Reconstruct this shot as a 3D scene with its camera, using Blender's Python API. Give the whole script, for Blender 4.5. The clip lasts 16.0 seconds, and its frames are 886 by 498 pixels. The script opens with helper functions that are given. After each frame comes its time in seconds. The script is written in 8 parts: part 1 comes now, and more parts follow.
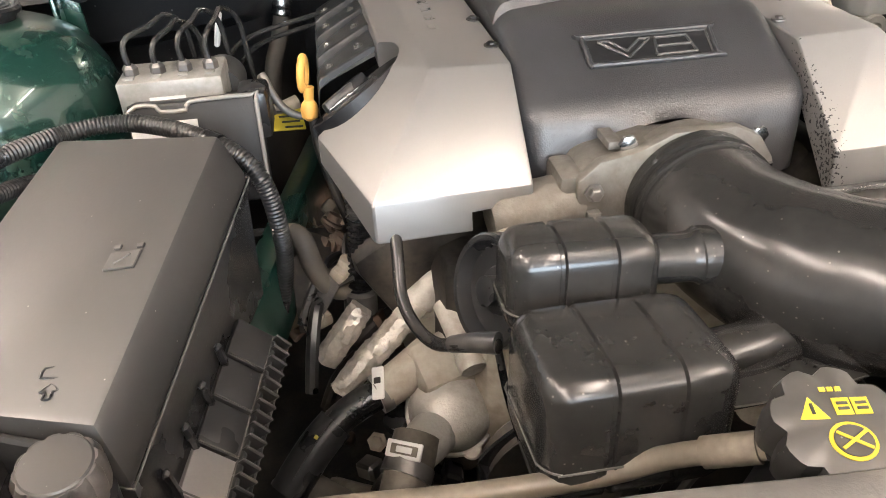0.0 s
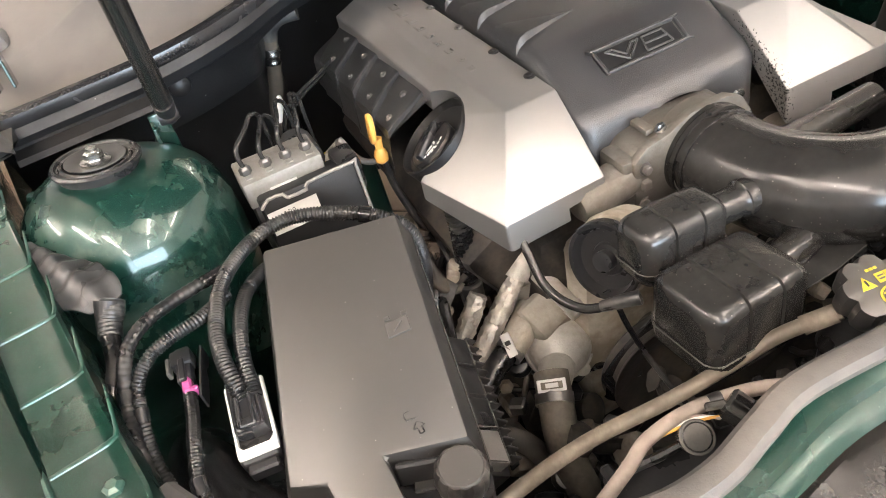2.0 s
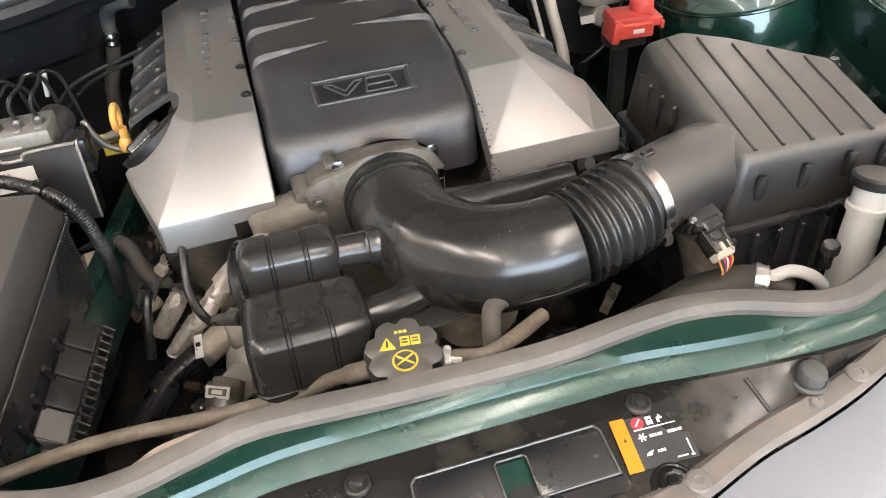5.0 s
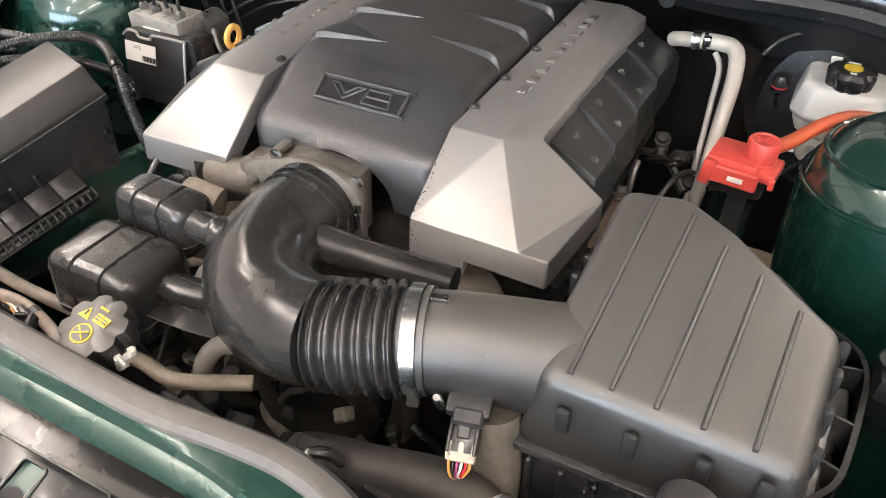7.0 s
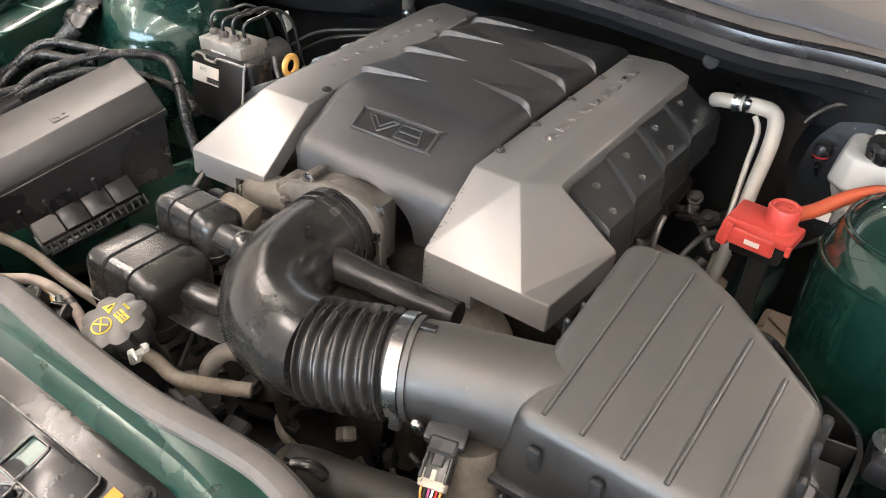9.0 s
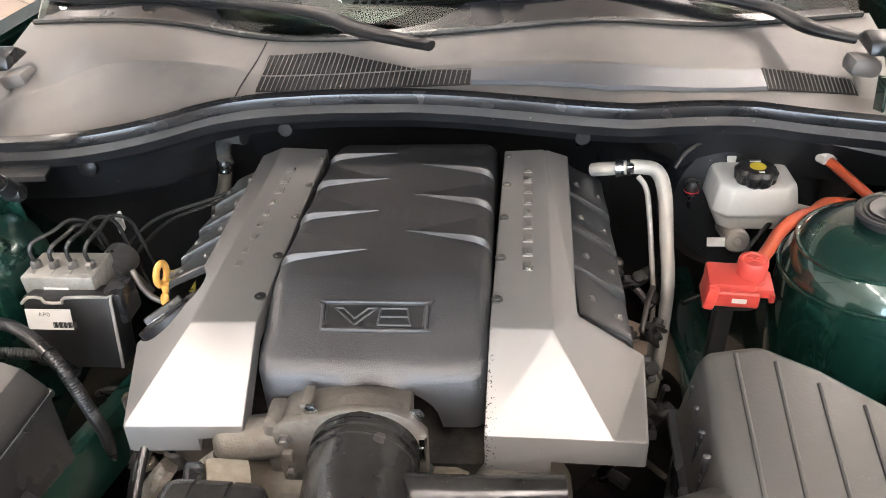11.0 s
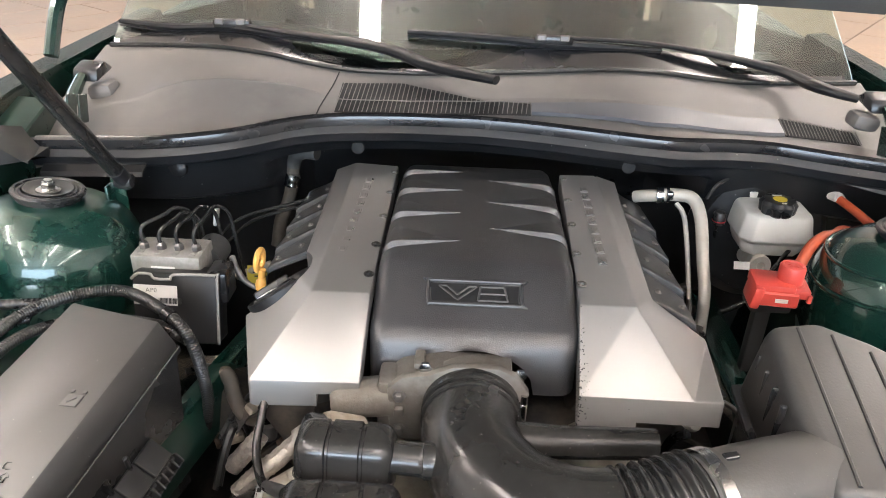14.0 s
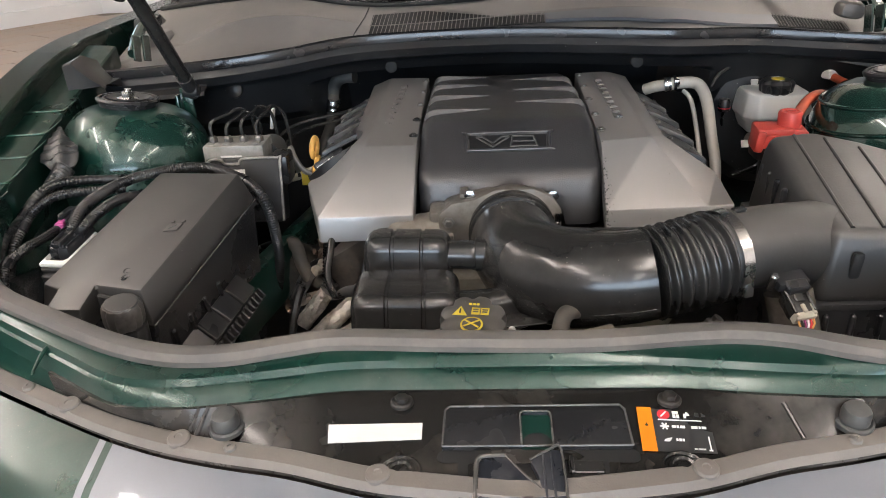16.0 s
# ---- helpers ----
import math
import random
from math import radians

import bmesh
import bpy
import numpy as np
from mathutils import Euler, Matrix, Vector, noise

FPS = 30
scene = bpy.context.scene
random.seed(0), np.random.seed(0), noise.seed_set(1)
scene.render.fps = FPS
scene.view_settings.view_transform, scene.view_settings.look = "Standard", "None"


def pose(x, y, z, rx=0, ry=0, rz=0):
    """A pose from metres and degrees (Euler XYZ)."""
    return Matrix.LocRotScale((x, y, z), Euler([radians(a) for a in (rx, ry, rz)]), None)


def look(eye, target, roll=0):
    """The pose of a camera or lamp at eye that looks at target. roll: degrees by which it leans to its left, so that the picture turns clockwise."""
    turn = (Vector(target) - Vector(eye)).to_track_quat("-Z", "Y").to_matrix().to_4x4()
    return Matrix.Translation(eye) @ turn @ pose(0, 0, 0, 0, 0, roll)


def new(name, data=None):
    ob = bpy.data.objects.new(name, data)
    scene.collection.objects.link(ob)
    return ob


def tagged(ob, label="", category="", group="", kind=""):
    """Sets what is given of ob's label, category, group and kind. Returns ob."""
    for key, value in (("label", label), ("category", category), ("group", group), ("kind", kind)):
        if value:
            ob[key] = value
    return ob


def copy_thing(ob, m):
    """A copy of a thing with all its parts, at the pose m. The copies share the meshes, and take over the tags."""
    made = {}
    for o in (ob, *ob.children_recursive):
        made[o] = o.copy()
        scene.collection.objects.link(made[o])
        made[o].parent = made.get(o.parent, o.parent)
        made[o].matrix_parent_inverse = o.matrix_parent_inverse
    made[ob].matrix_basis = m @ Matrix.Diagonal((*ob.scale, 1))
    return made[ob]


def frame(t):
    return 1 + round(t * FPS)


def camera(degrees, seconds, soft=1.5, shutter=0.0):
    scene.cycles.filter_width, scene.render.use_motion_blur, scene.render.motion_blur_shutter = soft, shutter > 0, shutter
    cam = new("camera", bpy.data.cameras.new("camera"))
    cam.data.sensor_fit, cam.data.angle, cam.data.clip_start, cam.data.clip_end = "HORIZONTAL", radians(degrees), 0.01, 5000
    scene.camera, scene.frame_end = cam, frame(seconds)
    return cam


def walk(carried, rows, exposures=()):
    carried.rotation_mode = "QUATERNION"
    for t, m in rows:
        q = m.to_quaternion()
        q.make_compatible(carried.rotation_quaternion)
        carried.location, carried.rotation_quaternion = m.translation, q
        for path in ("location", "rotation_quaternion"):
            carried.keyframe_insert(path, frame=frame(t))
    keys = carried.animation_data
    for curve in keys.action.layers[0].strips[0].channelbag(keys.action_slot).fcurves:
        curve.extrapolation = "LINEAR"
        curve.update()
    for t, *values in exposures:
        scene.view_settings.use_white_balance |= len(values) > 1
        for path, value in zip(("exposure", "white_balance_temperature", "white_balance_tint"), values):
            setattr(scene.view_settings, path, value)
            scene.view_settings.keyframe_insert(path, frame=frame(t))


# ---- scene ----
cam = camera(61.8, 16.0, soft=0.95)
PATH = [
    (0, (-0.273, -0.091, 1.106), (-0.058, 1.563, 0.003), -2.8),
    (0.5, (-0.241, -0.069, 1.125), (-0.065, 1.477, -0.13), -4.1),
    (1, (-0.287, -0.083, 1.194), (-0.041, 1.438, -0.082), -9.0),
    (1.5, (-0.433, -0.098, 1.245), (-0.001, 1.363, -0.052), -10.9),
    (2, (-0.514, -0.131, 1.332), (-0.048, 1.299, 0.013), -13.6),
    (2.5, (-0.53, -0.157, 1.353), (-0.024, 1.275, 0.051), -13.1),
    (3, (-0.52, -0.171, 1.355), (-0.021, 1.28, 0.072), -12.8),
    (3.5, (-0.519, -0.169, 1.355), (-0.05, 1.305, 0.087), -12.2),
    (4, (-0.471, -0.168, 1.336), (-0.034, 1.323, 0.077), -10.5),
    (4.5, (-0.28, -0.233, 1.317), (0.146, 1.262, 0.058), -7.6),
    (5, (-0.106, -0.311, 1.297), (0.241, 1.202, 0.036), -5.3),
    (5.2, (-0.056, -0.316, 1.3), (0.22, 1.217, 0.045), -5.4),
    (7.3, (0.508, -0.124, 1.315), (-0.296, 1.185, 0.035), 0.4),
    (7.5, (0.524, -0.123, 1.318), (-0.322, 1.167, 0.045), 0.6),
    (8, (0.533, -0.122, 1.325), (-0.375, 1.163, 0.09), 1.4),
    (8.5, (0.529, -0.127, 1.325), (-0.393, 1.169, 0.112), 1.7),
    (9, (0.526, -0.126, 1.325), (-0.373, 1.195, 0.122), 1.3),
    (9.5, (0.49, -0.127, 1.34), (-0.327, 1.252, 0.144), -0.3),
    (10, (0.384, -0.137, 1.39), (-0.202, 1.399, 0.251), -2.4),
    (12.3, (0.001, -0.069, 1.418), (-0.008, 1.598, 0.313), -1.1),
    (12.5, (-0.002, -0.078, 1.417), (-0.01, 1.601, 0.331), -1.2),
    (13, (-0.021, -0.109, 1.402), (-0.019, 1.59, 0.349), -1.4),
    (13.5, (-0.018, -0.166, 1.39), (-0.002, 1.544, 0.352), -0.7),
    (14, (-0.013, -0.277, 1.376), (-0.07, 1.486, 0.433), 1.8),
    (14.5, (0.008, -0.36, 1.35), (-0.262, 1.376, 0.395), -0.3),
    (15, (0.002, -0.426, 1.313), (-0.331, 1.316, 0.387), -3.7),
    (15.5, (-0.03, -0.494, 1.26), (-0.255, 1.283, 0.37), -4.1),
    (16, (-0.032, -0.51, 1.211), (-0.148, 1.29, 0.347), -3.0),
]
EXPOSURES = [(0, 0.6, 6900, 16), (1.5, 0.6, 6850, 16), (3.5, 0.48, 6720, 15), (4.2, 0.46, 6680, 15), (5, 0.24, 6620, 15), (7.5, 0.42, 6620, 15), (9, 0.34, 6620, 15), (10, 0.48, 6600, 15), (12.5, 0.36, 6440, 15), (13, 0.34, 6440, 15), (14, 0.28, 6470, 15), (14.5, 0.19, 6480, 15), (15.5, -0.12, 6500, 15), (16, -0.44, 6540, 15)]
walk(cam, [(t, look(eye, target, roll)) for t, eye, target, roll in PATH], EXPOSURES)

# ---- world and light ----
world = bpy.data.worlds.new("world")
world.use_nodes = True
scene.world = world
wn = world.node_tree.nodes
sky = wn.new("ShaderNodeTexSky")
sky.sky_type, sky.sun_disc = "NISHITA", False
sky.sun_elevation, sky.sun_rotation = radians(35), radians(180)
world.node_tree.links.new(sky.outputs[0], wn["Background"].inputs[0])
wn["Background"].inputs[1].default_value = 0.12


def area(name, m, sx, sy, power, color=(1, 1, 1)):
    lamp = bpy.data.lights.new(name, "AREA")
    lamp.shape, lamp.size, lamp.size_y, lamp.energy, lamp.color = "RECTANGLE", sx, sy, power, color
    ob = new(name, lamp)
    ob.matrix_world = m
    return ob


# ---- materials ----
def surf(name, col, rough=0.5, metal=0.0, var=0.15, scale=9.0, fine=140.0, bump=0.1, coat=0.0, dirt=None, flake=0.0, spec=0.5, rvar=0.12, specks=None, clear=0.04, up_tone=None):
    m = bpy.data.materials.new(name)
    m.use_nodes = True
    nt = m.node_tree
    n, l = nt.nodes, nt.links
    b = n["Principled BSDF"]
    tc = n.new("ShaderNodeTexCoord")

    def noise_node(sc, detail=4.0):
        t = n.new("ShaderNodeTexNoise")
        t.inputs["Scale"].default_value, t.inputs["Detail"].default_value = sc, detail
        l.new(tc.outputs["Object"], t.inputs["Vector"])
        return t

    def mix(fac, a, c):
        x = n.new("ShaderNodeMix")
        x.data_type = "RGBA"
        for src, dst in ((fac, x.inputs[0]), (a, x.inputs[6]), (c, x.inputs[7])):
            if isinstance(src, bpy.types.NodeSocket):
                l.new(src, dst)
            else:
                dst.default_value = src if isinstance(src, (int, float)) else (*src[:3], 1)
        return x.outputs[2]

    def ramp(src, a, c, lo=0.0, hi=1.0):
        r = n.new("ShaderNodeMapRange")
        l.new(src, r.inputs[0])
        r.inputs[1].default_value, r.inputs[2].default_value, r.inputs[3].default_value, r.inputs[4].default_value = a, c, lo, hi
        return r.outputs[0]

    big, small = noise_node(scale), noise_node(fine, 6.0)
    dark = [c * (1 - var) for c in col]
    light = [min(1, c * (1 + var)) for c in col]
    c = mix(ramp(big.outputs[0], 0.3, 0.7), dark, light)
    c = mix(ramp(small.outputs[0], 0.35, 0.75, 0, 0.35), c, [x * (1 - 1.5 * var) for x in col])
    if dirt:
        dcol, amount, dscale = dirt
        d = noise_node(dscale, 9.0)
        e = noise_node(dscale * 7, 6.0)
        add = n.new("ShaderNodeMath")
        add.operation = "MULTIPLY_ADD"
        l.new(e.outputs[0], add.inputs[0])
        add.inputs[1].default_value = 0.35
        l.new(d.outputs[0], add.inputs[2])
        mask = ramp(add.outputs[0], 0.74 - 0.5 * amount, 1.02 - 0.4 * amount, 0, 0.75)
        c = mix(mask, c, dcol)
        rr = ramp(mask, 0, 1, 0, 0.35)
    if up_tone:
        # a second colour on the faces that look up, patchy at its edges
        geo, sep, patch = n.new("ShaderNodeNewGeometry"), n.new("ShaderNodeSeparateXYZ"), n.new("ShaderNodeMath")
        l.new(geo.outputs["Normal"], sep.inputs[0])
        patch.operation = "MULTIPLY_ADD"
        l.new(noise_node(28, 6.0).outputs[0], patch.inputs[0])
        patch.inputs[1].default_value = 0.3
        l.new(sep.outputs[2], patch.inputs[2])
        c = mix(ramp(patch.outputs[0], up_tone[1], up_tone[2], 0, 0.95), c, up_tone[0])
    if specks:
        sscale, size, scol = specks
        v = n.new("ShaderNodeTexVoronoi")
        v.inputs["Scale"].default_value = sscale
        l.new(tc.outputs["Object"], v.inputs["Vector"])
        some = n.new("ShaderNodeSeparateColor")
        l.new(v.outputs["Color"], some.inputs[0])
        thin = n.new("ShaderNodeMath")
        thin.operation = "MULTIPLY"
        l.new(ramp(v.outputs["Distance"], size, size * 0.6, 0, 1), thin.inputs[0])
        l.new(ramp(some.outputs[0], 0.7, 0.95, 0, 0.9), thin.inputs[1])
        c = mix(thin.outputs[0], c, scol)
    l.new(c, b.inputs["Base Color"])
    rough_out = ramp(big.outputs[0], 0.25, 0.75, max(0.02, rough - rvar), min(1, rough + rvar))
    if dirt:
        add2 = n.new("ShaderNodeMath")
        add2.operation, add2.use_clamp = "ADD", True
        l.new(rough_out, add2.inputs[0])
        l.new(rr, add2.inputs[1])
        rough_out = add2.outputs[0]
    l.new(rough_out, b.inputs["Roughness"])
    b.inputs["Metallic"].default_value = metal
    b.inputs["Specular IOR Level"].default_value = spec
    b.inputs["Coat Weight"].default_value = coat
    b.inputs["Coat Roughness"].default_value = clear
    if bump:
        bp = n.new("ShaderNodeBump")
        bp.inputs["Strength"].default_value, bp.inputs["Distance"].default_value = bump, 0.001
        l.new(small.outputs[0], bp.inputs["Height"])
        l.new(bp.outputs[0], b.inputs["Normal"])
    if flake:
        v = n.new("ShaderNodeTexVoronoi")
        v.inputs["Scale"].default_value = 900
        l.new(tc.outputs["Object"], v.inputs["Vector"])
        b.inputs["Metallic"].default_value = metal
        l.new(mix(ramp(v.outputs[0], 0.0, 0.5, flake, 0), c, [min(1, x * 2.6 + 0.02) for x in col]), b.inputs["Base Color"])
    return m


def glow(name, col, strength):
    m = bpy.data.materials.new(name)
    m.use_nodes = True
    b = m.node_tree.nodes["Principled BSDF"]
    b.inputs["Base Color"].default_value = (*col, 1)
    b.inputs["Emission Color"].default_value = (*col, 1)
    b.inputs["Emission Strength"].default_value = strength
    return m


DUST = (0.19, 0.165, 0.14)
M = dict(
    silver=surf("silver_paint", (0.3, 0.292, 0.284), 0.43, 0.75, 0.05, 7, 900, 0.08, coat=0.1, rvar=0.05),
    silver_worn=surf("worn_silver_paint", (0.3, 0.292, 0.284), 0.43, 0.75, 0.05, 7, 900, 0.08, coat=0.1, rvar=0.05),
    black=surf("black_plastic", (0.022, 0.022, 0.023), 0.3, 0, 0.3, 14, 300, 0.1, specks=(190, 0.14, (0.09, 0.085, 0.078))),
    cover=surf("black_cover_plastic", (0.03, 0.03, 0.0315), 0.36, 0, 0.25, 10, 700, 0.4, spec=0.75, rvar=0.05, specks=(300, 0.12, (0.07, 0.07, 0.07))),
    gloss=surf("moulded_black_plastic", (0.025, 0.0242, 0.0232), 0.22, 0, 0.35, 12, 110, 0.06, rvar=0.07, specks=(190, 0.16, (0.12, 0.113, 0.1))),
    lid=surf("grey_black_plastic", (0.022, 0.021, 0.02), 0.42, 0, 0.15, 6, 300, 0.06, spec=0.85, rvar=0.05, up_tone=((0.056, 0.053, 0.0495), 0.6, 1.0), specks=(150, 0.1, (0.26, 0.25, 0.23))),
    boxlid=surf("dark_grey_box_plastic", (0.022, 0.021, 0.02), 0.42, 0, 0.2, 14, 300, 0.14, spec=0.7, rvar=0.07, up_tone=((0.068, 0.0645, 0.0595), 0.5, 1.0), specks=(180, 0.11, (0.15, 0.142, 0.13))),
    panel=surf("dusty_black_panel", (0.014, 0.0132, 0.012), 0.16, 0, 0.2, 6, 600, 0.06, dirt=((0.11, 0.1, 0.09), 0.2, 5), rvar=0.05),
    cowl=surf("weathered_cowl_plastic", (0.108, 0.101, 0.094), 0.42, 0, 0.2, 5, 900, 0.2, dirt=((0.2, 0.185, 0.167), 0.3, 3), specks=(240, 0.1, (0.3, 0.28, 0.25))),
    rubber=surf("dusty_rubber", (0.15, 0.143, 0.135), 0.55, 0, 0.18, 12, 500, 0.3, dirt=(DUST, 0.2, 14)),
    strip=surf("grey_rubber_seal", (0.083, 0.0785, 0.074), 0.5, 0, 0.1, 12, 500, 0.2, dirt=((0.15, 0.137, 0.122), 0.3, 14)),
    lipgrey=surf("grey_brown_lip", (0.14, 0.128, 0.115), 0.45, 0, 0.12, 8, 500, 0.2, dirt=((0.2, 0.185, 0.165), 0.3, 9)),
    latchblue=surf("blue_black_latch_plastic", (0.022, 0.025, 0.032), 0.28, 0, 0.3, 14, 500, 0.1, dirt=((0.09, 0.09, 0.09), 0.2, 20)),
    ecu=surf("matt_black_casting", (0.013, 0.013, 0.0135), 0.45, 0, 0.2, 10, 500, 0.15, spec=0.3),
    # pale tone for light parts; along some edges it paints their glint
    rim=surf("pale_plastic_and_glint", (0.1, 0.097, 0.09), 0.22, 0.2, 0.2, 30, 300, 0.05),
    relayblack=surf("satin_black_module", (0.02, 0.02, 0.0205), 0.32, 0, 0.2, 10, 300, 0.08, specks=(190, 0.12, (0.09, 0.085, 0.078))),
    towerpaint=surf("dusty_green_paint", (0.0048, 0.036, 0.0265), 0.28, 0.3, 0.12, 5, 400, 0.03, coat=0.7, flake=0.35, specks=(260, 0.2, (0.16, 0.17, 0.14)), dirt=((0.1, 0.13, 0.1), 0.1, 14)),
    radhose=surf("grey_brown_radiator_hose", (0.03, 0.027, 0.0235), 0.6, 0, 0.25, 15, 160, 0.3, dirt=((0.062, 0.056, 0.047), 0.3, 14)),
    flap=surf("dull_rubber_flap", (0.026, 0.0238, 0.022), 0.34, 0, 0.3, 30, 90, 0.9, spec=0.8, dirt=((0.15, 0.135, 0.125), 0.28, 24)),
    seal=surf("black_rubber", (0.016, 0.016, 0.017), 0.22, 0, 0.2, 10, 300, 0.06),
    green=surf("green_metallic_paint", (0.0042, 0.031, 0.0222), 0.26, 0.3, 0.05, 5, 400, 0.02, coat=1.0, flake=0.3, rvar=0.03),
    # a brighter copy of the body green paints the rails as more lit
    lit_green=surf("lit_green_paint", (0.0085, 0.06, 0.041), 0.3, 0.3, 0.2, 9, 400, 0.05, coat=1.0, flake=0.35, specks=(120, 0.14, (0.16, 0.2, 0.17)), dirt=((0.07, 0.1, 0.085), 0.2, 8)),
    bay=surf("green_bay_paint", (0.0045, 0.034, 0.0245), 0.3, 0.3, 0.15, 6, 300, 0.05, coat=0.4, clear=0.14, flake=0.3, specks=(230, 0.16, (0.1, 0.12, 0.1)), dirt=((0.05, 0.065, 0.055), 0.12, 9)),
    stripe=surf("silver_stripe_paint", (0.2, 0.215, 0.245), 0.34, 0.3, 0.04, 4, 500, 0.02, coat=0.8),
    dustyhose=surf("dusty_brown_hose", (0.13, 0.113, 0.09), 0.6, 0, 0.25, 15, 160, 0.3, dirt=((0.055, 0.05, 0.042), 0.35, 26)),
    dark=surf("grimy_dark_metal", (0.018, 0.0165, 0.0155), 0.5, 0.15, 0.5, 18, 120, 0.6, dirt=((0.095, 0.08, 0.064), 0.3, 22)),
    firewall=surf("black_firewall_liner", (0.012, 0.013, 0.0145), 0.38, 0, 0.3, 7, 300, 0.3, spec=0.4, specks=(70, 0.1, (0.2, 0.2, 0.19))),
    cast=surf("dull_throttle_casting", (0.175, 0.165, 0.15), 0.45, 0.5, 0.18, 14, 350, 0.5, dirt=((0.12, 0.105, 0.082), 0.35, 16)),
    alu=surf("cast_aluminium", (0.5, 0.475, 0.43), 0.46, 0.3, 0.18, 14, 350, 0.5, dirt=((0.17, 0.145, 0.11), 0.35, 14)),
    dullblock=surf("dull_aluminium_block", (0.3, 0.29, 0.27), 0.5, 0.4, 0.15, 20, 300, 0.3, dirt=((0.15, 0.14, 0.12), 0.25, 20)),
    grime=surf("oxidised_aluminium", (0.44, 0.405, 0.345), 0.58, 0.15, 0.2, 14, 220, 0.5, dirt=((0.16, 0.125, 0.085), 0.5, 11)),
    steel=surf("bright_steel", (0.6, 0.6, 0.59), 0.25, 1.0, 0.08, 20, 300, 0.1),
    rust=surf("rusty_steel", (0.13, 0.092, 0.066), 0.7, 0.4, 0.4, 25, 200, 0.4),
    foil=surf("crinkled_foil", (0.5, 0.465, 0.41), 0.45, 0.65, 0.3, 70, 210, 0.9, rvar=0.15),
    hose=surf("brown_black_hose", (0.055, 0.05, 0.044), 0.6, 0, 0.25, 15, 160, 0.3, dirt=((0.12, 0.105, 0.082), 0.3, 12)),
    tanhose=surf("aged_tan_hose", (0.15, 0.128, 0.1), 0.45, 0, 0.3, 22, 200, 0.2, dirt=((0.07, 0.058, 0.042), 0.35, 24)),
    loom=surf("corrugated_loom", (0.014, 0.014, 0.0145), 0.28, 0, 0.25, 15, 300, 0.1, dirt=((0.09, 0.085, 0.078), 0.08, 20)),
    white=surf("white_plastic", (0.72, 0.71, 0.67), 0.4, 0, 0.05, 9, 200, 0.05),
    tank=surf("translucent_white_plastic", (0.6, 0.605, 0.585), 0.35, 0, 0.06, 9, 200, 0.05, dirt=((0.45, 0.43, 0.38), 0.2, 8)),
    yellow=surf("yellow_plastic", (0.7, 0.37, 0.09), 0.4, 0, 0.1, 30, 300, 0.05),
    ink=surf("yellow_print", (0.52, 0.4, 0.035), 0.5, 0, 0.05, 30, 300, 0),
    red=surf("red_plastic", (0.47, 0.055, 0.042), 0.4, 0, 0.1, 20, 300, 0.1),
    orange=surf("orange_cable", (0.42, 0.075, 0.03), 0.45, 0, 0.1, 20, 300, 0.1),
    pink=surf("pink_plastic", (0.4, 0.07, 0.22), 0.4, 0, 0.1, 20, 300, 0.05),
    label=surf("paper_label", (0.62, 0.61, 0.585), 0.45, 0, 0.04, 12, 300, 0),
    print=surf("black_print", (0.03, 0.03, 0.03), 0.5, 0, 0.1, 12, 300, 0),
    letter=surf("white_print", (0.78, 0.78, 0.76), 0.5, 0, 0.04, 12, 300, 0),
    tag=surf("orange_label", (0.8, 0.2, 0.006), 0.45, 0, 0.05, 12, 300, 0),
    redprint=surf("red_print", (0.6, 0.03, 0.04), 0.5, 0, 0.05, 12, 300, 0),
    wall=surf("white_wall_paint", (0.84, 0.83, 0.81), 0.7, 0, 0.03, 1, 60, 0.05),
    floor=surf("tan_floor_tile", (0.45, 0.34, 0.255), 0.55, 0, 0.12, 2, 30, 0.1),
    joint=surf("floor_joint", (0.2, 0.155, 0.115), 0.7, 0, 0.1, 2, 30, 0.1),
    coilc=surf("coil_cover_satin_plastic", (0.026, 0.027, 0.028), 0.3, 0, 0.15, 10, 900, 0.15, spec=0.6, rvar=0.03),
    # the blue in this colour paints the window's reflection on the step
    cowlstep=surf("cowl_step_with_blue_sheen", (0.05, 0.058, 0.07), 0.4, 0, 0.12, 5, 500, 0.1, spec=0.9),
    coil=surf("coil_cover_plastic", (0.035, 0.036, 0.036), 0.35, 0, 0.2, 10, 900, 0.2, dirt=((0.11, 0.11, 0.105), 0.3, 9)),
    pinkish=surf("dusty_pink_hose", (0.4, 0.33, 0.29), 0.55, 0, 0.15, 15, 200, 0.2, dirt=(DUST, 0.4, 14)),
    painted=surf("pale_painted_metal", (0.45, 0.43, 0.39), 0.4, 0.2, 0.08, 12, 250, 0.1, dirt=((0.4, 0.35, 0.28), 0.3, 12)),
    barmetal=surf("raised_bar_metal", (0.27, 0.262, 0.252), 0.34, 0.75, 0.2, 60, 500, 0.1),
    lockgrey=surf("pale_grey_lock_plastic", (0.42, 0.4, 0.33), 0.4, 0, 0.08, 20, 300, 0.05),
    steel_dark=surf("worn_dark_steel", (0.2, 0.19, 0.18), 0.4, 0.8, 0.2, 20, 200, 0.2),
    underside=surf("bonnet_underside", (0.1, 0.1, 0.0975), 0.8, 0, 0.2, 5, 200, 0.2),
    # black for dark parts; on slots, holes and gaps it paints their shade
    black_and_shade=surf("black_and_recess_shade", (0.008, 0.008, 0.008), 0.7, 0, 0.1, 10, 200, 0),
    ceil=surf("ceiling_paint", (0.82, 0.81, 0.79), 0.8, 0, 0.03, 1, 40, 0.0),
)
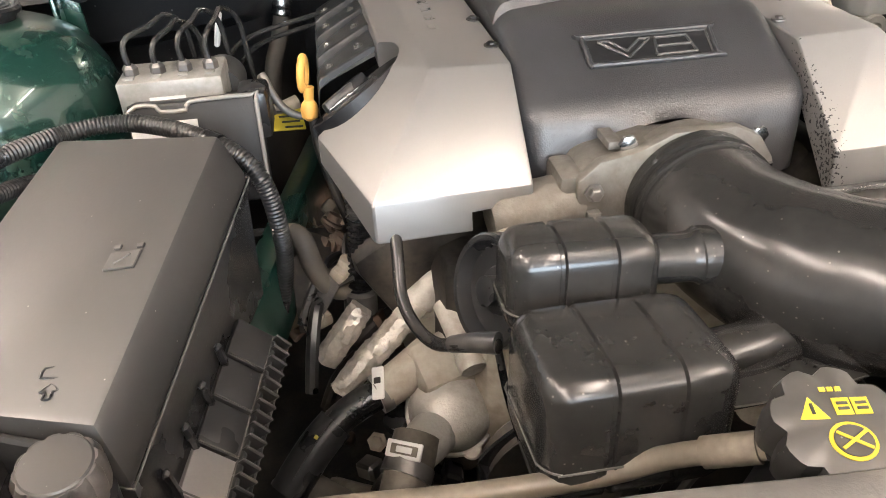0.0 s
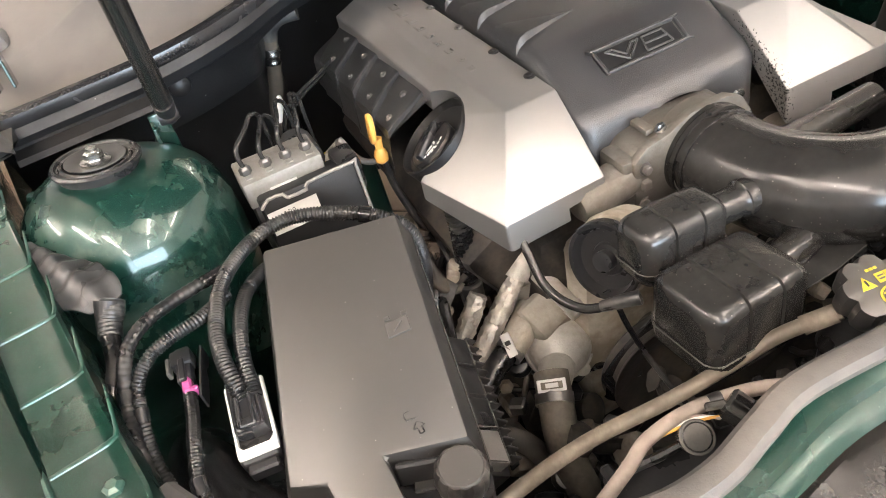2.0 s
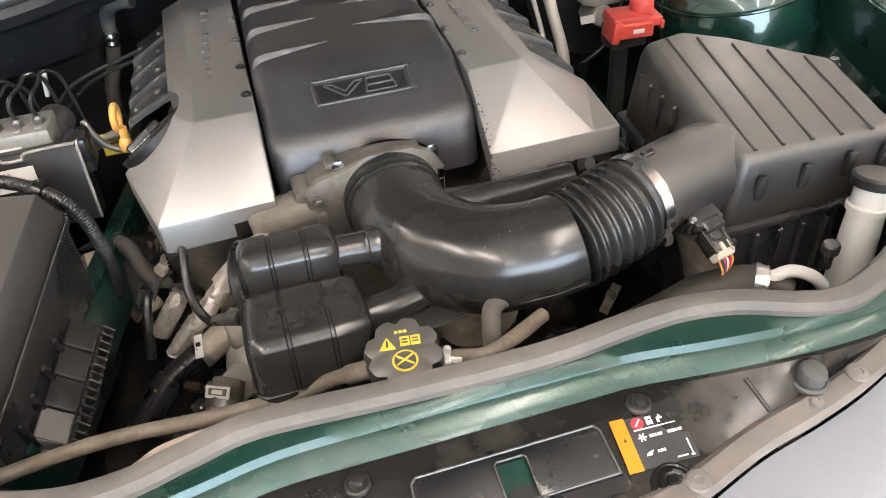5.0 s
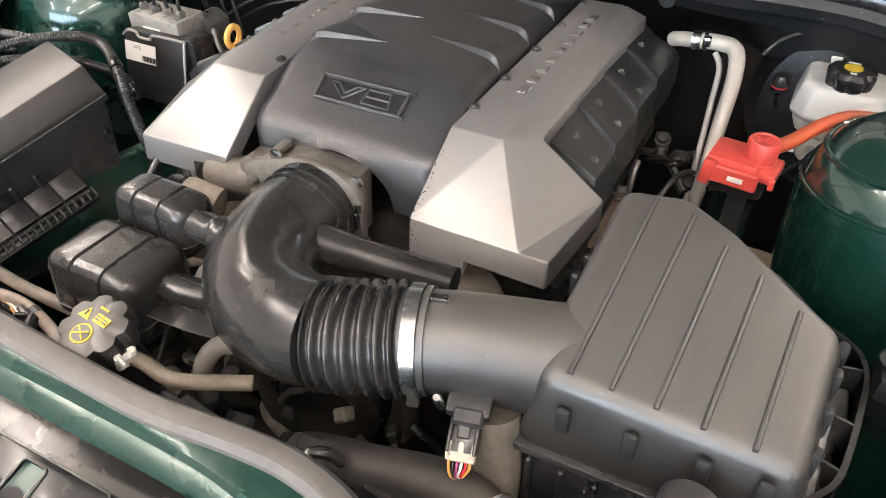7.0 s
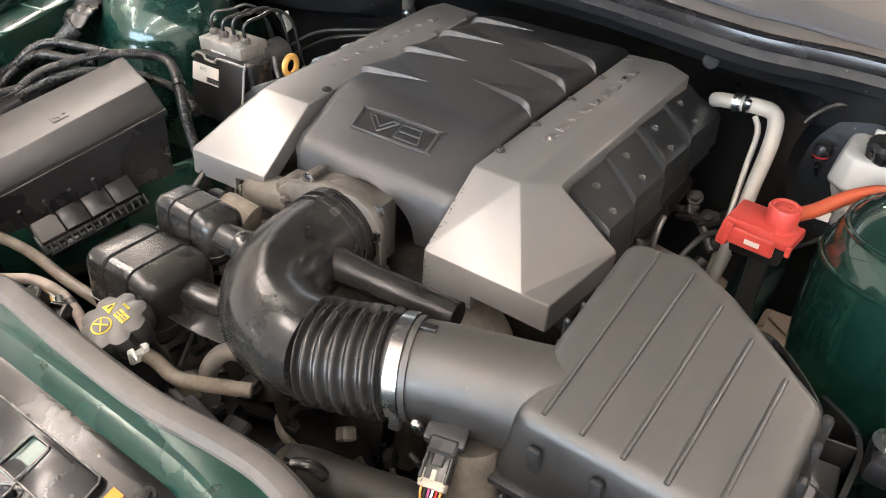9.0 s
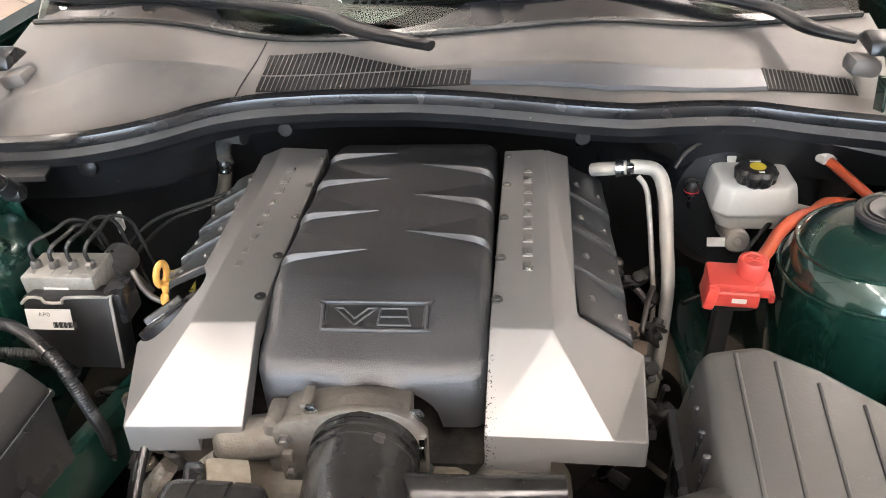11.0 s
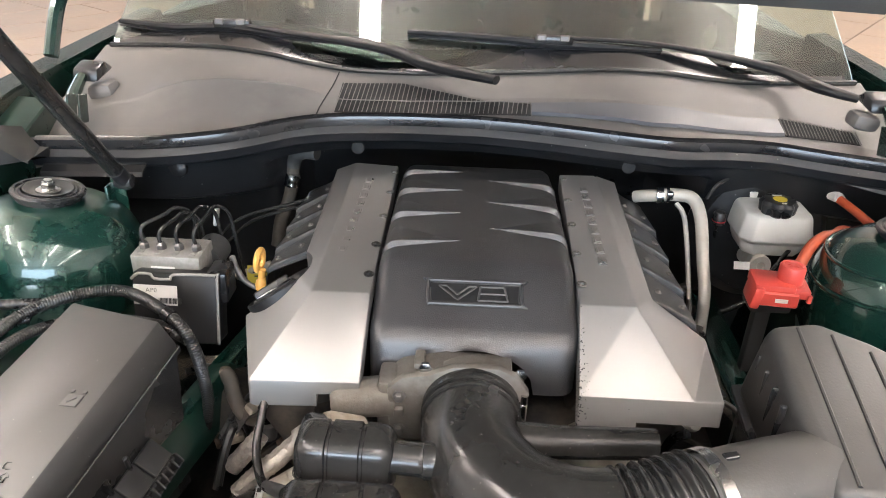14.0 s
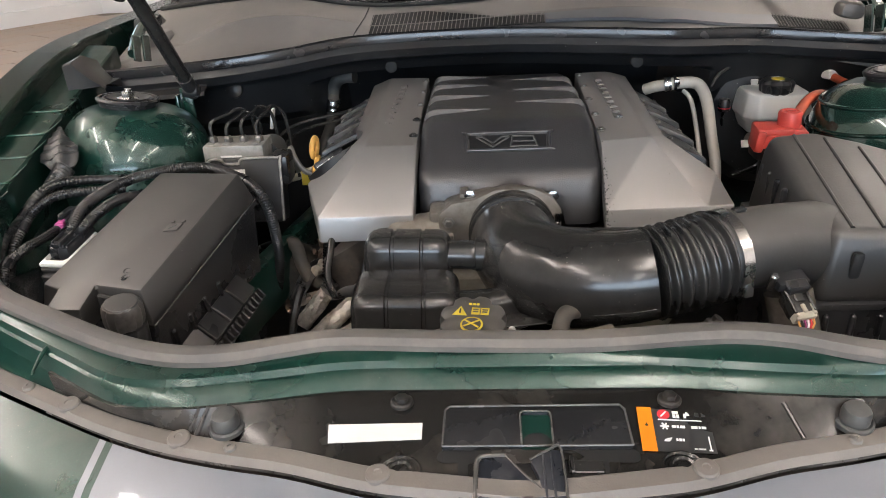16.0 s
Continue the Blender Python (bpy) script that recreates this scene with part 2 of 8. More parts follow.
lamp_mat = glow("lamp_diffuser", (1.0, 0.92, 0.83), 46.0)
glass = bpy.data.materials.new("dark_glass")
glass.use_nodes = True
gb = glass.node_tree.nodes["Principled BSDF"]
gb.inputs["Base Color"].default_value = (0.55, 0.66, 0.6, 1)
gb.inputs["Roughness"].default_value, gb.inputs["Transmission Weight"].default_value, gb.inputs["IOR"].default_value = 0.03, 1.0, 1.62


# ---- builders ----
BASE = {}


def thing(name, base=(0, 0, 0), label="", category="", group="", kind=""):
    ob = new(name)
    ob.empty_display_size = 0.05
    ob.location = base
    BASE[ob] = Vector(base)
    return tagged(ob, label, category, group, kind)


def shade(bm, angle=0.6):
    for f in bm.faces:
        f.smooth = True
    for e in bm.edges:
        if len(e.link_faces) == 2 and e.calc_face_angle(0) > angle:
            e.smooth = False


def part(name, bm, material, parent=None, label="", angle=0.6):
    base = BASE[parent] if parent else Vector()
    bmesh.ops.recalc_face_normals(bm, faces=bm.faces)
    shade(bm, angle)
    bmesh.ops.translate(bm, verts=bm.verts, vec=-base)
    me = bpy.data.meshes.new(name)
    bm.to_mesh(me)
    bm.free()
    me.materials.append(material)
    ob = new(name, me)
    BASE[ob] = base
    if parent:
        ob.parent = parent
    return tagged(ob, label)


def rbox(c, s, bevel=0.004, seg=2, m=None, taper=1.0):
    bm = bmesh.new()
    bmesh.ops.create_cube(bm, size=1)
    for v in bm.verts:
        k = taper if v.co.z > 0 else 1.0
        v.co = Vector((v.co.x * s[0] * k, v.co.y * s[1] * k, v.co.z * s[2]))
    if bevel:
        bmesh.ops.bevel(bm, geom=bm.edges[:], offset=bevel, segments=seg, affect="EDGES", profile=0.5)
    bmesh.ops.transform(bm, matrix=Matrix.Translation(c) @ (m or Matrix()), verts=bm.verts)
    return bm


def rings_bm(rings, closed=True, caps=True):
    bm = bmesh.new()
    vs = [[bm.verts.new(p) for p in r] for r in rings]
    n = len(vs[0])
    for a, b in zip(vs, vs[1:]):
        for i in range(n if closed else n - 1):
            j = (i + 1) % n
            bm.faces.new((a[i], a[j], b[j], b[i]))
    if caps and closed:
        bm.faces.new(vs[0][::-1])
        bm.faces.new(vs[-1])
    return bm


def bevel_sharp(bm, offset, seg=2, angle=0.5):
    bmesh.ops.recalc_face_normals(bm, faces=bm.faces)
    es = [e for e in bm.edges if len(e.link_faces) == 2 and e.calc_face_angle(0) > angle]
    bmesh.ops.bevel(bm, geom=es, offset=offset, segments=seg, affect="EDGES", profile=0.5)
    return bm


def prism(poly, z0, z1, bevel=0.003, seg=2, shrink=0.0):
    """A prism over a plan outline; z0 and z1 are heights or functions of x, y; the top is drawn in by shrink."""
    f0 = z0 if callable(z0) else (lambda x, y: z0)
    f1 = z1 if callable(z1) else (lambda x, y: z1)
    cx, cy = sum(p[0] for p in poly) / len(poly), sum(p[1] for p in poly) / len(poly)
    low = [(x, y, f0(x, y)) for x, y in poly]
    top = []
    for x, y in poly:
        d = math.hypot(x - cx, y - cy) or 1
        x2, y2 = x - (x - cx) / d * shrink, y - (y - cy) / d * shrink
        top.append((x2, y2, f1(x2, y2)))
    bm = rings_bm([low, top])
    return bevel_sharp(bm, bevel, seg) if bevel else bm


def curve_points(pts, step=0.006, closed=False):
    """Points along a smooth curve through pts."""
    P = [Vector(p) for p in pts]
    n = len(P)
    out = []
    for i in range(n if closed else n - 1):
        p0, p1, p2, p3 = ((P[(i + k) % n] for k in (-1, 0, 1, 2)) if closed else (P[max(i - 1, 0)], P[i], P[i + 1], P[min(i + 2, n - 1)]))
        k = max(2, int((p2 - p1).length / step))
        for j in range(k):
            t = j / k
            out.append((0.5 * (2 * p1 + (p2 - p0) * t + (2 * p0 - 5 * p1 + 4 * p2 - p3) * t * t + (3 * p1 - p0 - 3 * p2 + p3) * t ** 3), i + t))
    if not closed:
        out.append((P[-1], n - 1))
    return out


def tube(pts, r, seg=14, step=0.006, ridge=0.0, amp=0.0, caps=True, squash=1.0, closed=False, section=None):
    """A hose through pts; r is one radius or one for each point; ridge and amp give corrugation; section is an outline in place of a circle."""
    if ridge:
        step = ridge / 4
    line = curve_points(pts, step, closed)
    rad = list(r) if isinstance(r, (list, tuple)) else [r] * len(pts)
    if closed:
        rad.append(rad[0])
    rings, up = [], None
    for i, (p, u) in enumerate(line):
        if closed:
            d = (line[(i + 1) % len(line)][0] - line[i - 1][0]).normalized()
        else:
            d = (line[min(i + 1, len(line) - 1)][0] - line[max(i - 1, 0)][0]).normalized()
        if up is None or section:
            up = Vector((0, 0, 1)) if abs(d.z) < 0.9 else Vector((0, 1, 0))
        side = d.cross(up).normalized()
        up = side.cross(d).normalized()
        k = int(min(u, len(rad) - 2)) if len(rad) > 1 else 0
        rr = rad[k] + (rad[min(k + 1, len(rad) - 1)] - rad[k]) * (u - k)
        if ridge:
            rr += amp * (1, 1, -1, -1)[i % 4] * 0.5
        if section:
            rings.append([p + side * a + up * b for a, b in section])
        else:
            rings.append([p + side * (rr * math.cos(a)) + up * (rr * squash * math.sin(a)) for a in (2 * math.pi * j / seg for j in range(seg))])
    bm = rings_bm(rings + ([rings[0]] if closed else []), True, caps and not closed)
    if closed:
        bmesh.ops.remove_doubles(bm, verts=bm.verts, dist=1e-5)
    return bm


def lathe(profile, c=(0, 0, 0), seg=32, m=None, lobes=0, depth=0.0):
    """A turned body: profile is (radius, height) from the bottom up; lobes and depth scallop the rim."""
    rings = []
    for r, z in profile:
        ring = []
        for j in range(seg):
            a = 2 * math.pi * j / seg
            q = r * (1 - depth * (0.5 + 0.5 * math.cos(lobes * a)) ** 3) if lobes else r
            ring.append((q * math.cos(a), q * math.sin(a), z))
        rings.append(ring)
    bm = rings_bm(rings)
    bmesh.ops.transform(bm, matrix=Matrix.Translation(c) @ (m or Matrix()), verts=bm.verts)
    return bm


def join(*bms):
    out = bmesh.new()
    for b in bms:
        me = bpy.data.meshes.new("tmp")
        b.to_mesh(me)
        b.free()
        out.from_mesh(me)
        bpy.data.meshes.remove(me)
    return out


def tilt(rx=0, ry=0, rz=0):
    return Euler((radians(rx), radians(ry), radians(rz))).to_matrix().to_4x4()


def cut(bm, knife):
    """bm less the solid knife."""
    obs = []
    for b in (bm, knife):
        bmesh.ops.recalc_face_normals(b, faces=b.faces)
        me = bpy.data.meshes.new("tmp")
        b.to_mesh(me)
        b.free()
        obs.append(new("tmp", me))
    mod = obs[0].modifiers.new("cut", "BOOLEAN")
    mod.operation, mod.object, mod.solver = "DIFFERENCE", obs[1], "EXACT"
    bpy.context.view_layer.update()
    done = bpy.data.meshes.new_from_object(obs[0].evaluated_get(bpy.context.evaluated_depsgraph_get()))
    out = bmesh.new()
    out.from_mesh(done)
    for o in obs:
        me = o.data
        bpy.data.objects.remove(o)
        bpy.data.meshes.remove(me)
    bpy.data.meshes.remove(done)
    return out



def chips(m, axis_lo, axis_hi, ymax):
    """Paint chipped to black along one edge of a cover."""
    nt = m.node_tree
    n, l = nt.nodes, nt.links
    b = n["Principled BSDF"]
    src = b.inputs["Base Color"].links[0].from_socket
    tc = n.new("ShaderNodeTexCoord")
    sx = n.new("ShaderNodeSeparateXYZ")
    l.new(tc.outputs["Object"], sx.inputs[0])
    near = n.new("ShaderNodeMapRange")
    l.new(sx.outputs[0], near.inputs[0])
    near.inputs[1].default_value, near.inputs[2].default_value, near.inputs[3].default_value, near.inputs[4].default_value = axis_lo, axis_hi, 0.2, -0.05
    front = n.new("ShaderNodeMapRange")
    l.new(sx.outputs[1], front.inputs[0])
    front.inputs[1].default_value, front.inputs[2].default_value, front.inputs[3].default_value, front.inputs[4].default_value = ymax - 0.02, ymax + 0.03, 0.0, -0.15
    noi = n.new("ShaderNodeTexNoise")
    noi.inputs["Scale"].default_value, noi.inputs["Detail"].default_value = 330, 3
    l.new(tc.outputs["Object"], noi.inputs["Vector"])
    a1 = n.new("ShaderNodeMath")
    a2 = n.new("ShaderNodeMath")
    gt = n.new("ShaderNodeMath")
    gt.operation = "GREATER_THAN"
    l.new(noi.outputs[0], a1.inputs[0])
    l.new(near.outputs[0], a1.inputs[1])
    l.new(a1.outputs[0], a2.inputs[0])
    l.new(front.outputs[0], a2.inputs[1])
    l.new(a2.outputs[0], gt.inputs[0])
    gt.inputs[1].default_value = 0.725
    x = n.new("ShaderNodeMix")
    x.data_type = "RGBA"
    l.new(gt.outputs[0], x.inputs[0])
    l.new(src, x.inputs[6])
    x.inputs[7].default_value = (0.02, 0.02, 0.02, 1)
    l.new(x.outputs[2], b.inputs["Base Color"])
    inv = n.new("ShaderNodeMapRange")
    l.new(gt.outputs[0], inv.inputs[0])
    inv.inputs[3].default_value, inv.inputs[4].default_value = 0.6, 0.0
    l.new(inv.outputs[0], b.inputs["Metallic"])


chips(M["silver_worn"], 0.128, 0.15, -0.09)
# ---- the room ----
floor = tagged(part("floor", rbox((0, 1, -0.05), (16, 20, 0.1), 0), M["joint"]), "tan wood-look tiled showroom floor", "floor", kind="structure")
for nm, c, s in (("wall_west", (-8.1, 1, 2.0), (0.2, 20, 4.2)), ("wall_east", (7.1, 1, 2.0), (0.2, 20, 4.2)), ("wall_north", (0, 9.6, 2.0), (16, 0.2, 4.2))):
    tagged(part(nm, rbox(c, s, 0), M["wall"]), "plain white painted showroom wall", "wall", kind="structure")
SW = Matrix.Translation((-6.585, 7.2, 0)) @ tilt(0, 0, -32)
slant_wall = join(rbox((0, 0, 0.5), (0.2, 6.0, 1.2), 0), rbox((0, 0, 3.75), (0.2, 6.0, 0.7), 0), rbox((0, -2.65, 2.25), (0.2, 0.7, 2.3), 0), rbox((0, 2.65, 2.25), (0.2, 0.7, 2.3), 0))
bmesh.ops.transform(slant_wall, matrix=SW, verts=slant_wall.verts)
tagged(part("wall_slant", slant_wall, M["wall"]), "white painted showroom wall round a window", "wall", kind="structure")
bm = join(rbox((-5.5, -8, 2.0), (5, 0.2, 4.2), 0), rbox((5.5, -8, 2.0), (5, 0.2, 4.2), 0), rbox((0, -8, 0.3), (6, 0.2, 0.8), 0), rbox((0, -8, 3.7), (6, 0.2, 0.8), 0))
tagged(part("wall_south", bm, M["wall"]), "white wall round a wide shop window", "wall", kind="structure")
tagged(part("ceiling", rbox((0, 1, 4.1), (16, 20, 0.1), 0), M["ceil"]), "light painted showroom ceiling", "ceiling", kind="structure")
tagged(part("baseboard", join(rbox((-6.475, 7.134, 0.09), (0.06, 6.0, 0.18), 0.004, 1, tilt(0, 0, -32)), rbox((0, 9.47, 0.09), (16, 0.06, 0.18), 0.004)), M["wall"]), "white painted baseboard", "baseboard", kind="structure")
# the lights at x -2.7, -4.2 and 5.2 are added, unseen, as fill
for k, (lx, ly) in enumerate([(-0.82, 2.82), (2.42, 3.26), (-2.7, -0.2), (0.7, -1.9), (-1.9, -2.2), (3.3, -2.2), (-1.9, -5.4), (0.7, -5.4), (3.3, -5.4), (-4.2, 2.2), (5.2, 6.0)]):
    if k == 0:
        lamp = thing("ceiling_light", (lx, ly, 3.65), "white linear pendant light, some added unseen as fill", "ceiling light", "lights below the ceiling")
        part("frame", rbox((lx, ly, 3.69), (0.05, 2.3, 0.03), 0.004), M["white"], lamp)
        part("diffuser", rbox((lx, ly, 3.645), (0.16, 2.24, 0.05), 0.008), lamp_mat, lamp)
        for dy in (-0.9, 0.9):
            part("wire", rbox((lx, ly + dy, 3.88), (0.006, 0.006, 0.36), 0), M["steel"], lamp)
    else:
        copy_thing(lamp, Matrix.Translation((lx, ly, 3.65)))

area("side_window_light", look((-6.5, 7.146, 2.25), (-5.65, 6.616, 2.2)), 4.6, 2.3, 45, (0.62, 0.82, 1.0))
area("window_light", look((0, -7.8, 2.0), (0, 0, 1.2)), 6.0, 2.6, 640, (0.62, 0.82, 1.0))

# ---- the car body ----
def interp(tab, x):
    xs, ys = zip(*tab)
    return float(np.interp(x, xs, ys))


def ease(tab, x, w=0.024):
    """interp with its corners rounded."""
    xs, ys = zip(*tab)
    return float(np.mean(np.interp([x + w * k / 4 for k in range(-4, 5)], xs, ys)))


SEAL_Y = [(-0.75, 0.86), (-0.61, 0.85), (-0.53, 0.842), (-0.458, 0.85), (-0.39, 0.875), (-0.323, 0.92), (-0.245, 0.95), (-0.127, 0.961), (0.01, 0.957), (0.095, 0.948), (0.177, 0.932), (0.256, 0.915), (0.336, 0.91), (0.422, 0.93), (0.509, 0.94), (0.6, 0.92), (0.75, 0.9)]
SEAL_Z = [(-0.75, 0.925), (-0.6, 0.935), (-0.45, 0.947), (-0.3, 0.957), (0, 0.96), (0.25, 0.955), (0.45, 0.945), (0.6, 0.935), (0.75, 0.925)]


def cowl_z(x, y):
    return 0.968 + 0.26 * (y - ease(SEAL_Y, x)) - 0.07 * (x / 0.7) ** 2 + 0.006 * math.sin(x * 7)


def sheet(xs, rows, thick=0.003):
    """A sheet over xs: rows are functions of x giving (y, z)."""
    bm = bmesh.new()
    vs = [[bm.verts.new((x, *f(x))) for x in xs] for f in rows]
    for a, b in zip(vs, vs[1:]):
        for i in range(len(xs) - 1):
            bm.faces.new((a[i], a[i + 1], b[i + 1], b[i]))
    if thick:
        bmesh.ops.recalc_face_normals(bm, faces=bm.faces)
        bmesh.ops.solidify(bm, geom=bm.faces[:], thickness=thick)
    return bm


def span(a, b, n):
    return [a + (b - a) * i / n for i in range(n + 1)]


car = thing("car_body", (0, 0, 0), "dark green metallic car body with its bonnet open", "car")

# firewall and cowl
def fw(dy, z, deep=0.0):
    k = lambda x: min(1, max(0, (x + 0.375) / 0.05)) * min(1, max(0, (0.42 - x) / 0.08))
    return lambda x: (ease(SEAL_Y, x) + dy + deep * k(x), interp(SEAL_Z, x) + z)


part("firewall", sheet(span(-0.74, 0.74, 96), [fw(0.02, 0.004), fw(-0.004, 0.0), fw(-0.012, -0.014), fw(-0.006, -0.03), fw(0.012, -0.036), fw(0.022, -0.045), fw(0.026, -0.06, 0.01), fw(0.036, -0.072, 0.12), fw(0.042, -0.1, 0.13), fw(0.05, -0.115, 0.13), fw(0.105, -0.14, 0.09), fw(0.12, -0.24, 0.08), fw(0.11, -0.5, 0.06)]), M["firewall"], car, "black dusty firewall liner")
seal_sec = [(-0.016, -0.008), (-0.017, 0.0), (-0.014, 0.006), (-0.008, 0.008), (-0.003, 0.003), (0.001, 0.002), (0.004, 0.008), (0.009, 0.011), (0.014, 0.008), (0.016, 0.0), (0.015, -0.008)]
part("cowl_seal", tube([(x, ease(SEAL_Y, x) + 0.008, interp(SEAL_Z, x) + 0.006) for x in span(-0.74, 0.74, 40)], 0.01, section=seal_sec, step=0.02), M["seal"], car, "black rubber bonnet seal along the cowl")
WB = lambda x: 1.122 + 0.27 * x * x
crease = lambda x: interp([(-0.8, 1.02), (-0.62, 1.028), (-0.54, 1.036), (-0.416, 1.03), (-0.31, 1.041), (-0.2, 1.03), (0.8, 1.03)], x)
crease_low = lambda x: interp([(-0.8, 1.0), (-0.62, 1.016), (-0.5, 0.978), (-0.395, 0.942), (-0.3, 0.98), (0, 0.99), (0.8, 0.99)], x)
rise_up = lambda x: 0.02 * math.sin(math.pi * min(1, max(0, (x + 0.62) / 0.34))) ** 0.6 if -0.62 < x < -0.28 else 0.0
fold = lambda x: math.sin(math.pi * min(1, max(0, (x + 0.62) / 0.24))) if -0.62 < x < -0.38 else 0.0
part("cowl_panel", sheet(span(-0.8, 0.8, 64), [lambda x: (ease(SEAL_Y, x) + 0.016, cowl_z(x, ease(SEAL_Y, x)) - 0.012), lambda x: (ease(SEAL_Y, x) + 0.02, cowl_z(x, ease(SEAL_Y, x))), lambda x: (crease_low(x), cowl_z(x, crease_low(x)) - 0.004 * fold(x)), lambda x: (crease(x) - 0.004, cowl_z(x, crease(x)) + rise_up(x) - 0.002), lambda x: (crease(x) - 0.001, cowl_z(x, crease(x)) + rise_up(x))] + [
    (lambda k: lambda x: (lambda y: (y, cowl_z(x, y) + rise_up(x) * (1 - k) ** 2))(crease(x) + (WB(x) - crease(x)) * k))(k) for k in span(0.02, 1, 6)]), M["cowl"], car, "weathered grey-black plastic cowl panel")


def glass_base(x, k):
    """Height of the glass's lower edge: it follows the cowl there and evens out above it."""
    even = 1.0153 - 0.0151 * x - 0.0367 * x * x
    return even + (cowl_z(x, WB(x)) - even) * math.exp(-(k / 0.035) ** 2)


glass_rows = [(lambda k: lambda x: (WB(x) - 0.012 + 0.75 * k * (1 - 0.05 * x * x), glass_base(x, k) - 0.006 + 0.40 * k + 0.02 * math.sin(k * 3) - 0.02 * k * x * x))(k) for k in [0, 0.015, 0.03, 0.045, 0.06, 0.08, 0.1, 0.13, 0.17, 0.22] + span(0.3, 1, 12)]
part("windscreen", sheet(span(-0.78, 0.78, 40), glass_rows, 0.005), glass, car, "dark tinted windscreen glass")
part("windscreen_seal", tube([(x, WB(x) - 0.008, cowl_z(x, WB(x)) + 0.002) for x in span(-0.78, 0.78, 40)], 0.006, 8, 0.02), M["gloss"], car)
part("glass_border", sheet(span(-0.76, 0.76, 30), [lambda x: (WB(x) - 0.004, cowl_z(x, WB(x)) + 0.003), lambda x: (WB(x) + 0.05, cowl_z(x, WB(x)) + 0.0305)], 0.001), M["seal"], car, "black printed border along the glass")
part("dashboard", sheet(span(-0.72, 0.72, 20), [lambda x: (WB(x) + 0.03, cowl_z(x, WB(x)) - 0.03), lambda x: (WB(x) + 0.35, cowl_z(x, WB(x)) - 0.02), lambda x: (WB(x) + 0.7, cowl_z(x, WB(x)) - 0.1), lambda x: (WB(x) + 0.75, 0.5)], 0.01), M["ecu"], car)
for x0 in (-0.17, 0.1):
    vent = part("dash_vent", sheet(span(x0, x0 + 0.19, 8), [lambda x: (WB(x) + 0.24, cowl_z(x, WB(x)) - 0.0165), lambda x: (WB(x) + 0.275, cowl_z(x, WB(x)) - 0.0155)], 0.002), M["lid"], car, "grey dashboard demister vent")
    for k in range(10):
        xv = x0 + 0.012 + 0.0185 * k
        part("slot", rbox((xv, WB(xv) + 0.258, cowl_z(xv, WB(xv)) - 0.0135), (0.011, 0.02, 0.004), 0.001, 1), M["black_and_shade"], vent)
part("roof", sheet(span(-0.62, 0.62, 20), [lambda x: (1.83, 1.375 - 0.05 * x * x), lambda x: (2.2, 1.43 - 0.06 * x * x), lambda x: (3.0, 1.38 - 0.06 * x * x), lambda x: (3.9, 1.0)], 0.01), M["green"], car)

# fenders
RAIL_IN = [(0.1, 0.61), (0.26, 0.655), (0.284, 0.657), (0.389, 0.677), (0.498, 0.694), (0.633, 0.717), (0.8, 0.744), (1.0, 0.775), (1.8, 0.8)]


def fender(sign):
    rows = []
    for y in span(0.0, 1.75, 35):
        xi = 0.715 + 0.075 * min(1, (y - 0.3) / 0.5) if y > 0.3 else 0.715 - 0.35 * (0.3 - y)
        xi = max(xi, interp(RAIL_IN, y) + 0.058)
        zt = 0.79 + 0.19 * math.sin(min(1, max(0, y - 0.05) / 0.9) * math.pi / 2)
        w = 0.125 - 0.02 * y
        sec = [(xi, zt - 0.06), (xi, zt - 0.012), (xi + 0.0015, zt - 0.004), (xi + 0.005, zt + 0.001), (xi + 0.05, zt + 0.006), (xi + w * 0.7, zt - 0.012), (xi + w, zt - 0.06), (xi + w + 0.03, zt - 0.14), (xi + w + 0.04, zt - 0.3), (xi + w + 0.02, zt - 0.55)]
        rows.append([(sign * a, y, b) for a, b in sec])
    bm = rings_bm(rows, closed=False, caps=False)
    bmesh.ops.solidify(bm, geom=bm.faces[:], thickness=0.003)
    return part("fender", bm, M["green"], car, "glossy dark green front fender")


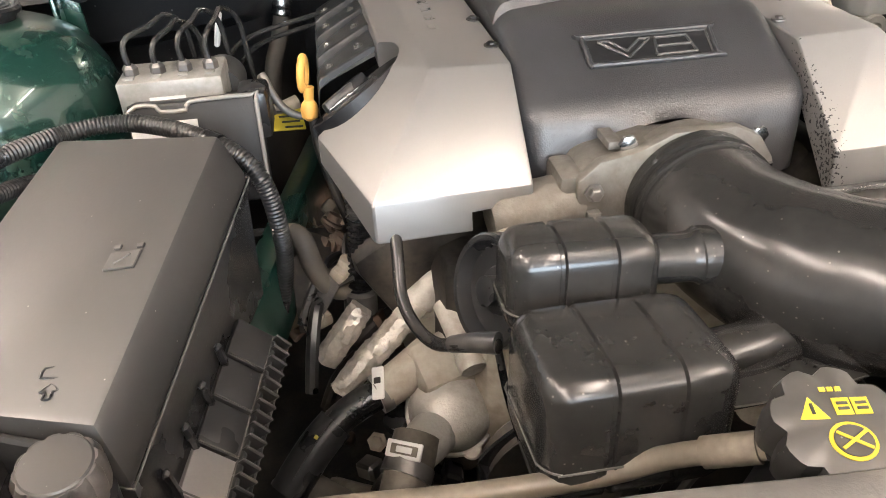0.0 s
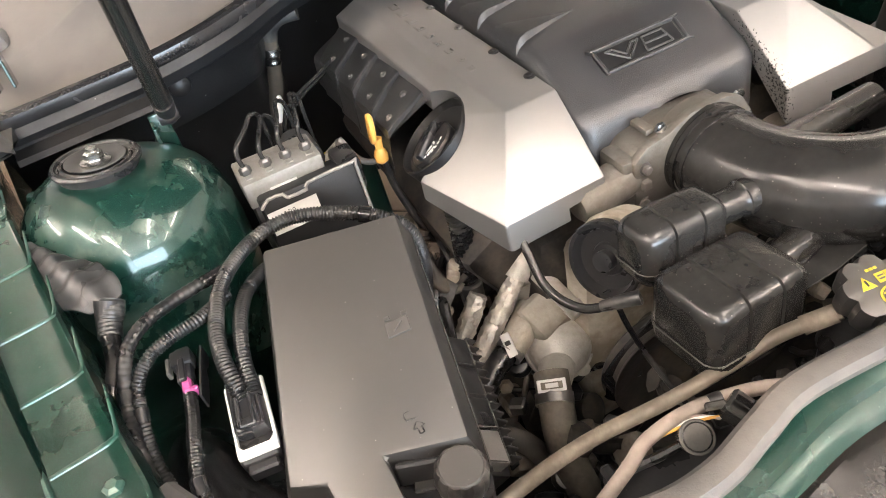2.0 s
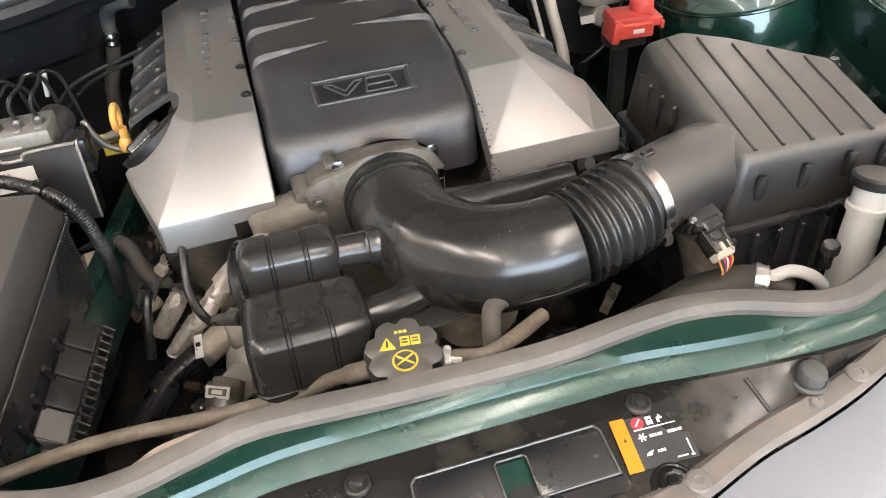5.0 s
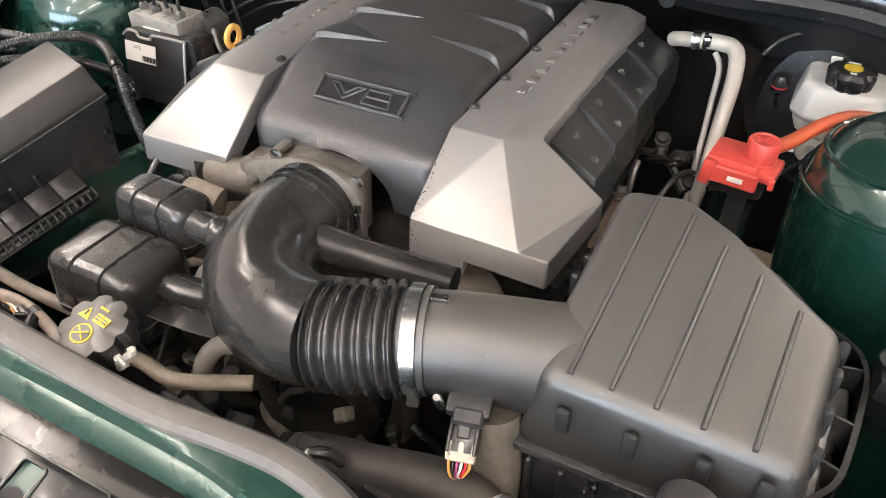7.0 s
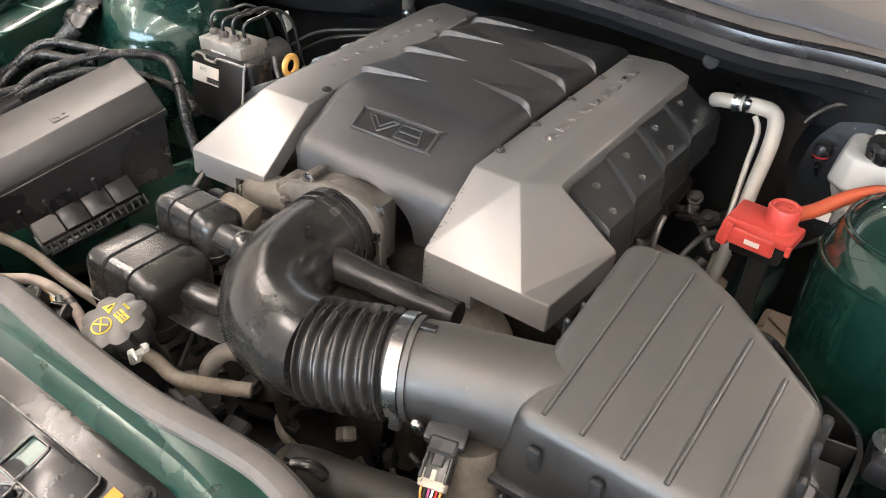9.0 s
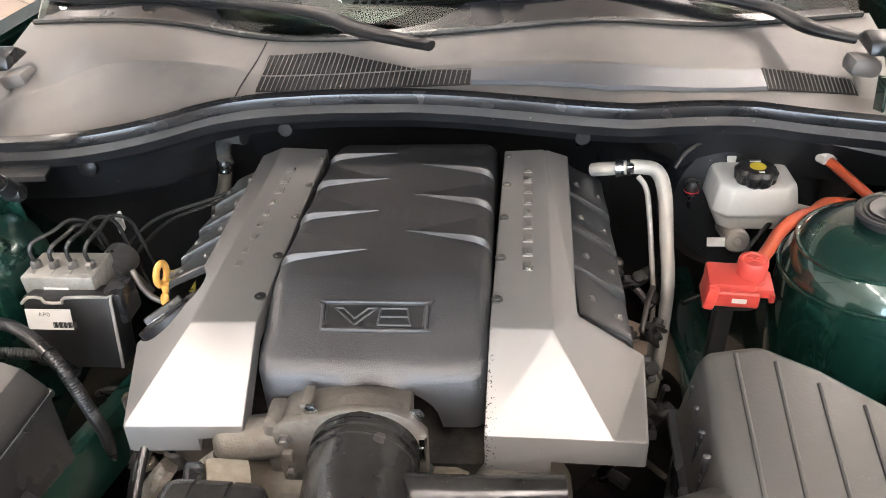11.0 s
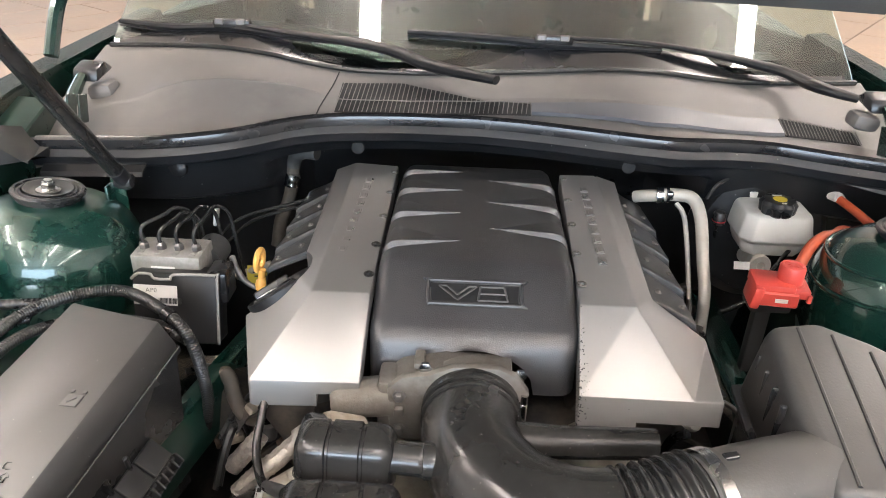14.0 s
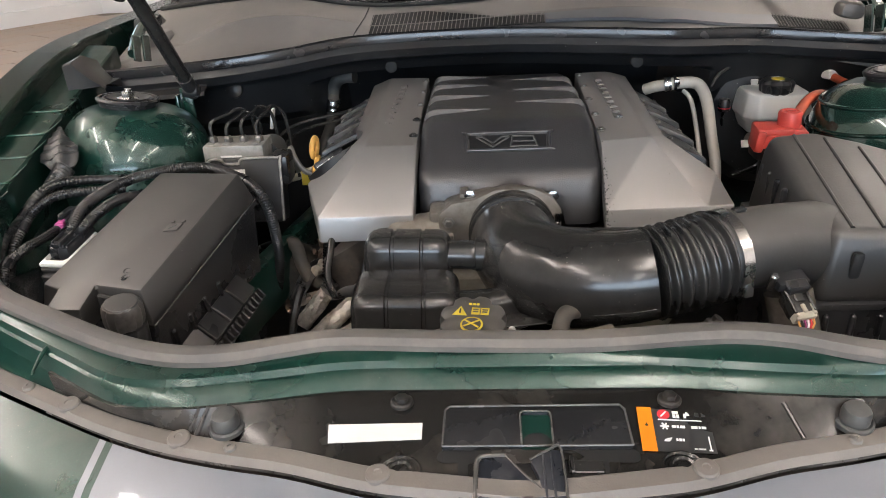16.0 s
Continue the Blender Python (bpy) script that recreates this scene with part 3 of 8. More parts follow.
def rail(sign):
    rows = []
    for y in span(0.26, 1.0, 30):
        xi = interp(RAIL_IN, y)
        z = 0.862 + 0.075 * (y - 0.26) / 0.55
        xo = xi + 0.068
        rows.append([(sign * a, y, b) for a, b in ((xi - 0.004, z - 0.16), (xi - 0.002, z - 0.02), (xi, z - 0.003), (xi + 0.003, z), (xi + 0.012, z + 0.0015), (xo - 0.008, z + 0.004), (xo - 0.003, z + 0.003), (xo, z - 0.002), (xo + 0.003, z - 0.06))])
    bm = rings_bm(rows, closed=False, caps=False)
    bmesh.ops.solidify(bm, geom=bm.faces[:], thickness=0.002)
    r = part("fender_rail", bm, M["lit_green"], car, "green painted inner fender rail with pressed ribs")
    for y in (0.33, 0.41, 0.49, 0.57, 0.66):
        xi, z = interp(RAIL_IN, y), 0.862 + 0.075 * (y - 0.26) / 0.55
        part("pressed_rib", tube([(sign * (xi + 0.005), y + 0.062, z + 0.0075), (sign * (xi + 0.0035), y + 0.012, z + 0.0015), (sign * (xi + 0.008), y + 0.003, z + 0.0015), (sign * (xi + 0.02), y - 0.001, z + 0.002), (sign * (xi + 0.058), y - 0.008, z + 0.0035)], [0.001, 0.0022, 0.0028, 0.003, 0.0022], 10, 0.004, squash=0.7), M["lit_green"], r)
    part("rail_edge", tube([(sign * (interp(RAIL_IN, y) + 0.064), y, 0.8665 + 0.075 * (y - 0.26) / 0.55) for y in span(0.27, 0.95, 18)], 0.0032, 10, 0.02), M["lit_green"], r)
    part("rail_bolt", lathe([(0.009, -0.001), (0.009, 0.003), (0.005, 0.006)], (sign * (interp(RAIL_IN, 0.29) + 0.022), 0.29, 0.868), 6), M["lit_green"], r)
    return r


def tower(sign, c):
    base = Vector(c)
    lean = tilt(-4, 7 * -sign, 0)
    dome = part("strut_tower", lathe([(0.134, -0.3), (0.132, -0.17), (0.129, -0.12), (0.125, -0.09), (0.119, -0.065), (0.111, -0.045), (0.1, -0.029), (0.087, -0.017), (0.072, -0.009), (0.057, -0.005), (0.03, -0.004)], base + Vector((-sign * 0.012, -0.004, 0)), 56, lean), M["towerpaint" if sign < 0 else "green"], car, "dusty dark green painted strut tower dome")
    if sign < 0:
        part("tower_lug", lathe([(0.042, -0.12), (0.039, -0.06), (0.034, -0.03), (0.027, -0.012), (0.017, -0.003), (0.012, -0.0035), (0.009, -0.006), (0.003, -0.007)], (-0.534, 0.652, 0.9), 32, tilt(10, 18, 0)), M["towerpaint"], dome, "pressed lug with a shallow dent")
        seam = part("seam_flange", sheet(span(-0.71, -0.54, 18), [lambda x: (0.63 + 0.28 * (x + 0.64) + 0.03, 0.8), lambda x: (0.63 + 0.28 * (x + 0.64) + 0.002, 0.8), lambda x: (0.63 + 0.28 * (x + 0.64), 0.798), lambda x: (0.63 + 0.28 * (x + 0.64) - 0.03, 0.775), lambda x: (0.63 + 0.28 * (x + 0.64) - 0.07, 0.758)]), M["towerpaint"], dome, "folded seam below the dome")
        for x in (-0.66, -0.625, -0.59, -0.562):
            # black discs paint the dark inside the seam's holes
            part("seam_hole", lathe([(0.0055, -0.001), (0.0055, 0.0006), (0.004, 0.001), (0.003, 0.0)], (x, 0.63 + 0.28 * (x + 0.64) - 0.013, 0.7905), 16, tilt(38, 0, 0)), M["firewall"], seam)
    else:
        for r, z in ((0.1195, -0.064), (0.1005, -0.0285)):
            ring = [base + Vector((-sign * 0.012, -0.004, 0)) + lean.to_3x3() @ Vector((r * math.cos(a), r * math.sin(a), z)) for a in [2 * math.pi * k / 48 for k in range(48)]]
            part("pressed_ring", tube(ring, 0.0032, 10, 0.02, closed=True), M["green"], dome)
    part("strut_mount", lathe([(0.03, -0.004), (0.044, -0.004), (0.046, 0.003), (0.049, 0.004), (0.05, 0.008), (0.0475, 0.0105), (0.044, 0.0105), (0.0425, 0.008), (0.0405, 0.008), (0.039, 0.01), (0.036, 0.01), (0.034, 0.007), (0.03, 0.002), (0.02, 0.002), (0.012, 0.003)], c, 48, lean), M["black"], dome, "black ringed rubber strut mount")
    part("dish", lathe([(0.012, 0.0045), (0.021, 0.0045), (0.028, 0.006), (0.0335, 0.0112), (0.0325, 0.0112), (0.027, 0.0075), (0.02, 0.006), (0.012, 0.006)], c, 40, lean), M["coil"], dome, "dull dark dish")
    part("strut_nut", join(lathe([(0.017, 0.006), (0.017, 0.009), (0.012, 0.011)], c, 20, lean), lathe([(0.0105, 0.01), (0.0105, 0.018), (0.008, 0.02)], c, 6, lean), lathe([(0.006, 0.016), (0.006, 0.024)], c, 12, lean)), M["steel"], dome, "steel nut on the strut rod")
    return dome


def apron(sign):
    rows = []
    for y in span(0.1, 1.0, 30):
        xi = 0.65 + 0.13 * max(0, y - 0.26)
        rows.append([(sign * a, y, b) for a, b in ((xi + 0.02, 0.8 + 0.05 * y), (xi - 0.004, 0.745 + 0.05 * y), (xi - 0.05, 0.72 + 0.03 * y), (xi - 0.13, 0.68), (xi - 0.2, 0.62), (xi - 0.22, 0.5), (xi - 0.2, 0.35))])
    bm = rings_bm(rows, closed=False, caps=False)
    bmesh.ops.solidify(bm, geom=bm.faces[:], thickness=0.003)
    return part("inner_fender", bm, M["green"], car, "dusty green painted inner wheel arch panel")


for sg in (-1, 1):
    fender(sg)
    rail(sg)
    tower(sg, (sg * 0.62, 0.682, 0.922))
    apron(sg)
part("frame_rail", rbox((-0.372, 0.46, 0.685), (0.028, 0.62, 0.09), 0.006, 2, tilt(0, 0, -12)), M["bay"], car)
part("frame_rail", rbox((0.43, 0.5, 0.6), (0.06, 0.9, 0.12), 0.008), M["green"], car)
part("undertray", rbox((0, 0.5, 0.36), (1.3, 1.0, 0.02), 0.004), M["dark"], car, "grimy dark undertray")

# front panel, cross member, seal and fascia
WS = [(-0.66, 0.3), (-0.63, 0.25), (-0.586, 0.205), (-0.49, 0.147), (-0.405, 0.1), (-0.338, 0.077), (-0.282, 0.076), (-0.231, 0.089), (-0.178, 0.1), (-0.067, 0.094), (0.041, 0.09), (0.094, 0.092), (0.149, 0.098), (0.202, 0.1), (0.251, 0.091), (0.3, 0.07), (0.335, 0.062), (0.37, 0.07), (0.426, 0.095), (0.5, 0.147), (0.58, 0.2), (0.63, 0.25), (0.66, 0.3)]
ws_sec = [(-0.013, -0.006), (0.013, -0.006), (0.013, 0.0), (0.008, 0.006), (0.0, 0.008), (-0.008, 0.006), (-0.013, 0.0)]
part("front_seal", tube([(x, y, 0.824) for x, y in WS], 0.01, section=ws_sec, step=0.01), M["strip"], car, "dusty grey rubber bonnet seal")
LOW_Y = [(-0.66, 0.215), (-0.533, 0.132), (-0.447, 0.078), (-0.4, 0.047), (-0.375, 0.034), (-0.31, 0.032), (-0.224, 0.045), (-0.173, 0.055), (0.14, 0.053), (0.188, 0.046), (0.236, 0.041), (0.3, 0.036), (0.375, 0.036), (0.4, 0.047), (0.447, 0.078), (0.533, 0.132), (0.66, 0.215)]
LIP_Y = [(-0.78, 0.252), (-0.7, 0.198), (-0.554, 0.11), (-0.467, 0.064), (-0.39, 0.025), (-0.326, 0.0), (-0.266, -0.016), (-0.21, -0.027), (-0.134, -0.054), (0.0, -0.075), (0.134, -0.054), (0.21, -0.027), (0.266, -0.016), (0.326, 0.0), (0.39, 0.025), (0.467, 0.064), (0.554, 0.11), (0.7, 0.198), (0.78, 0.252)]
MID = lambda x: ease(LOW_Y, x) + 0.011 + 0.004 * math.cos(x * 5)
WSY = lambda x: ease(WS, x)
part("cross_member", sheet(span(-0.655, 0.655, 80), [lambda x: (WSY(x) + 0.02, 0.70), lambda x: (WSY(x) + 0.015, 0.814), lambda x: (WSY(x) + 0.01, 0.818), lambda x: (WSY(x) - 0.012, 0.818), lambda x: (min(WSY(x) - 0.016, MID(x) + 0.006), 0.814), lambda x: (MID(x) + 0.002, 0.808), lambda x: (MID(x) - 0.002, 0.8065), lambda x: (ease(LOW_Y, x) + 0.003, 0.801), lambda x: (ease(LOW_Y, x) - 0.002, 0.794)]), M["bay"], car, "green painted front cross member")
CORNER = [(0.6, 0.235, 0.215, 0.168), (0.63, 0.262, 0.235, 0.18), (0.66, 0.3, 0.258, 0.195), (0.69, 0.34, 0.285, 0.215), (0.72, 0.375, 0.315, 0.24), (0.745, 0.41, 0.345, 0.27)]
for sg in (-1, 1):
    q = rings_bm([[(sg * x, ya, 0.817), (sg * x, (ya + yb) / 2, 0.815), (sg * x, yb, 0.812), (sg * x, yb - 0.006, 0.806), (sg * x, yc + 0.01, 0.802), (sg * x, yc, 0.796), (sg * x, yc - 0.004, 0.78)] for x, ya, yb, yc in CORNER], closed=False, caps=False)
    bmesh.ops.solidify(q, geom=q.faces[:], thickness=0.002)
    corner = part("corner_panel", q, M["bay"], car, "green painted front corner panel")
    part("rubber_bumper", lathe([(0.0125, -0.003), (0.0125, 0.0015), (0.0095, 0.002), (0.0095, 0.009), (0.0075, 0.0115), (0.002, 0.012)], (sg * 0.606, 0.185, 0.812), 28), M["coil"], corner, "dark rubber bonnet bumper")
    for bx, by, bz in ((0.684, 0.256, 0.811), (0.7, 0.318, 0.816)):
        part("bolt", join(lathe([(0.011, -0.001), (0.011, 0.002), (0.009, 0.003)], (sg * bx, by, bz), 20), lathe([(0.0065, 0.002), (0.0065, 0.008), (0.005, 0.009)], (sg * bx, by, bz), 6)), M["lit_green"], corner)
    part("pressed_pad", tube([(sg * 0.482, 0.076, 0.803), (sg * 0.485, 0.1, 0.808), (sg * 0.483, 0.117, 0.811), (sg * 0.47, 0.118, 0.8115), (sg * 0.45, 0.1, 0.809), (sg * 0.425, 0.075, 0.8065), (sg * 0.4, 0.056, 0.804)], [0.0012, 0.0026, 0.0032, 0.0034, 0.0032, 0.0026, 0.0014], 12, 0.004, squash=0.6), M["bay"], car)
LZ = lambda x: 0.776 - 0.02 * abs(x)
panel_rows = [lambda x: (ease(LOW_Y, x) + 0.004, 0.7945), lambda x: (ease(LOW_Y, x) - 0.006, 0.7965)] + [
    (lambda k: lambda x: (ease(LOW_Y, x) - 0.006 + (ease(LIP_Y, x) + 0.03 - ease(LOW_Y, x)) * k, 0.7965 + (LZ(x) - 0.7965) * k))(k) for k in span(0.2, 1, 5)] + [
    lambda x: (ease(LIP_Y, x) + 0.016, LZ(x) + 0.005), lambda x: (ease(LIP_Y, x) + 0.004, LZ(x) + 0.004), lambda x: (ease(LIP_Y, x), LZ(x) - 0.004)]
front_panel = part("radiator_cover", sheet(span(-0.475, 0.475, 72), panel_rows), M["panel"], car, "dusty black plastic radiator cover panel")
SLOPE_Y = [(0.44, 0.079), (0.533, 0.14), (0.6, 0.185), (0.66, 0.213), (0.72, 0.262), (0.745, 0.29)]
slope = lambda k: lambda x: (lambda ye: (max(interp(SLOPE_Y, abs(x)), ye + 0.012) * (1 - k) + ye * k, 0.7995 * (1 - k) + (LZ(x) + 0.003) * k - 0.004 * math.sin(math.pi * k)))(ease(LIP_Y, x) + 0.022)
for sg in (-1, 1):
    part("corner_slope", sheet([sg * v for v in span(0.46, 0.74, 28)], [slope(k) for k in span(0, 1, 5)]), M["bay"], car, "green painted slope above the bumper lip")
FAS = [(lambda k: lambda x: (ease(LIP_Y, x) - 0.002 - 0.4 * k, LZ(x) - 0.006 - 0.05 * k - 0.3 * k * k))(k) for k in span(0, 1, 8)]
for a, b, mt, lb in ((-0.7, -0.401, "bay", "green front bumper"), (-0.401, -0.393, "stripe", "silver pinstripe"), (-0.393, -0.385, "bay", ""), (-0.385, 0.385, "stripe", "silver racing stripe on the bumper"), (0.385, 0.393, "bay", ""), (0.393, 0.401, "stripe", "silver pinstripe"), (0.401, 0.7, "bay", "green front bumper")):
    part("bumper" if b - a > 0.1 else "pinstripe", sheet(span(a, b, max(1, int((b - a) / 0.008))), FAS), M[mt], car, lb)

# bonnet, raised on its hinges and gas struts
def bonnet_at(u, x):
    a = radians(29)
    return (1.12 - u * math.cos(a), 1.155 + u * math.sin(a) + 0.03 * math.sin(u * 2.6) - 0.03 * x * x)


bonnet = thing("bonnet", (0, 1.12, 1.155), "raised dark green bonnet with a grey underside", "bonnet")
part("skin", sheet(span(-0.74, 0.74, 24), [(lambda u: lambda x: (lambda p: (p[0], p[1] + 0.03))(bonnet_at(u, x)))(u) for u in span(0, 1.2, 10)], 0.004), M["green"], bonnet)
# unseen panel; its grey is set to lighten reflections on the covers
part("inner_panel", sheet(span(-0.7, 0.7, 24), [(lambda u: lambda x: bonnet_at(u, x))(u) for u in span(0.03, 1.16, 10)], 0.01), M["underside"], bonnet, "grey inner panel, unseen, toned for reflections")
for sg in (-1, 1):
    part("hinge", tube([(sg * 0.715, 0.93, 1.06), (sg * 0.71, 0.98, 1.14), (sg * 0.7, 1.04, 1.18), (sg * 0.69, 0.98, 1.235)], 0.012, 10), M["green"], bonnet)

# gas strut
strut = thing("gas_strut", (-0.528, 0.73, 0.925), "black gas strut holding the bonnet up", "gas strut")
sa, sd = Vector((-0.528, 0.73, 0.929)), Vector((0.015, -0.66, 0.75)).normalized()
part("cylinder", tube([sa + sd * 0.03, sa + sd * 0.5], 0.0115, 16, 0.1), M["gloss"], strut)
part("rod", tube([sa + sd * 0.5, sa + sd * 0.93], 0.005, 12, 0.1), M["steel"], strut)
part("end_fitting", join(tube([sa - sd * 0.012, sa + sd * 0.035], [0.011, 0.013], 12, 0.01), lathe([(0.012, -0.012), (0.014, 0.0), (0.01, 0.012)], sa, 16, tilt(0, 90, 0))), M["black"], strut)

# ---- the engine ----
block = thing("engine", (0, 0.55, 0.38), "grimy dark aluminium engine block under the covers", "engine")
part("block", rbox((0, 0.7, 0.55), (0.42, 0.5, 0.36), 0.03), M["dark"], block)
part("front_cover", rbox((-0.03, 0.43, 0.56), (0.3, 0.06, 0.34), 0.025), M["grime"], block)
for sg in (-1, 1):
    part("cylinder_head", rbox((sg * 0.2, 0.72, 0.7), (0.15, 0.46, 0.11), 0.02, 2, tilt(0, sg * 30, 0)), M["dark"], block)

engine_cover = thing("engine_cover", (0, 0.6, 0.78), "black and silver plastic engine cover set", "engine cover")


def silver(sg, fi, fo, out, apex, bend, stripc, rearout, rearin, low, rp=None):
    """One faceted silver cover: a strip along the bank and a wedge down to the front."""
    bm = bmesh.new()
    V = lambda p, dz=0.0: bm.verts.new((sg * p[0], p[1], p[2] + dz))
    fi_, fo_, out_, apex_, bend_, sc_, ro_, ri_ = (V(p) for p in (fi, fo, out, apex, bend, stripc, rearout, rearin))
    st = (rearout[0] - 0.035, rearout[1] + 0.004, rearin[2])
    st_ = V(st)
    lo = {}
    for k, p in dict(fi=fi, fo=fo, out=out, sc=stripc, ro=rearout, st=st, ri=rearin, bend=bend).items():
        z = low if k in ("fi", "fo") else (low + 0.012 if k == "out" else p[2] - 0.03)
        lo[k] = bm.verts.new((sg * p[0], p[1] - (0.004 if k in ("fi", "fo") else 0), z))
    F = bm.faces.new
    rp_ = V(rp) if rp else fo_
    F((bend_, apex_, rp_, fi_))
    F((apex_, sc_, out_, fo_, rp_) if rp else (apex_, sc_, out_, fo_))
    F((bend_, apex_, st_, ri_))
    F((apex_, sc_, ro_, st_))
    F((fi_, rp_, fo_, lo["fo"], lo["fi"]) if rp else (fi_, fo_, lo["fo"], lo["fi"]))
    F((fo_, out_, lo["out"], lo["fo"]))
    F((out_, sc_, lo["sc"], lo["out"]))
    F((sc_, ro_, lo["ro"], lo["sc"]))
    F((ro_, st_, lo["st"], lo["ro"]))
    F((st_, ri_, lo["ri"], lo["st"]))
    F((ri_, bend_, lo["bend"], lo["ri"]))
    F((bend_, fi_, lo["fi"], lo["bend"]))
    F((lo["fi"], lo["fo"], lo["out"], lo["sc"], lo["bend"]))
    F((lo["sc"], lo["ro"], lo["st"], lo["ri"], lo["bend"]))
    bmesh.ops.triangulate(bm, faces=bm.faces[:])
    bmesh.ops.recalc_face_normals(bm, faces=bm.faces)
    return bm


def soft(bm, off=0.0025):
    es = [e for e in bm.edges if len(e.link_faces) == 2 and e.calc_face_angle(0) > 0.12]
    bmesh.ops.bevel(bm, geom=es, offset=off, segments=2, affect="EDGES", profile=0.5)
    return bm


WELL_C = Vector((-0.262, 0.585, 0.85))
WELL_M = tilt(-14, -34, 0)
bmR = soft(silver(-1, (0.13, 0.42, 0.817), (0.262, 0.414, 0.818), (0.302, 0.545, 0.822), (0.2, 0.503, 0.892), (0.128, 0.512, 0.887), (0.232, 0.56, 0.877), (0.245, 0.94, 0.876), (0.135, 0.936, 0.889), 0.782))
bmR = cut(bmR, lathe([(0.056, -0.05), (0.056, 0.06)], WELL_C, 40, WELL_M))
bmR = cut(bmR, prism([(-0.182, 0.37), (-0.11, 0.37), (-0.11, 0.47), (-0.182, 0.47)], 0.74, lambda x, y: 0.8 + 0.12 * max(0, x + 0.15), 0))
sil_r = part("silver_cover", bmR, M["silver"], engine_cover, "satin silver cover with a scooped oil filler opening", 0.3)
bmL = soft(silver(1, (0.13, 0.416, 0.818), (0.296, 0.407, 0.826), (0.311, 0.542, 0.821), (0.202, 0.499, 0.893), (0.134, 0.51, 0.886), (0.231, 0.543, 0.879), (0.243, 0.925, 0.88), (0.146, 0.925, 0.89), 0.769, (0.262, 0.409, 0.8235)))
bmL = cut(bmL, prism([(0.196, 0.33), (0.36, 0.33), (0.36, 0.53), (0.206, 0.53)], 0.72, lambda x, y: 0.788 + 0.03 * (x - 0.2), 0))
sil_l = part("silver_cover", bmL, M["silver_worn"], engine_cover, "satin silver cover with chipped front edge", 0.3)

# black middle cover
def arch(x):
    d = 1 - ((x - 0.004) / 0.077) ** 2
    return 0.782 + 0.059 * math.sqrt(d) if d > 0 else 0.778


def edge_round(x, r=0.022):
    """How far the rounded long edges of the cover fall away."""
    e = min(1.0, max(0.0, (abs(x - 0.004) - (0.13 - r)) / r))
    return r * (1 - math.sqrt(1 - e * e))


MID_Z = [(0.56, 0.8978), (0.572, 0.9018), (0.582, 0.9036), (0.6, 0.9045), (0.65, 0.904), (0.75, 0.9), (0.88, 0.893), (0.95, 0.885), (0.972, 0.878), (0.985, 0.86)]


def mid_row(y, z, front=0.0, drop=0.0):
    return lambda x: (y + front * edge_round(x), z - drop * edge_round(x))


def mid_z(x, y):
    return interp(MID_Z, y) - edge_round(x)


mxs = [-0.126, -0.1258] + [0.004 - 0.1295 + 0.0222 * k ** 1.6 for k in span(0, 1, 9)] + span(-0.1, 0.108, 40) + [0.004 + 0.1295 - 0.0222 * k ** 1.6 for k in span(1, 0, 9)] + [0.1338, 0.134]
side = lambda f: (lambda x: (f(x)[0], 0.785) if abs(x - 0.004) > 0.1298 else f(x))
low_rows = (lambda x: (0.463 + edge_round(x), arch(x)), mid_row(0.4665, 0.842, 1), mid_row(0.473, 0.85, 1, 0.05), mid_row(0.479, 0.8555, 0.95, 0.1), mid_row(0.486, 0.8598, 0.9, 0.2), mid_row(0.494, 0.8635, 0.8, 0.3), mid_row(0.514, 0.8738, 0.6, 0.5), mid_row(0.53, 0.8826, 0.4, 0.7), mid_row(0.546, 0.8912, 0.15, 0.9))
bm = sheet(mxs, [side(f) for f in low_rows + tuple((lambda y: lambda x: (y, mid_z(x, y)))(y) for y in [0.56, 0.566, 0.572, 0.577, 0.582, 0.59] + span(0.6, 0.95, 24) + [0.96, 0.972, 0.98, 0.985])], 0)
mid = part("middle_cover", bm, M["cover"], engine_cover, "black textured plastic cover with pressed louvres", 0.75)


def louvre(x0, y0, x1, y1, rise=0.0085, back=0.084):
    """A pressed louvre: a sharp front facet, highest at its outer end, that runs out to a point, and a long falling back."""
    rows = []
    for s in (-0.13, -0.1, -0.05, 0.0, 0.1, 0.2, 0.32, 0.45, 0.6, 0.75, 0.88, 0.97):
        k = (1 - s) if s >= 0 else math.sqrt(max(0.0, 1 - (s / 0.13) ** 2)) * 0.85 + 0.15
        x = x0 + (x1 - x0) * s
        xs = x if s >= 0 else x
        y = y0 + (y1 - y0) * max(0, s) ** 0.9
        h = rise * max(0.03, k) ** 0.85
        row = [(xs, y - 0.0015, mid_z(x, y) - 0.004), (xs, y, mid_z(x, y) + 0.0002), (xs, y + 0.0022 * k, mid_z(x, y) + 0.5 * h), (xs, y + 0.0045 * k, mid_z(x, y) + 0.93 * h), (xs, y + 0.0062 * k, mid_z(x, y) + h)]
        for u in (0.06, 0.14, 0.26, 0.4, 0.55, 0.7, 0.85, 1.0):
            yy = y + 0.0062 * k + back * max(0.05, k) * u
            row.append((xs, yy, mid_z(x, min(yy, 0.975)) + h * (1 - u) ** 1.25 * (1 + 0.25 * u) - 0.002 * u))
        rows.append(row)
    bm = rings_bm(rows, closed=False, caps=False)
    for v in bm.verts:
        v.co.y = min(v.co.y, 0.978)
    return part("louvre", bm, M["cover"], mid, "", 0.62)


for yo, yt in ((0.891, 0.922), (0.799, 0.826), (0.702, 0.729), (0.603, 0.632)):
    louvre(-0.112, yo, -0.018, yt)
for yo, yt in ((0.838, 0.876), (0.741, 0.777), (0.645, 0.677)):
    louvre(0.12, yo, 0.02, yt)

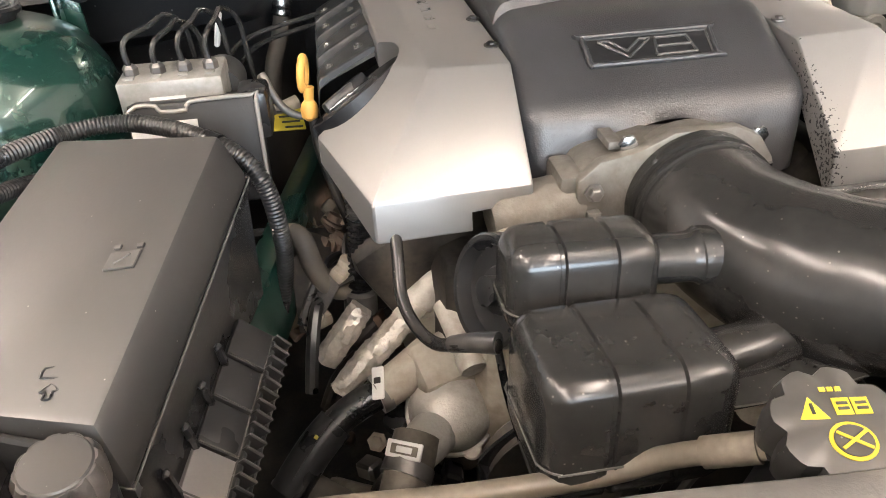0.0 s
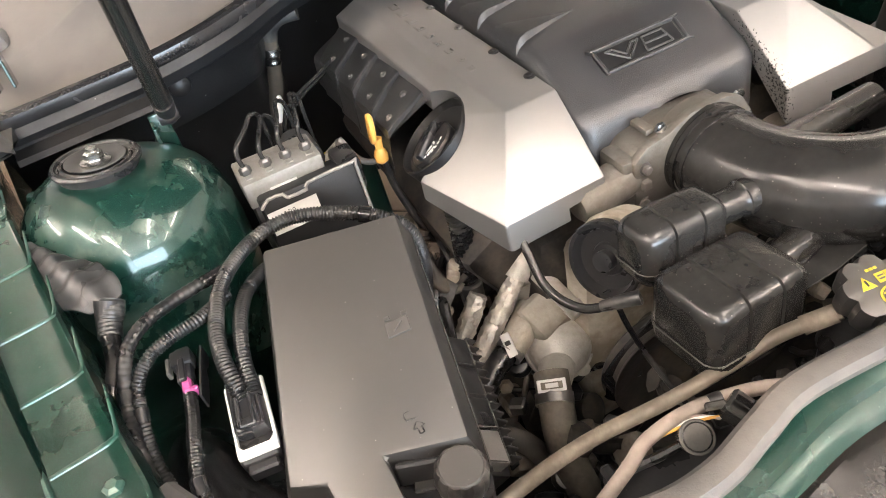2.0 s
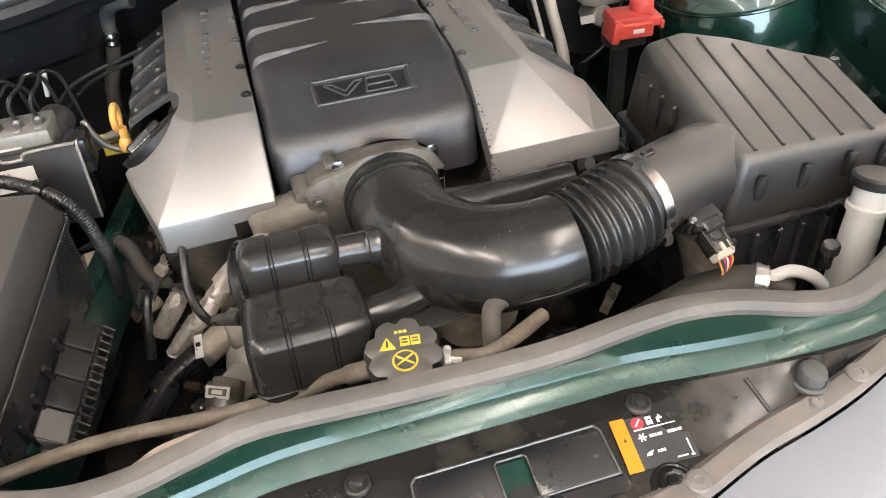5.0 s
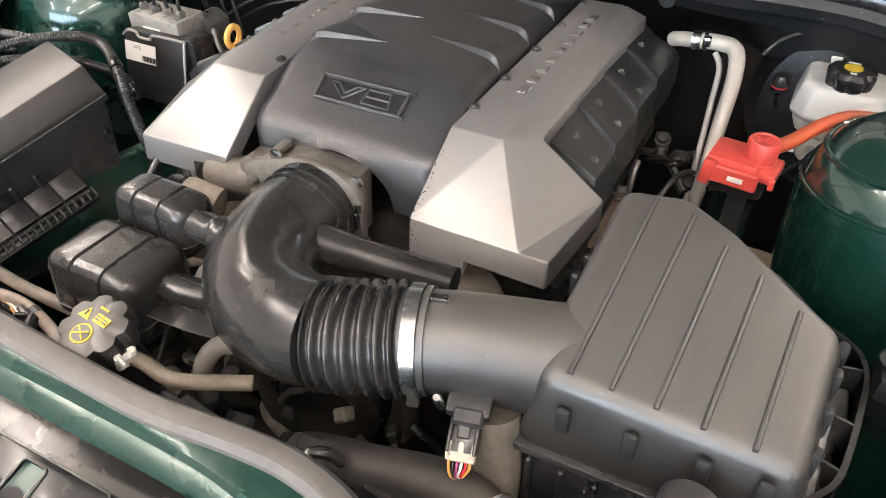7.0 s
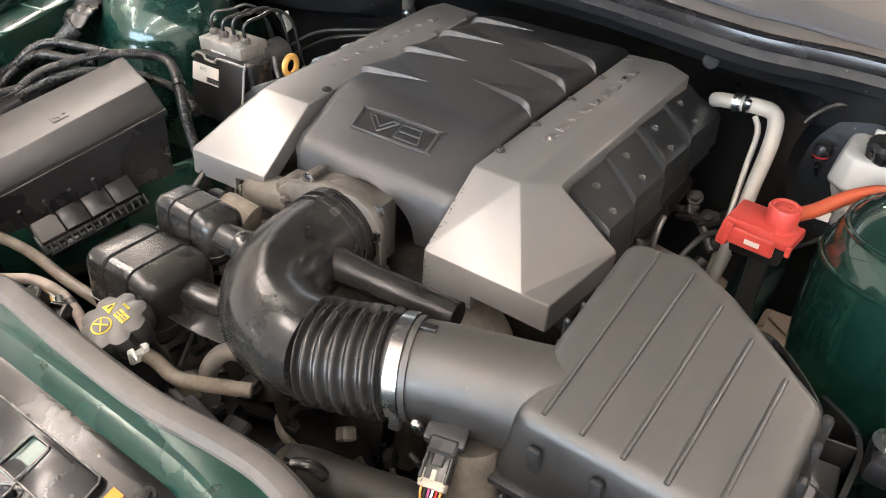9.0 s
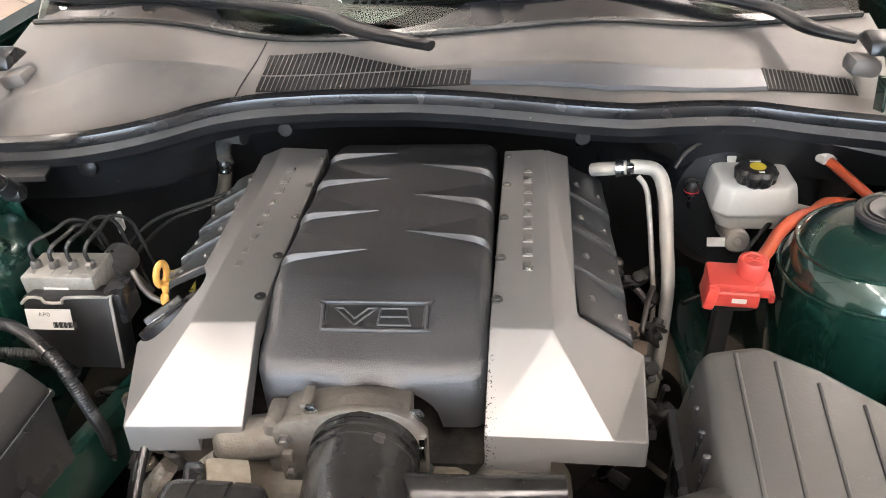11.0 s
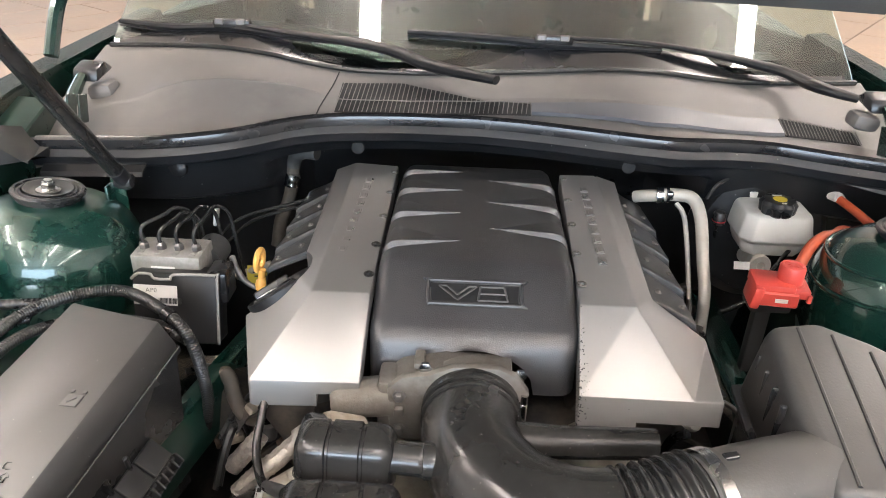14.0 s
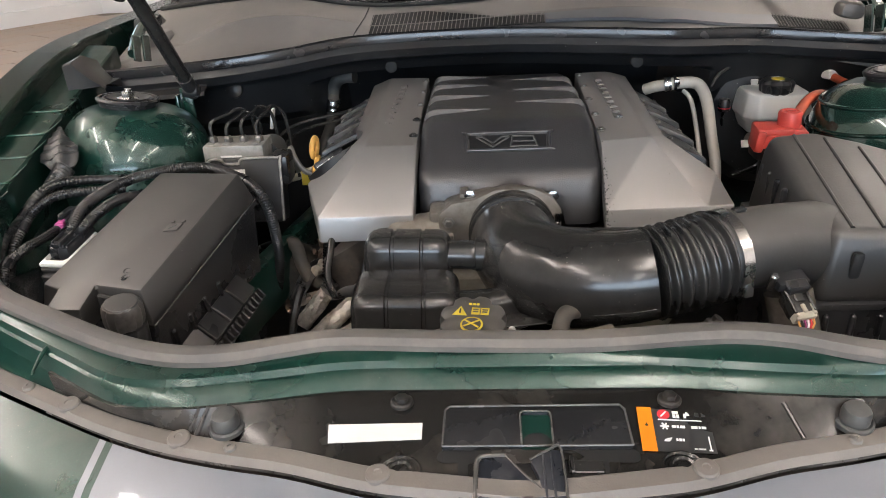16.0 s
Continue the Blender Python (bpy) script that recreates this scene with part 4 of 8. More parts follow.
# ---- intake ----
throttle = thing("throttle_body", (0, 0.43, 0.74), "cast aluminium throttle body with its motor housing", "throttle body")
part("housing", lathe([(0.05, -0.02), (0.0575, -0.018), (0.0575, 0.02), (0.055, 0.03)], (0.004, 0.425, 0.792), 40, tilt(90, 0, 0)), M["cast"], throttle)
bm = prism([(-0.098, -0.05), (0.052, -0.052), (0.066, -0.03), (0.067, 0.03), (0.052, 0.052), (0.03, 0.063), (-0.022, 0.063), (-0.05, 0.05), (-0.082, 0.044), (-0.1, 0.028)], 0, 0.012, 0.0025)
bmesh.ops.transform(bm, matrix=Matrix.Translation((0.004, 0.424, 0.79)) @ tilt(90, 0, 0), verts=bm.verts)
part("flange", bm, M["cast"], throttle, "machined flange plate")
bm = prism([(-0.1, -0.045), (0.045, -0.045), (0.05, 0.045), (-0.03, 0.05), (-0.085, 0.037), (-0.1, 0.02)], 0, 0.045, 0.005)
bmesh.ops.transform(bm, matrix=Matrix.Translation((0.002, 0.47, 0.788)) @ tilt(90, 0, 0), verts=bm.verts)
part("body", bm, M["cast"], throttle)
part("motor_housing", join(tube([(-0.09, 0.436, 0.789), (-0.135, 0.43, 0.787), (-0.158, 0.427, 0.786), (-0.166, 0.426, 0.7855)], [0.0255, 0.0245, 0.0235, 0.0175], 26, 0.006), rbox((-0.098, 0.44, 0.806), (0.022, 0.046, 0.03), 0.006, 2), rbox((-0.095, 0.44, 0.762), (0.03, 0.05, 0.03), 0.006, 2)), M["cast"], throttle, "", 0.5)
for dx, dz in ((-0.086, 0.018), (-0.086, -0.032)):
    part("flange_bolt", lathe([(0.0085, 0), (0.0085, 0.002), (0.006, 0.002), (0.006, 0.007), (0.0045, 0.008)], (dx + 0.004, 0.412, 0.79 + dz), 6, tilt(90, 0, 0)), M["steel_dark"], throttle)

TUBE = [(0.004, 0.425, 0.793), (0.004, 0.385, 0.795), (0.008, 0.335, 0.797), (0.028, 0.285, 0.8), (0.065, 0.247, 0.806), (0.11, 0.23, 0.814), (0.15, 0.228, 0.82)]
intake = thing("intake_duct", (0.05, 0.25, 0.74), "glossy black moulded air intake elbow with bellows", "intake duct")
part("elbow", tube(TUBE, [0.056, 0.056, 0.057, 0.059, 0.057, 0.053, 0.051], 36), M["gloss"], intake)
BEL = [(0.148, 0.228, 0.82), (0.185, 0.236, 0.825), (0.225, 0.249, 0.83)]
rings = []
line = curve_points(BEL, 0.0009)
for i, (p, u) in enumerate(line):
    d = (line[min(i + 1, len(line) - 1)][0] - line[max(i - 1, 0)][0]).normalized()
    side = d.cross(Vector((0, 0, 1))).normalized()
    up = side.cross(d)
    rr = 0.05 + 0.0038 * math.copysign(abs(math.sin(i / len(line) * math.pi * 14)) ** 0.8, math.sin(i / len(line) * math.pi * 14))
    rings.append([p + side * rr * math.cos(a) + up * rr * math.sin(a) for a in (2 * math.pi * j / 36 for j in range(36))])
part("bellows", rings_bm(rings), M["gloss"], intake, "ribbed rubber bellows", 1.2)
NECK = [(0.222, 0.248, 0.83), (0.25, 0.257, 0.832), (0.29, 0.272, 0.83), (0.33, 0.288, 0.822), (0.37, 0.304, 0.812)]
part("side_pipe", tube([(0.045, 0.352, 0.802), (0.1, 0.357, 0.799), (0.212, 0.365, 0.796)], [0.024, 0.019, 0.018], 20), M["gloss"], intake)

# ---- air box ----
LIDP = [(0.350, 0.462), (0.407, 0.473), (0.458, 0.447), (0.555, 0.376), (0.549, 0.245), (0.352, 0.243), (0.346, 0.33)]
lid_z = lambda x, y: 0.859 + 0.2 * (y - 0.25) - 0.03 * (x - 0.375)
airbox = thing("air_filter_box", (0.45, 0.35, 0.6), "dark grey plastic air filter box with ribbed lid", "air filter box")
bm = rings_bm([[(x + (x - 0.45) * 0.16, y + (y - 0.35) * 0.1, 0.772 + 0.1 * (y - 0.25)) for x, y in LIDP], [(x + (x - 0.45) * 0.06, y + (y - 0.35) * 0.04, lid_z(x, y) - 0.02) for x, y in LIDP], [(x, y, lid_z(x, y)) for x, y in LIDP]])
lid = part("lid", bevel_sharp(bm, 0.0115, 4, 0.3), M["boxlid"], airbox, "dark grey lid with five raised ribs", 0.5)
part("body", prism([(x + (x - 0.45) * 0.12, y + (y - 0.35) * 0.06) for x, y in LIDP], 0.6, lambda x, y: 0.772 + 0.1 * (y - 0.25), 0.006), M["black"], airbox)
part("lid_flange", prism([(x + (x - 0.45) * 0.22, y + (y - 0.35) * 0.14) for x, y in LIDP], lambda x, y: 0.768 + 0.1 * (y - 0.25), lambda x, y: 0.777 + 0.1 * (y - 0.25), 0.003), M["black"], airbox)
for x0, y0, x1, y1 in ((0.379, 0.458, 0.371, 0.251), (0.416, 0.45, 0.405, 0.251), (0.451, 0.427, 0.441, 0.25), (0.486, 0.405, 0.477, 0.249), (0.522, 0.382, 0.515, 0.248)):
    part("rib", tube([(x0, y0, lid_z(x0, y0)), (x1, y1, lid_z(x1, y1))], 0.0024, 8, 0.2), M["boxlid"], lid)
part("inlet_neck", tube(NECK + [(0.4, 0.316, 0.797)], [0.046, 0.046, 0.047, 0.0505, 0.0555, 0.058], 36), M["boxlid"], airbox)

# ---- resonators ----
def rrect(w, h, r, n=5):
    """A rounded rectangle's outline."""
    r = max(0.0005, min(r, w / 2 - 0.0005, h / 2 - 0.0005))
    out = []
    for cx, cy, a0 in ((w / 2 - r, h / 2 - r, 0), (-w / 2 + r, h / 2 - r, 90), (-w / 2 + r, -h / 2 + r, 180), (w / 2 - r, -h / 2 + r, 270)):
        for k in range(n + 1):
            a = radians(a0 + 90 * k / n)
            out.append((cx + r * math.cos(a), cy + r * math.sin(a)))
    return out


def resonator(name, x0, x1, y0, y1, z0, z1, r, label, lean):
    """A blown plastic box with rounded ends, two moulded grooves and a parting seam."""
    t = thing(name, ((x0 + x1) / 2, (y0 + y1) / 2, z0), label, "resonator")
    c = Vector(((x0 + x1) / 2, (y0 + y1) / 2, (z0 + z1) / 2))
    L, w, h = x1 - x0, y1 - y0, z1 - z0
    st = [(-L / 2 + r * (1 - math.cos(a)), r * (1 - math.sin(a))) for a in (radians(v) for v in (8, 25, 45, 65, 90))]
    for k in (1, 2):
        g = -L / 2 + L * k / 3
        st += [(g - 0.0026, 0.0), (g - 0.0014, 0.0022), (g + 0.0014, 0.0022), (g + 0.0026, 0.0)]
    st += [(L / 2 - r * (1 - math.cos(a)), r * (1 - math.sin(a))) for a in (radians(v) for v in (90, 65, 45, 25, 8))]
    m = Matrix.Translation(c) @ tilt(*lean)
    rings = []
    for x, inset in st:
        belly = 0.0012 * math.cos(math.pi * x / L)
        rings.append([m @ Vector((x, u * (1 - 0.05 * (v / h)), v)) for u, v in rrect(w - 2 * inset + belly, h - 2 * inset + belly, r - inset * 0.6)])
    body = part("body", rings_bm(rings), M["gloss"], t, "", 0.5)
    seam = [m @ Vector((u, v, -h * 0.17)) for u, v in rrect(L + 0.0018, w + 0.0022, r, 6)]
    part("seam", tube(seam, 0.0008, 6, 0.01, closed=True), M["rim"], body, "pale moulding seam")
    return t


ra = resonator("intake_resonator", -0.182, -0.075, 0.283, 0.34, 0.768, 0.838, 0.016, "small glossy black plastic intake resonator", (-4, 2, 0))
rb = resonator("intake_resonator", -0.187, -0.064, 0.185, 0.278, 0.722, 0.814, 0.017, "large glossy black plastic intake resonator", (-4, 2, 2))
part("neck", tube([(-0.085, 0.307, 0.812), (-0.05, 0.307, 0.81), (-0.044, 0.307, 0.81), (-0.03, 0.307, 0.809), (0.01, 0.312, 0.8)], [0.018, 0.018, 0.021, 0.021, 0.02], 20, 0.004), M["gloss"], ra)
part("neck", tube([(-0.075, 0.24, 0.778), (-0.05, 0.242, 0.776), (-0.02, 0.248, 0.775), (0.03, 0.265, 0.777)], [0.017, 0.0185, 0.019, 0.02], 20), M["gloss"], rb)
part("web", prism([(-0.07, 0.203), (-0.015, 0.205), (0.035, 0.213), (0.045, 0.24), (0.01, 0.275), (-0.07, 0.272)], 0.7655, 0.7685, 0.0008), M["gloss"], rb, "thin moulded web")
part("web_edge", tube([(-0.068, 0.2035, 0.768), (-0.015, 0.205, 0.768), (0.035, 0.213, 0.768)], 0.0008, 6, 0.02), M["rim"], rb)

# ---- fuse box ----
FZ = [(-0.5, 0.489), (-0.369, 0.438), (-0.421, 0.204), (-0.487, 0.231), (-0.487, 0.188), (-0.536, 0.2), (-0.538, 0.238), (-0.566, 0.254)]
fz_z = lambda x, y: 0.867 + (x + 0.5) * 0.17 + (y - 0.489) * 0.19
fuse = thing("fuse_box", (-0.46, 0.34, 0.62), "grey-black plastic fuse box with a sloping lid", "fuse box")
FZD = [0.014, 0.011, 0.003, 0.002, 0.004, 0.002, 0.004, 0.012]


def outset(poly, dist):
    """The outline with each edge moved outwards by its own distance."""
    n = len(poly)
    area2 = sum(poly[i][0] * poly[(i + 1) % n][1] - poly[(i + 1) % n][0] * poly[i][1] for i in range(n))
    sgn = 1 if area2 > 0 else -1
    lines = []
    for i in range(n):
        p, q = Vector(poly[i]), Vector(poly[(i + 1) % n])
        d = (q - p).normalized()
        lines.append((p + Vector((d.y, -d.x)) * sgn * dist[i], d))
    out = []
    for i in range(n):
        (p, d), (q, e) = lines[i - 1], lines[i]
        den = d.x * e.y - d.y * e.x
        t = ((q.x - p.x) * e.y - (q.y - p.y) * e.x) / den if abs(den) > 1e-4 else 0
        out.append(tuple(p + d * t))
    return out


skirt = lambda k, dz: [(*p, fz_z(*o) + dz) for p, o in zip(outset(FZ, [d * k for d in FZD]), FZ)]
bm = rings_bm([skirt(1.0, -0.045), skirt(0.9, -0.036), skirt(0.0, 0)])
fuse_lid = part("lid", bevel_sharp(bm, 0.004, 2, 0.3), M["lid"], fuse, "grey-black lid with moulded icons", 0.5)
part("lip", rings_bm([skirt(1.12, -0.051), skirt(1.12, -0.044)]), M["black"], fuse_lid)
# thin pale tubes paint the highlight along the lid's lip
edge = skirt(1.06, -0.0435)
part("lip_edge", join(*[tube([p, q], 0.0008, 6, 0.5) for p, q in zip(edge[:3], edge[1:4])]), M["rim"], fuse_lid, "pale edge line")
# dark plate on the skirt stands in for the shade of the latch's recess
part("latch_recess_shade", rbox((-0.4555, 0.2125, 0.7975), (0.06, 0.006, 0.03), 0.002, 1, tilt(0, 0, -22)), M["ecu"], fuse_lid)
part("latch", rbox((-0.452, 0.205, 0.784), (0.05, 0.012, 0.006), 0.0015, 1, tilt(0, 0, -22)), M["gloss"], fuse_lid, "black lid latch")
part("body", rings_bm([[(x, y, 0.62) for x, y, z in skirt(0.2, 0)], skirt(0.8, -0.05)]), M["black"], fuse, "black ribbed lower case")

# ---- brake modulator ----
abs_ = thing("brake_modulator", (-0.42, 0.64, 0.72), "aluminium brake modulator block with black control unit", "brake modulator")
part("valve_block", join(rbox((-0.438, 0.655, 0.842), (0.1, 0.06, 0.036), 0.003), *[rbox((-0.476 + 0.0255 * i, 0.637, 0.8605), (0.009, 0.009, 0.002), 0.0006, 1) for i in range(4)]), M["dullblock"], abs_)
part("lower_block", rbox((-0.437, 0.655, 0.79), (0.096, 0.056, 0.068), 0.004), M["steel_dark"], abs_, "dark metal lower block")
part("control_unit", rbox((-0.418, 0.612, 0.79), (0.122, 0.045, 0.105), 0.006, 2, tilt(-14, 0, 0)), M["ecu"], abs_)

# ---- reservoir, battery post, pipes ----
brake = thing("brake_fluid_reservoir", (0.53, 0.93, 0.74), "white translucent brake fluid reservoir with black cap", "brake reservoir")
def octo(w, d, z, c=0.17):
    k = c * d
    return [(0.53 + x, 0.938 + y, z) for x, y in ((-w / 2 + k, -d / 2), (w / 2 - k, -d / 2), (w / 2, -d / 2 + k), (w / 2, d / 2 - k), (w / 2 - k, d / 2), (-w / 2 + k, d / 2), (-w / 2, d / 2 - k), (-w / 2, -d / 2 + k))]


part("tank", bevel_sharp(rings_bm([octo(0.1, 0.085, 0.765), octo(0.116, 0.098, 0.784), octo(0.118, 0.1, 0.792), octo(0.13, 0.114, 0.796), octo(0.13, 0.114, 0.802), octo(0.126, 0.11, 0.812), octo(0.116, 0.1, 0.838), octo(0.108, 0.092, 0.8425)]), 0.004, 2, 0.25), M["tank"], brake)
part("cap", lathe([(0.026, 0), (0.03, 0.004), (0.032, 0.02), (0.027, 0.026), (0.01, 0.027)], (0.526, 0.915, 0.84), 40, None, 8, 0.12), M["black"], brake, "black scalloped cap")
coolant = thing("coolant_filler", (-0.047, 0.138, 0.7), "black coolant filler with scalloped cap", "coolant cap")
part("cap", lathe([(0.029, -0.028), (0.034, -0.022), (0.036, -0.006), (0.034, 0.004), (0.026, 0.007), (0.005, 0.007)], (-0.047, 0.138, 0.817), 64, tilt(14, 0, 0), 8, 0.16), M["lid"], coolant, "dark grey scalloped cap with yellow warning print")
part("neck", lathe([(0.022, -0.1), (0.022, -0.028), (0.03, -0.024)], (-0.047, 0.138, 0.817), 24, tilt(14, 0, 0)), M["black"], coolant)

# ---- engine cover details ----
for sg, xs in ((-1, (0.139, 0.138, 0.1375, 0.137, 0.136)), (1, (0.152, 0.15, 0.147, 0.144, 0.141))):
    own = sil_r if sg < 0 else sil_l
    for x, y in zip(xs, (0.905, 0.82, 0.732, 0.639, 0.556)):
        c = (sg * x, y, 0.8885)
        part("clip", join(lathe([(0.0068, -0.001), (0.0068, 0.0008), (0.005, 0.001)], c, 18), lathe([(0.0042, 0.0005), (0.0042, 0.003), (0.003, 0.0036)], c, 6)), M["dark"] if sg < 0 and y < 0.7 else M["steel_dark"], own)


# badge: a framed plate on the sloping front, darker to paint a recess's shade, with raised strokes
BO, BX, BY = Vector((0.0035, 0.5292, 0.8825)), Vector((1, 0, 0)), Vector((0, 0.876, 0.482)).normalized()
BN = BX.cross(BY)


def bp(u, v, h=0.0):
    return BO + BX * u + BY * v + BN * h


badge = part("badge_plate", rings_bm([[bp(u, v, h) for u, v in ((-0.0555, -0.0155), (0.0555, -0.0155), (0.057, 0.0155), (-0.057, 0.0155))] for h in (-0.006, 0.0006)]), M["ecu"], mid, "plate with raised V8 lettering, its recess shade painted")
loop = [(-0.057, -0.0168), (0.057, -0.0168), (0.0588, -0.015), (0.06, 0.015), (0.058, 0.0168), (-0.058, 0.0168), (-0.06, 0.015), (-0.0588, -0.015)]
part("badge_frame", tube([bp(u, v, 0.0016) for u, v in loop + loop[:1]], 0.0026, 10, 0.004), M["cover"], badge)
part("inner_frame", tube([bp(u * 0.945, v * 0.84, 0.0006) for u, v in loop + loop[:1]], 0.0009, 6, 0.004), M["coil"], badge)
part("letter", join(*[tube([bp(*a, 0.0012), bp(*b, 0.0012)], 0.0014, 6, 0.02) for a, b in (((-0.046, 0.0095), (-0.022, -0.0105)), ((-0.022, -0.0105), (0.002, 0.0095)), ((-0.036, 0.0095), (-0.022, -0.003)), ((-0.022, -0.003), (-0.008, 0.0095)), ((-0.046, 0.0095), (-0.036, 0.0095)), ((-0.008, 0.0095), (0.002, 0.0095)))]), M["coil"], badge)
part("letter", join(*[tube([bp(*a, 0.0012), bp(*b, 0.0012)], 0.0014, 6, 0.02) for a, b in (((0.007, 0.0095), (0.037, 0.0095)), ((0.007, -0.0005), (0.04, -0.0005)), ((0.004, -0.0105), (0.042, -0.0105)), ((0.037, 0.0095), (0.042, -0.0105)), ((0.007, 0.0095), (0.004, -0.0105)))]), M["coil"], badge)

# plain raised bars where the maker's name stands on each silver strip
for sg, own in ((-1, sil_r), (1, sil_l)):
    for i in range(9):
        y = 0.618 + 0.0305 * i
        x = sg * (0.1765 + (0.004 * i / 8 if sg > 0 else 0.004 - 0.004 * i / 8))
        z = 0.8897 + (0.0005 if sg > 0 else -0.0002)
        part("raised_bar", join(rbox((x, y, z), (0.0125, 0.0185, 0.0026), 0.0008, 1), rbox((x + sg * 0.001, y, z + 0.0012), (0.0075, 0.0125, 0.0016), 0.0004, 1)), M["barmetal"], own)


def coil_cover(sg, y0, n):
    """Overlapping scales beside a silver strip: each has a sharp slanting front crest, a falling back and a skirt."""
    base = lambda x: 0.864 - 0.46 * max(0.0, x - 0.238) - 1.6 * max(0.0, x - 0.285) ** 1.5
    xs_ = [0.236, 0.242, 0.252, 0.264, 0.276, 0.286, 0.292, 0.296]
    own = part("coil_cover", rings_bm([[(sg * x, y, base(x) - 0.004) for x in xs_] + [(sg * 0.299, y, 0.825), (sg * 0.301, y, 0.785)] for y in span(y0 - 0.015, 0.935, 10)], closed=False, caps=False), M["coilc"], engine_cover, "satin black ribbed coil cover beside the silver strip")
    step = (0.935 - y0) / n
    slant = 0.034
    for k in range(n):
        ya, h = y0 + step * k, (0.004 if k == 0 else 0.0095)
        cols = []
        for x in xs_ + [0.2995, 0.3015]:
            t = (x - 0.236) / 0.06
            yf = ya - slant * t ** 1.1 if k else ya - 0.012 * t
            yr = min(0.945, ya + step * 1.06 - slant * t)
            zb = base(min(x, 0.296)) - (0.02 if x > 0.299 else 0.0) - (0.035 if x > 0.301 else 0.0)
            hh = h * (0.35 + 0.65 * min(1, t))
            col = [(sg * x, yf - 0.0012, zb - 0.006), (sg * x, yf, zb + 0.45 * hh), (sg * x, yf + 0.0016, zb + 0.88 * hh), (sg * x, yf + 0.0036, zb + hh)]
            for v in (0.12, 0.25, 0.4, 0.6, 0.8, 1.0):
                col.append((sg * x, yf + 0.0036 + (yr - yf) * v, zb + hh * (1 - v) ** 1.1 - 0.002 * v))
            cols.append(col)
        sh = part("louvre", rings_bm(cols, closed=False, caps=False), M["coilc"], own, "", 0.7)
        for t in (0.28, 0.8):
            x = 0.236 + 0.06 * t
            y = ya + step * (0.42 if k else 0.5) - slant * t
            z = base(x) + h * (0.35 + 0.65 * t) * 0.55
            part("screw", join(lathe([(0.0052, -0.001), (0.0052, 0.0008), (0.0038, 0.0012)], (sg * x, y, z), 16, tilt(6, sg * 25, 0)), lathe([(0.0034, 0.001), (0.0034, 0.0026), (0.0024, 0.003), (0.0014, 0.0018)], (sg * x, y, z), 8, tilt(6, sg * 25, 0))), M["steel_dark"], sh)
    return own


coil_cover(-1, 0.655, 4)
coil_cover(1, 0.56, 4)

# oil filler: a dark well and its cap
part("filler_well", lathe([(0.02, -0.035), (0.0545, -0.035), (0.0545, -0.004), (0.052, -0.003), (0.049, -0.012), (0.03, -0.018), (0.012, -0.018)], WELL_C, 40, WELL_M), M["ecu"], sil_r, "black recessed oil filler well")
oc = WELL_C + WELL_M.to_3x3() @ Vector((-0.008, -0.012, 0))
oil = thing("oil_filler_cap", tuple(oc), "black oil filler cap with white print", "oil cap")
part("cap", lathe([(0.03, -0.03), (0.032, -0.01), (0.033, -0.005), (0.031, -0.002), (0.012, -0.001)], oc, 40, WELL_M, 10, 0.06), M["relayblack"], oil)
grip = rbox((0, 0, 0), (0.052, 0.012, 0.012), 0.003)
bmesh.ops.transform(grip, matrix=Matrix.Translation(oc) @ WELL_M @ tilt(0, 0, 35) @ Matrix.Translation((0, 0, 0.002)), verts=grip.verts)
part("grip", grip, M["black"], oil)
pr = []
for i in range(8):
    a = radians(200 + i * 15)
    q = rbox((0, 0, 0), (0.004, 0.0025, 0.0006), 0)
    bmesh.ops.transform(q, matrix=Matrix.Translation(oc) @ WELL_M @ Matrix.Translation((0.024 * math.cos(a), 0.024 * math.sin(a), 0.0002)) @ tilt(0, 0, math.degrees(a) + 90), verts=q.verts)
    pr.append(q)
part("print", join(*pr), M["letter"], oil, "white print marks")
for k, (u, v, w, h) in enumerate(((-0.006, -0.014, 0.012, 0.003), (0.004, -0.0125, 0.003, 0.005), (-0.012, -0.012, 0.003, 0.004), (-0.004, -0.02, 0.012, 0.0022))):
    q = rbox((0, 0, 0), (w, h, 0.0006), 0)
    bmesh.ops.transform(q, matrix=Matrix.Translation(oc) @ WELL_M @ Matrix.Translation((u, v, 0.0002)), verts=q.verts)
    part("print", q, M["letter"], oil)

# ---- intake details ----
def ring_at(p, d, r, w, t, seg=40):
    """A band of radius r, width w and thickness t round the axis d at p."""
    m = Vector(d).to_track_quat("Z", "Y").to_matrix().to_4x4()
    return lathe([(r, -w / 2), (r + t, -w / 2), (r + t, w / 2), (r, w / 2), (r - 0.001, w / 2), (r - 0.001, -w / 2), (r, -w / 2)][:4], p, seg, m)


seam = []
for p, u in curve_points(TUBE[1:], 0.02):
    out = Vector((p.x - 0.16, p.y - 0.43, 0)).normalized()
    rr = 0.0565 if u < 1.5 else 0.0575 - 0.0018 * (u - 1.5)
    seam.append(p + out * rr * 0.94 + Vector((0, 0, -rr * 0.34)))
part("seam", tube(seam, 0.0011, 6, 0.01), M["gloss"], intake)
part("flange_bolt", lathe([(0.008, 0), (0.008, 0.004), (0.005, 0.005)], (-0.052, 0.425, 0.842), 6, tilt(90, 0, 0)), M["steel"], throttle)
part("flange_bolt", lathe([(0.008, 0), (0.008, 0.004), (0.005, 0.005)], (0.06, 0.425, 0.838), 6, tilt(90, 0, 0)), M["steel"], throttle)
part("flange_bolt", lathe([(0.008, 0), (0.008, 0.004), (0.005, 0.005)], (0.066, 0.425, 0.755), 6, tilt(90, 0, 0)), M["steel"], throttle)
